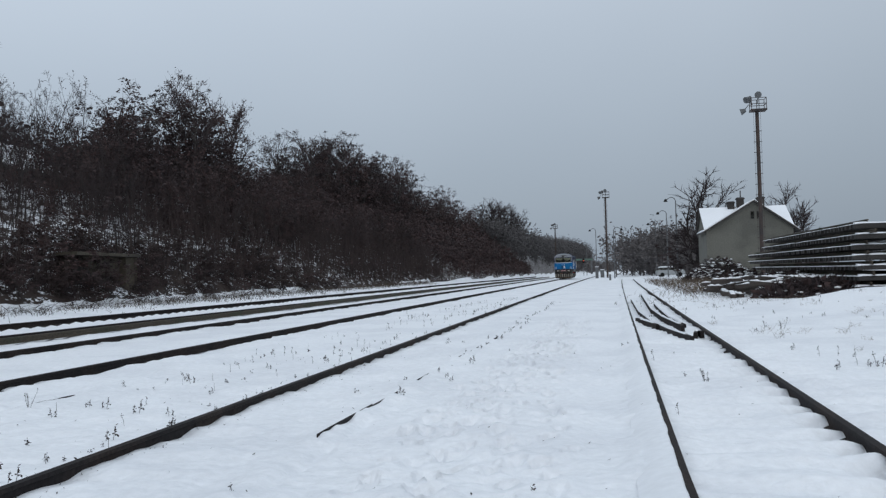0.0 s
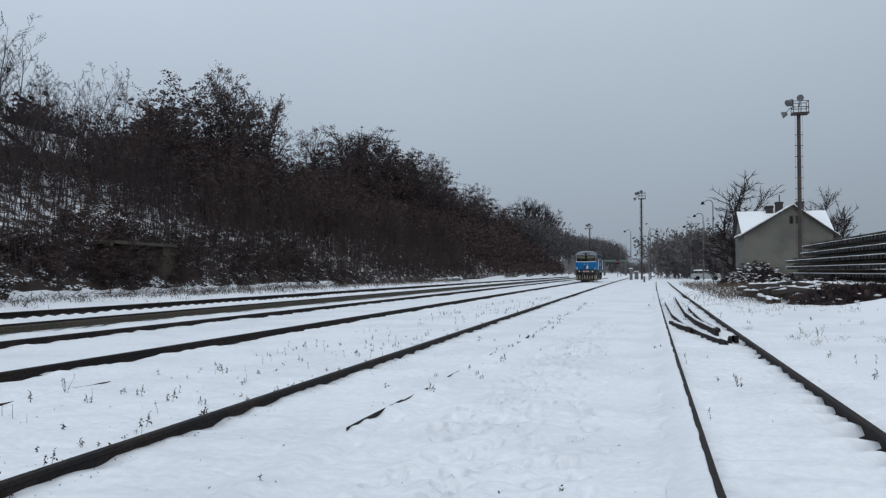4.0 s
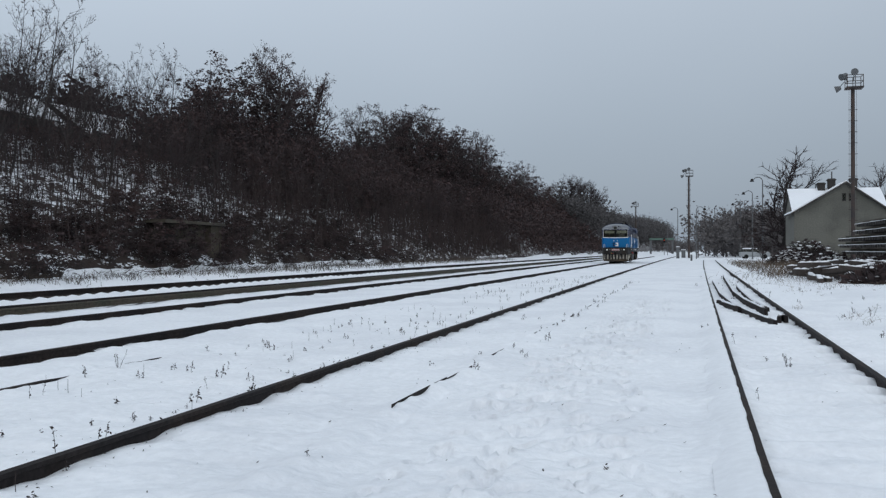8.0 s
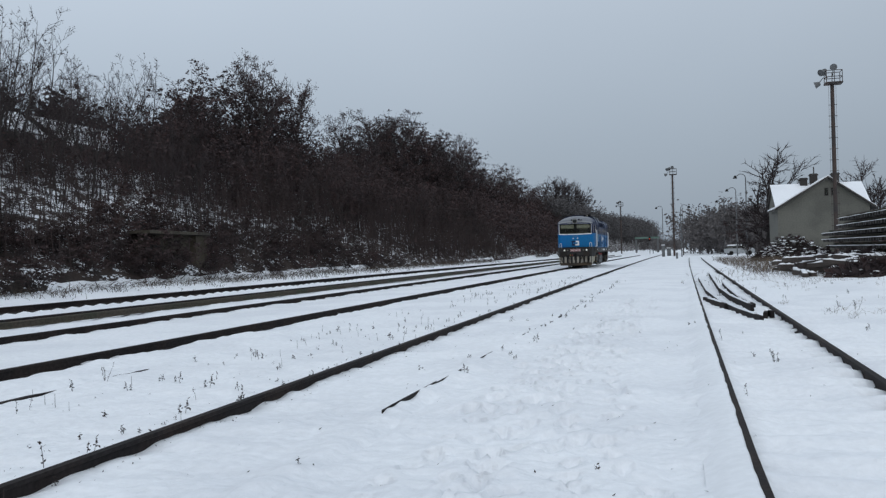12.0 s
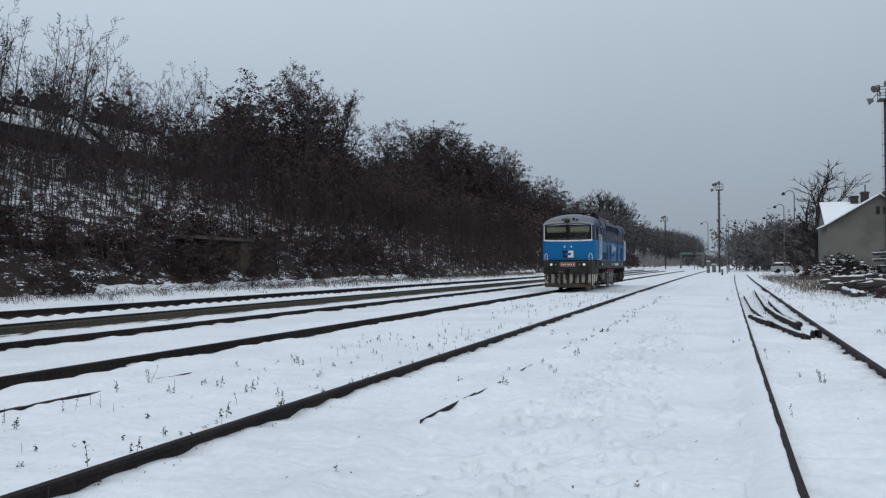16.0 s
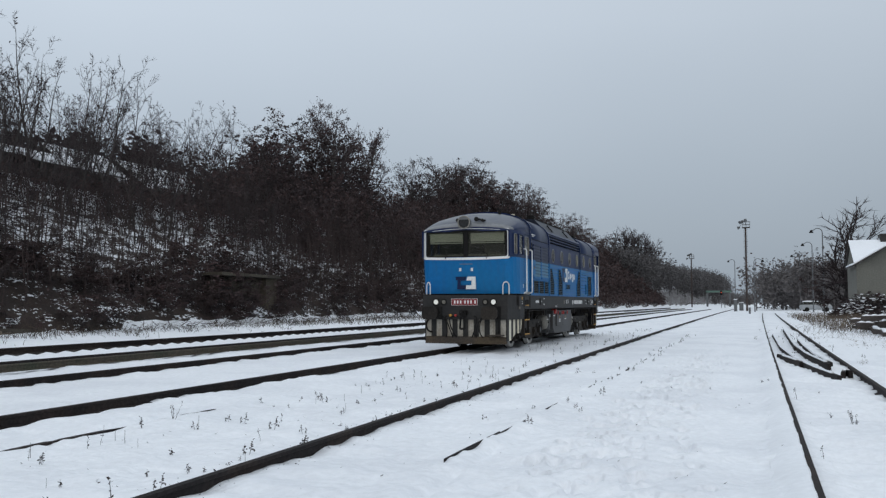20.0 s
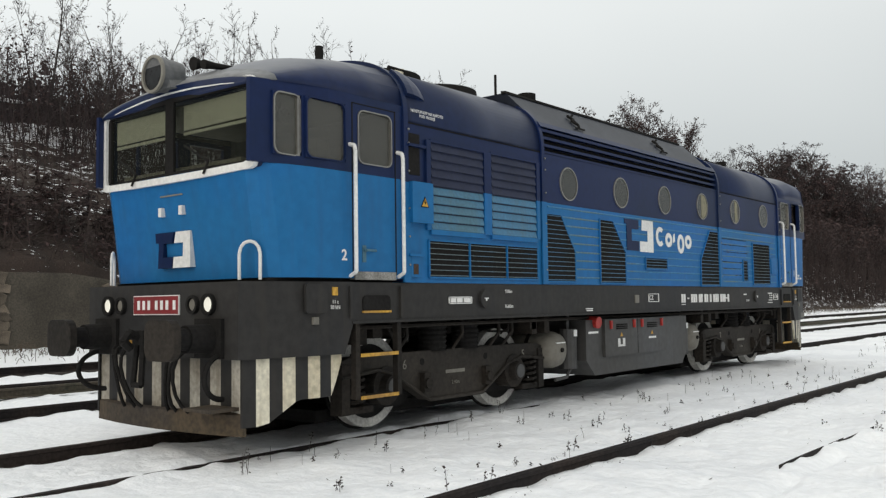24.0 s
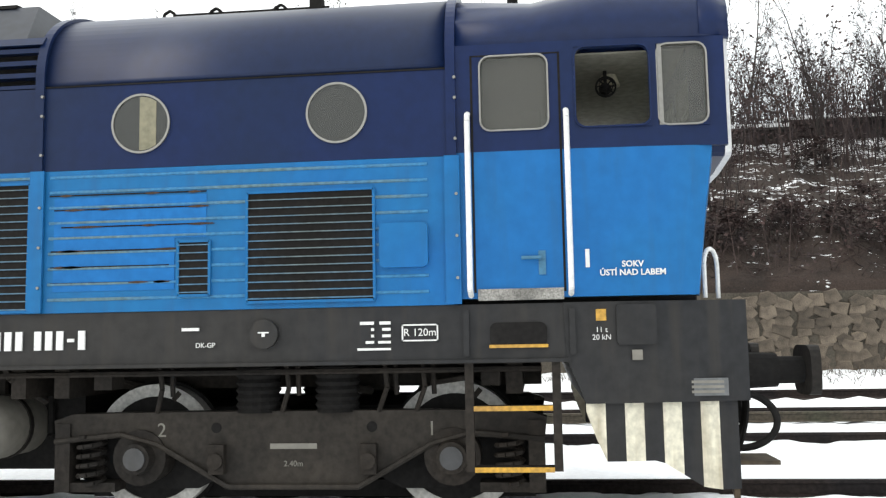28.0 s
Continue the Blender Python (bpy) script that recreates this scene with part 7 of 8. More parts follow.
def mast(x, y, h, label):
    ob = thing("floodlight_mast", label, "light mast", (x, y, float(ground_height(x, y)) - 0.1), group="floodlight masts")
    bm = bmesh.new()
    rod(bm, (0, 0, 0), (0, 0, h), 0.18, 0.15, 14)
    part("pole", bm, STEEL, ob)
    bm = bmesh.new()
    for k in range(int((h - 2) / 0.9)):
        z = 2.0 + k * 0.9
        rod(bm, (-0.34, 0, z), (0.34, 0, z), 0.025, n=5)
    for s in (-0.28, 0.28):
        rod(bm, (s, 0, 1.8), (s, 0, h), 0.01, n=5)
    part("climbing_ladder", bm, STEEL, ob)
    bm = bmesh.new()
    quad_box(bm, -0.55, 0.75, -0.6, 0.6, h, h + 0.12)
    part("platform", bm, STEEL, ob)
    bm = bmesh.new()
    for px in (-0.5, 0.1, 0.7):
        for py in (-0.55, 0.55):
            rod(bm, (px, py, h), (px, py, h + 1.05), 0.03, n=5)
    for z in (0.55, 1.05):
        for py in (-0.55, 0.55):
            rod(bm, (-0.5, py, h + z), (0.7, py, h + z), 0.03, n=5)
        for px in (-0.5, 0.7):
            rod(bm, (px, -0.55, h + z), (px, 0.55, h + z), 0.03, n=5)
    part("railing", bm, STEEL, ob)
    for dx, dy, dz, ax, ay in ((-0.75, -0.3, 1.0, -0.6, -0.5), (0.0, -0.65, 1.3, 0.0, -1), (-0.5, 0.5, 1.2, -0.3, 1), (-1.05, 0.2, 0.1, -1, 0.2)):
        bm = bmesh.new()
        p = Vector((dx, dy, h + dz))
        d = Vector((ax, ay, -0.35)).normalized()
        rod(bm, p - d * 0.2, p + d * 0.25, 0.14, 0.29, 14)
        rod(bm, p, (dx * 0.6, dy * 0.6, h + 0.6), 0.035, n=5)
        part("floodlight", bm, LAMP_GREY, ob)
    return ob


def ray_spot(azimuth, distance):
    return -distance * math.sin(radians(azimuth)), distance * math.cos(radians(azimuth))


mast(*ray_spot(-9.42, 79.0), 14.5, "rusty tubular floodlight mast with rungs and a railed platform")
mast(*ray_spot(-0.05, 158.0), 14.2, "distant tubular floodlight mast")
mast(*ray_spot(3.2, 250.0), 13.3, "distant tubular floodlight mast")


def lamp_post(x, y, h, side=1):
    ob = thing("street_lamp", "grey lamp post with a curved arm", "street lamp", (x, y, float(ground_height(x, y)) - 0.1), group="yard lamps")
    bm = bmesh.new()
    rod(bm, (0, 0, 0), (0, 0, h - 0.6), 0.09, 0.06, 8)
    pipe(bm, [(0, 0, h - 0.6)] + [(side * (-0.55 + 0.55 * math.cos(a)), 0, h - 0.6 + 0.55 * math.sin(a)) for a in np.linspace(0.3, 2.6, 7)] + [(side * -1.25, 0, h - 0.25)], 0.05)
    part("post", bm, LAMP_GREY, ob)
    bm = bmesh.new()
    rod(bm, (side * -1.25, 0, h - 0.25), (side * -1.25, 0, h - 0.6), 0.1, 0.28, 12)
    part("shade", bm, BLACK, ob)


lamp_post(*ray_spot(-4.4, 117), 10.6)
lamp_post(*ray_spot(-3.81, 137), 10.2)
lamp_post(*ray_spot(-3.1, 165), 10.0)
lamp_post(*ray_spot(-0.5, 143), 8.3, -1)
lamp_post(*ray_spot(0.62, 190), 10.4)
lamp_post(*ray_spot(1.25, 250), 9.5)


def house():
    ob = thing("house", "old grey-green rendered station house with snow on its roof", "house")
    x0, x1, y0, xm = 10.3, 18.9, 95.0, 15.1
    bm = bmesh.new()
    prism(bm, [(x0, -0.3), (x1, -0.3), (x1, 5.2), (xm, 7.9), (x0, 5.0)], "y", y0, y0 + 4)
    part("gable_wall", bm, PLASTER, ob, "grey-green rendered gable")
    bm = bmesh.new()
    prism(bm, [(96.0, -0.3), (103.6, -0.3), (103.6, 5.4), (99.8, 7.45), (96.0, 5.4)], "x", 10.36, 18.8)
    part("main_wall", bm, PLASTER, ob)
    for s, xa, za in ((-1, x0 - 0.35, 5.0), (1, x1 + 0.6, 4.9)):
        bm = bmesh.new()
        prism(bm, [(xa, za), (xm, 8.1), (xm, 7.92), (xa, za - 0.18)], "y", y0 - 0.5, y0 + 6)
        roof = part("gable_roof", bm, DARKWALL, ob)
        bm = bmesh.new()
        prism(bm, [(xa, za + 0.005), (xm, 8.105), (xm, 8.2), (xa, za + 0.1)], "y", y0 - 0.3, y0 + 6)
        part("roof_snow", bm, SNOW_CAP, roof)
    bm = bmesh.new()
    prism(bm, [(95.2, 5.1), (99.8, 7.65), (104.4, 5.1), (104.4, 4.95), (99.8, 7.5), (95.2, 4.95)], "x", 10.15, 19.1)
    roof = part("main_roof", bm, DARKWALL, ob)
    bm = bmesh.new()
    prism(bm, [(95.2, 5.11), (99.8, 7.66), (99.8, 7.78), (95.2, 5.23)], "x", 10.13, 19.12)
    part("roof_snow", bm, SNOW_CAP, roof)
    for x in (14.75, 15.35):
        bm = bmesh.new()
        quad_box(bm, x, x + 0.38, y0 - 0.03, y0 + 0.02, 6.15, 6.95)
        win = part("attic_window", bm, DARKWALL, ob)
        bm = bmesh.new()
        quad_box(bm, x + 0.05, x + 0.33, y0 - 0.036, y0 - 0.031, 6.2, 6.9)
        part("pane", bm, GLASS, win)
    bm = bmesh.new()
    quad_box(bm, 10.32, 10.55, y0 - 0.06, y0, -0.3, 5.2)
    part("corner_strip", bm, PLASTER, ob)
    for x, h in ((13.1, 8.35), (14.1, 8.75), (16.2, 8.75)):
        bm = bmesh.new()
        quad_box(bm, x, x + 0.7, 99.3, 100.1, 7.0, h)
        quad_box(bm, x - 0.08, x + 0.78, 99.22, 100.18, h - 0.2, h - 0.08)
        chim = part("chimney", bm, DARKWALL, ob)
    bm = bmesh.new()
    rod(bm, (14.5, 99.7, 8.5), (14.5, 99.7, 9.5), 0.06)
    part("flue", bm, DARKWALL, ob)


house()
plant(BARE[0], "old gnarled leafless tree behind the house", pose(10.9, 112, 0, 0, 0, 40) @ Matrix.Diagonal((1.1, 1.1, 1.0, 1)))
plant(BARE[1], "leafless tree standing behind the house", pose(22.3, 112, 0, 0, 0, 150) @ Matrix.Diagonal((0.8, 0.8, 0.85, 1)))
for k, (bx, by, bs) in enumerate(((17.5, 92.5, 0.9), (19.0, 90.0, 1.0), (16.2, 93.2, 0.7), (9.2, 108, 1.2), (10.0, 88, 0.6))):
    plant(BUSHY[k % 2], "brown leafless bush beside the house", pose(bx, by, 0, 0, 0, 70 * k) @ Matrix.Diagonal((bs, bs, bs * 0.8, 1)), "bush", "bush", "bushes round the house")


def track_panels():
    """Old track panels with concrete sleepers, stacked seven high."""
    bm = bmesh.new()
    prism(bm, [(-1.3, 0), (1.3, 0), (1.3, 0.16), (0.9, 0.2), (0.55, 0.2), (0.3, 0.16), (-0.3, 0.16), (-0.55, 0.2), (-0.9, 0.2), (-1.3, 0.16)], "y", -0.13, 0.13)
    sleeper = finish(bm, "sleeper", PANEL_CONC)
    rng = random.Random(6)
    for k in range(7):
        z = 0.2 + k * 0.42
        y0 = 37.8 + rng.uniform(-0.35, 0.35)
        y1 = (59.0, 59.2, 64.0, 65.0, 64.9, 59.7, 59.2)[k]
        x = 11.12 + rng.uniform(-0.12, 0.12)
        turn = rng.uniform(-0.15, 0.15)
        panel = thing("track_panel", "old track panel of concrete sleepers and rusty rails, edged with snow", "track panel", (x, y0, z), turn, "stacked track panels")
        n = int((y1 - y0) / 0.62)
        for i in range(n):
            s = new("sleeper", sleeper)
            s.parent = panel
            s.matrix_basis = pose(rng.uniform(-0.03, 0.03), 0.2 + i * 0.62, 0)
        for rx in (-0.76, 0.76):
            bm = bmesh.new()
            extra = rng.uniform(-0.8, 0.5) if k > 4 else -0.1
            prism(bm, [(rx - 0.035, 0.36), (rx + 0.035, 0.36), (rx + 0.035, 0.32), (rx + 0.01, 0.31), (rx + 0.01, 0.24), (rx + 0.07, 0.205), (rx - 0.07, 0.205), (rx - 0.01, 0.24), (rx - 0.01, 0.31), (rx - 0.035, 0.32)], "y", extra, y1 - y0)
            part("rail", bm, RAIL_RUST, panel)
        bm = bmesh.new()
        pts = np.arange(0.05, y1 - y0, 0.31)
        loft(bm, [[(-1.31, y, 0.165), (-1.15, y, 0.18), (-1.15, y, 0.2 + 0.012 * math.sin(y * 10.1)), (-1.29, y, 0.18 + 0.016 * math.sin(y * 10.1 + k) + 0.01 * math.sin(y * 1.7 + k * 2))] for y in pts])
        part("snow_edge", bm, SNOW_CAP, panel)
        bm = bmesh.new()
        loft(bm, [[(xx, 0.04, 0.19), (xx, 0.34, 0.19), (xx, 0.32, 0.25 + 0.02 * math.sin(xx * 5 + k)), (xx, 0.05, 0.235)] for xx in np.linspace(-1.28, 1.28, 14)])
        part("end_snow", bm, SNOW_CAP, panel)
    for y in (38.6, 44, 50, 56):
        bm = bmesh.new()
        quad_box(bm, 9.7, 12.5, y - 0.15, y + 0.15, -0.1, 0.2)
        tagged(part("support_beam", bm, SLEEPER), "dark timber below the stacked track panels", "timber", "timbers below the panels")


track_panels()


def old_rails():
    rng = random.Random(2)
    lines = [
        [(1.56, 17.4), (1.3, 19.6), (1.08, 22.5), (0.95, 28.0), (1.03, 39.5)],
        [(1.12, 21.0), (0.92, 22.5), (0.74, 23.9)],
        [(1.62, 20.2), (1.42, 24.0), (1.36, 28.5), (1.5, 36.0), (1.7, 46.0)],
        [(1.74, 21.2), (1.62, 24.5), (1.66, 30.0), (1.73, 34.0)],
        [(1.86, 18.5), (1.78, 18.9), (1.68, 18.1)],
    ]
    for k, line in enumerate(lines):
        ob = thing("scrap_rail", "loose rusty rail lying bent in the snow", "scrap rail", group="loose rails in the siding")
        bm = bmesh.new()
        pts = []
        for (xa, ya), (xb, yb) in zip(line, line[1:]):
            n = max(2, int(abs(yb - ya) / 0.5))
            pts += [(xa + (xb - xa) * i / n, ya + (yb - ya) * i / n) for i in range(n)]
        pts.append(line[-1])
        prof = [(-0.04, 0.0), (0.04, 0.0), (0.036, 0.11), (0.03, 0.14), (-0.03, 0.14), (-0.036, 0.11)]
        zz = -0.115 + 0.018 * (k % 3)
        loft(bm, [[(x + u, y, zz + v) for u, v in prof] for x, y in pts])
        part("rail", bm, RAIL, ob)
        bm = bmesh.new()
        loft(bm, [[(x - 0.035, y, zz + 0.141), (x + 0.04, y, zz + 0.141), (x + 0.02, y, zz + 0.165 + 0.012 * math.sin(y * 4)), (x - 0.02, y, zz + 0.17)] for x, y in pts[1:-1] or pts])
        part("snow_cap", bm, SNOW_CAP, ob)


old_rails()


def timber_pile():
    """Old timbers and sleepers thrown down in a long rough heap, capped with snow."""
    rng = random.Random(12)
    for k in range(46):
        ob = thing("log", "snow-capped old timber lying in a rough pile", "timber", group="timber pile")
        layer = k % 4
        x, y = rng.uniform(5.4, 9.6), rng.uniform(39.5, 47.5)
        ln, r = rng.uniform(1.1, 2.6), rng.uniform(0.085, 0.14)
        turn = rng.gauss(90, 22) if layer == 0 else rng.gauss(0, 24)
        ob.matrix_basis = pose(x, y, layer * 0.21 + 0.06, 0, rng.uniform(-7, 7), turn)
        bm = bmesh.new()
        quad_box(bm, -ln / 2, ln / 2, -r, r, -r * 0.8, r * 0.8)
        part("timber", bm, SLEEPER, ob, bevel=0.015)
        bm = bmesh.new()
        lumps = [max(0.0, math.sin(v * 3.1 + k) * 0.5 + 0.6) for v in range(9)]
        lumps[0] = lumps[-1] = 0.1
        loft(bm, [[(v, -r * 0.95, r * 0.7), (v, r * 0.95, r * 0.7), (v, r * 0.6, r * 0.85 + f * 0.075), (v, -r * 0.6, r * 0.85 + f * 0.08)]
                  for v, f in zip(np.linspace(-ln / 2 + 0.03, ln / 2 - 0.06, 9), lumps)])
        part("snow_cap", bm, SNOW_CAP, ob, smooth=True)


def brush_pile(x, y, w, h, seed, label):
    """A heap of cut branches with snow caught on it."""
    r = random.Random(seed)
    wd = Wood(seed)
    snow = bmesh.new()
    for k in range(900):
        a, q = r.uniform(0, math.tau), r.random() ** 0.5
        px, py = x + w * q * math.cos(a), y + w * 0.5 * q * math.sin(a)
        pz = h * (1 - q * q) * r.uniform(0.2, 1.0)
        d = Vector((r.gauss(0, 1), r.gauss(0, 1), r.gauss(0.25, 0.5))).normalized()
        p = Vector((px, py, pz))
        wd.tube(wd.twig, [p - d * 0.5, p + d * 0.5], [0.03, 0.012], 3)
        if k % 3 == 0:
            wd.leaf(p, 0.5)
        if r.random() < (0.05 if seed == 34 else 0.17):
            c = Vector((px, py - 0.05, h * (1 - q * q) * r.uniform(0.7, 1.05)))
            m = Matrix.Translation(c) @ Matrix.Rotation(r.uniform(0, 3), 4, "Z") @ Matrix.Diagonal((r.uniform(0.08, 0.3), r.uniform(0.06, 0.18), r.uniform(0.025, 0.06), 1))
            bmesh.ops.create_icosphere(snow, subdivisions=1, radius=1.0, matrix=m)
    ob = thing("brush_pile", label, "brush pile")
    me = mesh_from("brushwood", wd.twig[0], wd.twig[1], TWIG)
    me.materials.append(LEAF)
    me.polygons.foreach_set("material_index", wd.twig[2])
    b = new("brushwood", me)
    b.parent = ob
    tagged(b, kind="stuff")
    tagged(part("snow_clumps", snow, SNOW_CAP, ob, smooth=True), kind="stuff")


timber_pile()
brush_pile(10.6, 88, 3.3, 2.2, 31, "heap of cut branches sprinkled with snow")
brush_pile(8.6, 84, 1.6, 1.3, 32, "small snowy heap of branches and rubble")
brush_pile(8.3, 57, 1.6, 1.1, 33, "low heap of brushwood beside the track panels")
brush_pile(8.6, 39.2, 2.3, 0.7, 34, "dark brushwood in front of the track panels")
brush_pile(9.4, 49.0, 2.2, 1.0, 35, "tangled dark brushwood behind the timber pile")


def parked_car():
    ob = thing("car", "pale estate car with snow on its roof and bonnet", "car", (9.6, 140, 0.0), 8)
    bm = bmesh.new()
    prism(bm, [(-2.1, 0.3), (2.1, 0.3), (2.12, 0.75), (1.95, 0.95), (1.0, 1.0), (-1.9, 1.02), (-2.1, 0.85)], "y", -0.85, 0.85)
    part("body", bm, CAR_PAINT, ob, bevel=0.08)
    bm = bmesh.new()
    loft(bm, [[(-2.0, -0.78, 0.98), (1.1, -0.78, 0.98), (1.1, 0.78, 0.98), (-2.0, 0.78, 0.98)], [(-1.85, -0.72, 1.25), (0.72, -0.72, 1.25), (0.72, 0.72, 1.25), (-1.85, 0.72, 1.25)],
              [(-1.6, -0.63, 1.46), (0.3, -0.63, 1.46), (0.3, 0.63, 1.46), (-1.6, 0.63, 1.46)]])
    part("windows", bm, GLASS, ob)
    bm = bmesh.new()
    loft(bm, [[(-1.75, -0.68, 1.43), (0.42, -0.68, 1.43), (0.42, 0.68, 1.43), (-1.75, 0.68, 1.43)], [(-1.6, -0.6, 1.55), (0.25, -0.6, 1.55), (0.25, 0.6, 1.55), (-1.6, 0.6, 1.55)],
              [(-1.2, -0.35, 1.6), (-0.1, -0.35, 1.6), (-0.1, 0.35, 1.6), (-1.2, 0.35, 1.6)]])
    part("roof_snow", bm, SNOW_CAP, ob, smooth=True)
    bm = bmesh.new()
    loft(bm, [[(0.95, -0.78, 0.98), (2.05, -0.74, 0.9), (2.05, 0.74, 0.9), (0.95, 0.78, 0.98)], [(1.05, -0.65, 1.09), (1.9, -0.6, 1.0), (1.9, 0.6, 1.0), (1.05, 0.65, 1.09)]])
    part("bonnet_snow", bm, SNOW_CAP, ob, smooth=True)
    for x in (-1.35, 1.35):
        for y in (-0.8, 0.8):
            bm = bmesh.new()
            rod(bm, (x, y - 0.1, 0.32), (x, y + 0.1, 0.32), 0.32, n=16)
            part("wheel", bm, BLACK, ob)


parked_car()


def far_gantry():
    x, y = ray_spot(1.9, 300)
    ob = thing("footbridge", "green steel footbridge far down the line", "footbridge", (x + 1.2, y, 0))
    bm = bmesh.new()
    quad_box(bm, -3.6, 4.2, -0.8, 0.8, 4.6, 5.2)
    part("deck", bm, GREEN, ob)
    for px in (-3.2, 3.8):
        bm = bmesh.new()
        quad_box(bm, px - 0.3, px + 0.3, -0.4, 0.4, 0, 4.4)
        part("pier", bm, LAMP_GREY, ob)
    x, y = ray_spot(1.45, 232)
    sig = thing("railway_signal", "small railway signal showing a red light", "signal", (x, y, 0))
    bm = bmesh.new()
    rod(bm, (0, 0, 0), (0, 0, 3.3), 0.07)
    part("post", bm, LAMP_GREY, sig)
    bm = bmesh.new()
    quad_box(bm, -0.25, 0.25, -0.1, 0.1, 3.2, 4.3)
    part("signal_head", bm, BLACK, sig)
    bm = bmesh.new()
    rod(bm, (0, -0.1, 3.8), (0, -0.16, 3.8), 0.11, n=12)
    part("red_lamp", bm, SIGNAL_RED, sig)
    for az, dist, w, h in ((0.62, 150, 0.5, 1.9), (0.28, 165, 0.7, 1.4), (-0.2, 120, 0.25, 0.8)):
        x, y = ray_spot(az, dist)
        cab = thing("relay_cabinet", "grey trackside relay cabinet with snow on top", "cabinet", (x, y, -0.1), group="trackside cabinets")
        bm = bmesh.new()
        quad_box(bm, -w / 2, w / 2, -0.25, 0.25, 0, h)
        part("body", bm, LAMP_GREY, cab)
        bm = bmesh.new()
        quad_box(bm, -w / 2 - 0.04, w / 2 + 0.04, -0.3, 0.3, h, h + 0.1)
        part("snow_cap", bm, SNOW_CAP, cab)


far_gantry()


# ---- weeds standing in the snow ----
def weed_mesh(seed, h, stems, heads):
    w = Wood(seed)
    r = w.rng
    for _ in range(stems):
        p = Vector((r.gauss(0, 0.05), r.gauss(0, 0.05), -0.05))
        d = Vector((r.gauss(0, 0.1), r.gauss(0, 0.1), 1)).normalized()
        ln = h * r.uniform(0.4, 1.15)
        pts = w.path(p, d, ln, 4, 0.07, 0.03)
        w.tube(w.twig, pts, [0.005, 0.0045, 0.004, 0.0035, 0.003], 3)
        for _ in range(heads):
            q = pts[1].lerp(pts[3], r.random()) if r.random() < 0.5 else pts[3].lerp(pts[4], r.random())
            w.tube(w.twig, [q, q + w.side(d, 0.4) * ln * 0.12], [0.002, 0.0018], 3)
            for _ in range(3):
                w.leaf(q + Vector((r.gauss(0, 0.012), r.gauss(0, 0.012), r.gauss(0, 0.035))), 0.04 * r.uniform(0.5, 1.3))
    me = mesh_from("stalks", w.twig[0], w.twig[1], STEM)
    me.materials.append(STEM)
    return me


WEEDS = [weed_mesh(s, h, n, k) for s, h, n, k in ((1, 0.16, 1, 6), (2, 0.22, 2, 5), (3, 0.34, 1, 3), (4, 0.1, 3, 4), (5, 0.5, 4, 3), (6, 0.38, 6, 4), (7, 0.3, 1, 0), (8, 0.12, 1, 7))]


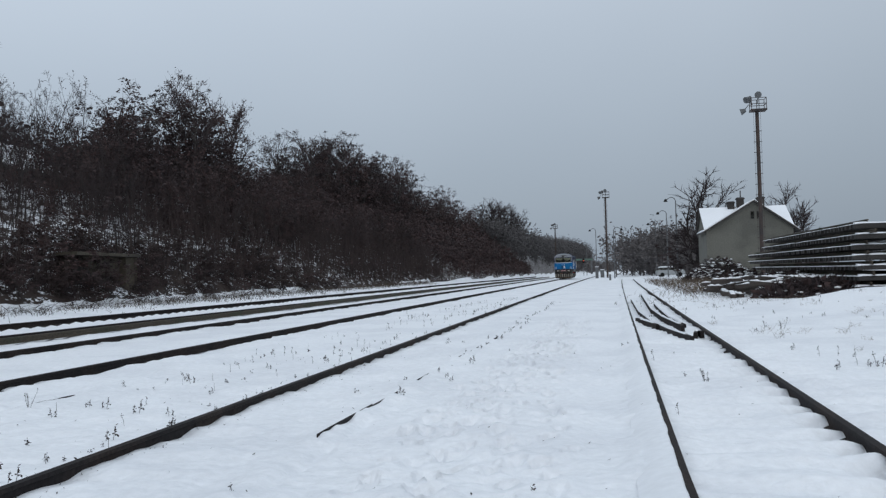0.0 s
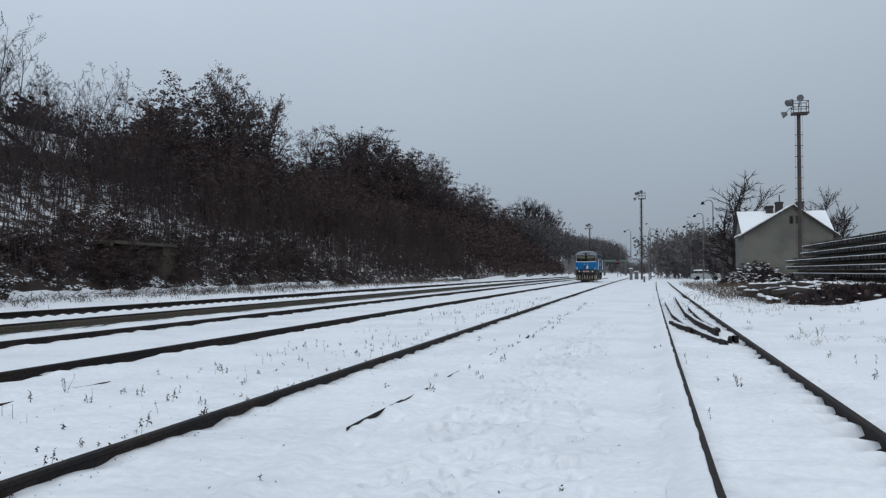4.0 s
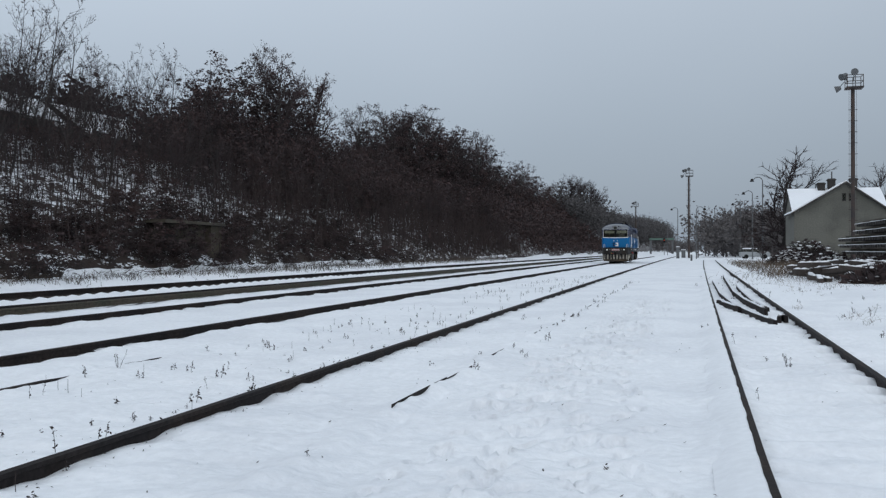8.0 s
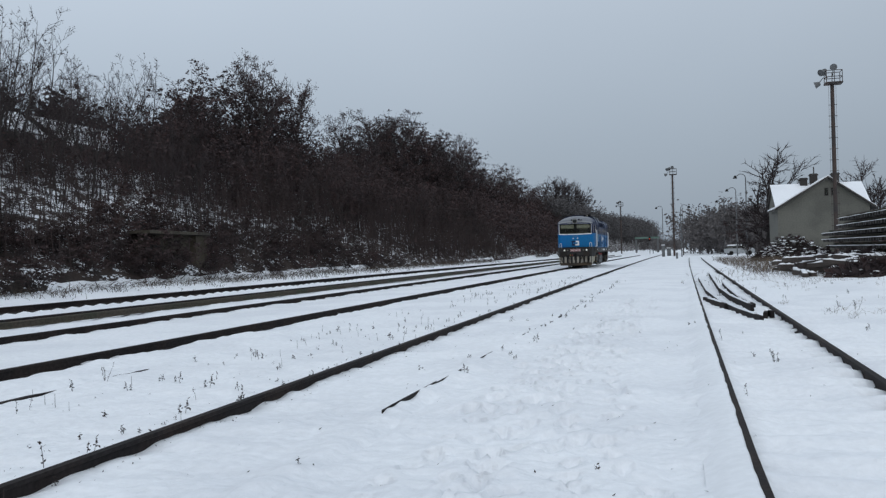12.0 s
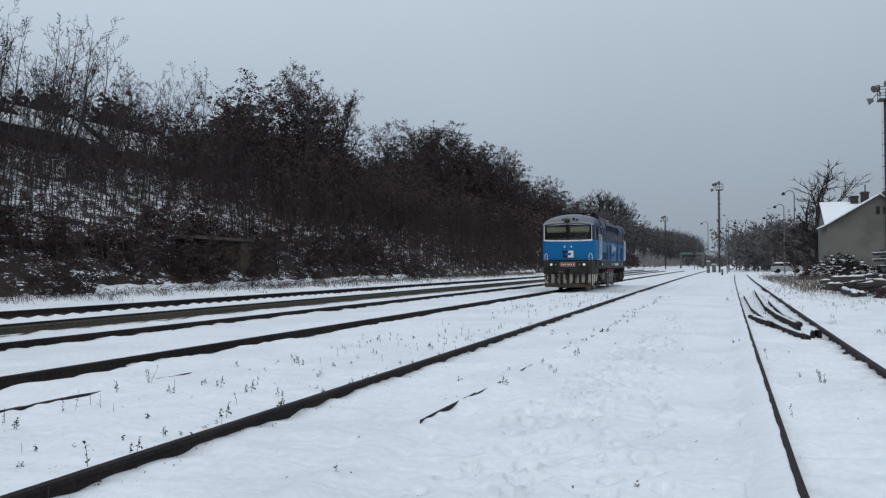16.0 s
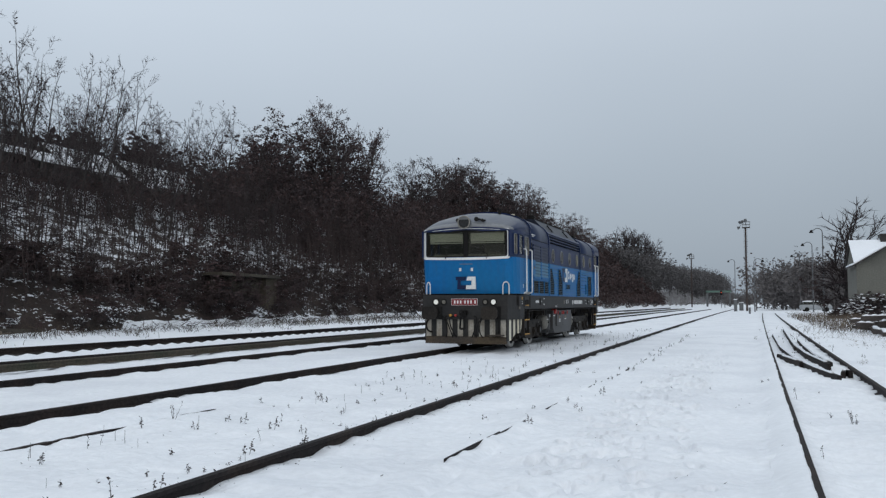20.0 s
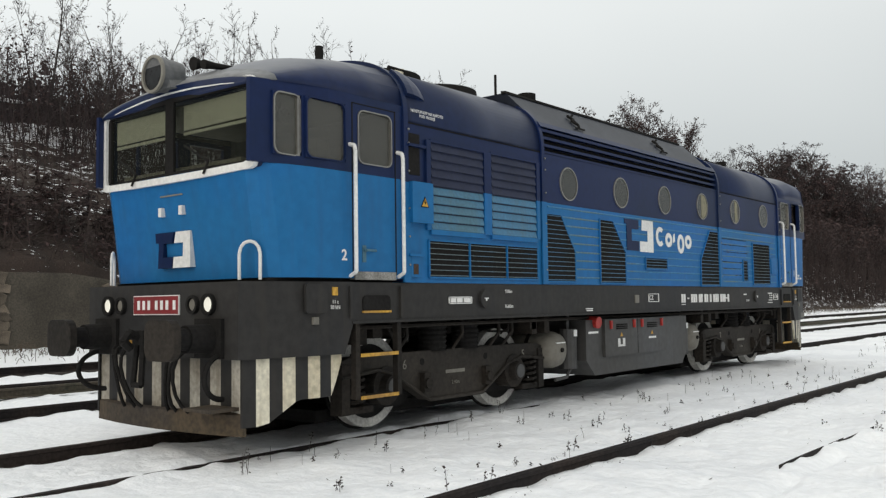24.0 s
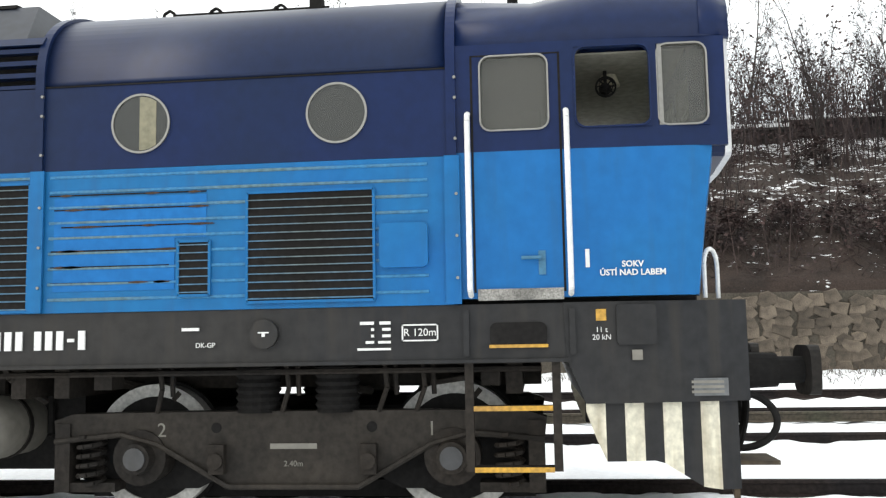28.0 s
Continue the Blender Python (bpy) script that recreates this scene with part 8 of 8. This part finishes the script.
def weeds():
    rng = random.Random(44)
    spots = [(-4.28, 5.66, 1), (-4.25, 5.26, 2), (-4.46, 6.6, 0), (-4.43, 7.06, 0), (-6.6, 9.14, 4), (-6.25, 7.41, 2), (-6.03, 9.35, 1), (-4.58, 8.74, 1),
             (-4.3, 8.02, 1), (-4.25, 7.3, 0), (1.17, 11.33, 5), (0.64, 8.95, 2), (0.67, 13.99, 2), (-2.42, 12.32, 1), (-2.19, 13.67, 1), (3.52, 21.21, 5),
             (3.7, 20.36, 4), (-6.28, 4.91, 4), (-5.93, 5.65, 1), (-6.07, 6.4, 1), (-4.69, 6.1, 0), (-4.59, 6.57, 1), (-4.59, 7.4, 1), (-4.8, 8.16, 2),
             (-4.98, 10.44, 1), (-6.1, 13.87, 1), (-5.12, 5.68, 0), (3.4, 13.2, 2), (3.55, 12.9, 1), (3.65, 13.1, 2), (3.45, 12.8, 1), (3.8, 13.4, 2), (3.2, 14.6, 2)]
    for _ in range(45):
        spots.append((rng.gauss(-5.0, 0.55), rng.uniform(2.0, 22), rng.choice((0, 7, 7, 1, 3, 6))))
    for _ in range(55):
        spots.append((rng.gauss(-4.75, 0.3), rng.uniform(12, 48), rng.choice((1, 2, 2))))
    for _ in range(32):
        spots.append((rng.gauss(-2.35, 0.12), rng.uniform(9, 40), rng.choice((0, 1))))
    for _ in range(60):
        spots.append((rng.uniform(2.7, 9), rng.uniform(12, 40), rng.choice((0, 1, 1, 2))))
    for _ in range(20):
        spots.append((rng.uniform(-6.5, 1.8), rng.uniform(4, 20), rng.choice((0, 3))))
    for _ in range(25):
        spots.append((rng.uniform(0.2, 2.4), rng.uniform(22, 50), rng.choice((1, 2, 5))))
    for _ in range(120):
        spots.append((rng.gauss(-6.15, 0.3), rng.uniform(5, 42), rng.choice((0, 1, 2, 6, 6, 7))))
    for _ in range(40):
        spots.append((rng.gauss(-4.1, 0.16), rng.uniform(3.5, 16), rng.choice((7, 0, 3, 6))))
    verts, faces = [], []
    for x, y, k in spots:
        x += bend(y)
        q = rng.uniform(0.35, 0.75)
        m = pose(x, y, float(ground_height(x, y)), 0, 0, rng.uniform(0, 360)) @ Matrix.Scale(q, 4)
        base = len(verts)
        verts.extend(m @ v.co for v in WEEDS[k].vertices)
        faces.extend([base + i for i in p.vertices] for p in WEEDS[k].polygons)
    # crumbs of dead leaf and bark lying on the snow, thickest beside the near rail
    crumbs = [(rng.gauss(-4.15, 0.14), rng.uniform(2.5, 14), 0.7) for _ in range(260)] + [(rng.gauss(-3.8, 0.1), rng.uniform(2.5, 14), 0.7) for _ in range(90)]
    crumbs += [(rng.uniform(-6.4, 2.4), rng.uniform(2.6, 16), 1.0) for _ in range(170)]
    for x, y, big in crumbs:
        x += bend(y)
        z = float(ground_height(x, y)) + 0.006
        a, size = rng.uniform(0, 6.28), big * rng.uniform(0.006, 0.02)
        u, v = Vector((math.cos(a), math.sin(a), 0.25)), Vector((-math.sin(a), math.cos(a), 0.15))
        base = len(verts)
        p = Vector((x, y, z))
        verts.extend((p - u * size, p + v * size * 0.4, p + u * size + Vector((0, 0, 0.005)), p - v * size * 0.4))
        faces.append((base, base + 1, base + 2, base + 3))
    me = mesh_from("dry_weeds", verts, faces, STEM)
    tagged(new("dry_weeds", me), "dry weed stalks standing out of the snow", "weeds", kind="stuff")


def grass():
    """Dry grass round the timber and along the foot of the bank."""
    w = Wood(9)
    r = w.rng
    spots = [(r.uniform(3.8, 10.5), r.uniform(46, 95), r.uniform(0.25, 0.7)) for _ in range(2600)]
    spots += [(r.gauss(6.8, 1.6), r.gauss(50, 3.5), r.uniform(0.2, 0.45)) for _ in range(1000)]
    spots += [(r.gauss(6.6, 1.8), r.gauss(41, 3.0), r.uniform(0.06, 0.22)) for _ in range(900)]
    for _ in range(110):
        cx, cy, big = r.uniform(2.4, 9.5), r.uniform(9, 42), r.uniform(0.5, 1.2)
        spots += [(r.gauss(cx, 0.07 * big), r.gauss(cy, 0.1 * big), r.uniform(0.06, 0.2) * big) for _ in range(int(9 * big))]
    for _ in range(900):
        cx, cy, big = r.gauss(-20.1, 0.75), r.uniform(-18, 95), r.uniform(0.5, 1.3)
        spots += [(r.gauss(cx, 0.25) + bend(cy), r.gauss(cy, 0.4 * big), r.uniform(0.1, 0.3) * big) for _ in range(int(10 * big))]
    zs = ground_height(np.array([s[0] for s in spots]), np.array([s[1] for s in spots]))
    for (x, y, h), z in zip(spots, zs):
        p = Vector((x, y, z - 0.03))
        d = Vector((r.gauss(0, 0.35), r.gauss(0, 0.35), 1)) * h
        thin = 0.4 if x > 2 and y < 43 else 1.0
        w.tube(w.twig, [p, p + d * 0.6, p + d + Vector((d.x, d.y, -0.1 * h))], [0.009 * thin, 0.006 * thin, 0.003 * thin], 3)
    me = mesh_from("dry_grass", w.twig[0], w.twig[1], STRAW)
    me.materials.append(DEAD_GRASS)
    me.polygons.foreach_set("material_index", [int(me.vertices[p.vertices[0]].co.x < -12 or (me.vertices[p.vertices[0]].co.y > 43 and p.vertices[0] // 9 % 2)) for p in me.polygons])
    tagged(new("dry_grass", me), "thin dry grass poking through the snow", "grass", kind="stuff")


weeds()
grass()


# ---- what moves ----
def place(t):
    """Where the engine's middle stands at t seconds, by a smooth curve through STOPS."""
    for k in range(len(STOPS) - 1):
        (ta, a), (tb, b) = STOPS[k], STOPS[k + 1]
        if t <= tb + 1e-6:
            break
    def slope(i):
        lo, hi = STOPS[max(0, i - 1)], STOPS[min(len(STOPS) - 1, i + 1)]
        return (hi[1] - lo[1]) / (hi[0] - lo[0])
    h = tb - ta
    u = (t - ta) / h
    return ((2 * u ** 3 - 3 * u ** 2 + 1) * a + (u ** 3 - 2 * u ** 2 + u) * h * slope(k)
            + (3 * u ** 2 - 2 * u ** 3) * b + (u ** 3 - u ** 2) * h * slope(k + 1))


def motions():
    rows = []
    for k in range(57):
        t = k * 0.5
        y = place(t)
        rows.append((t, pose(LOCO_X + bend(y), y, 0.0)))
    walk(loco, rows)
    for axle, y in WHEELSETS:
        # the wheels roll without slipping towards the camera
        walk(axle, [(k * 0.1, pose(0, y, 0.5, math.degrees((place(0) - place(k * 0.1)) / 0.5), 0, 0)) for k in range(281)])


motions()
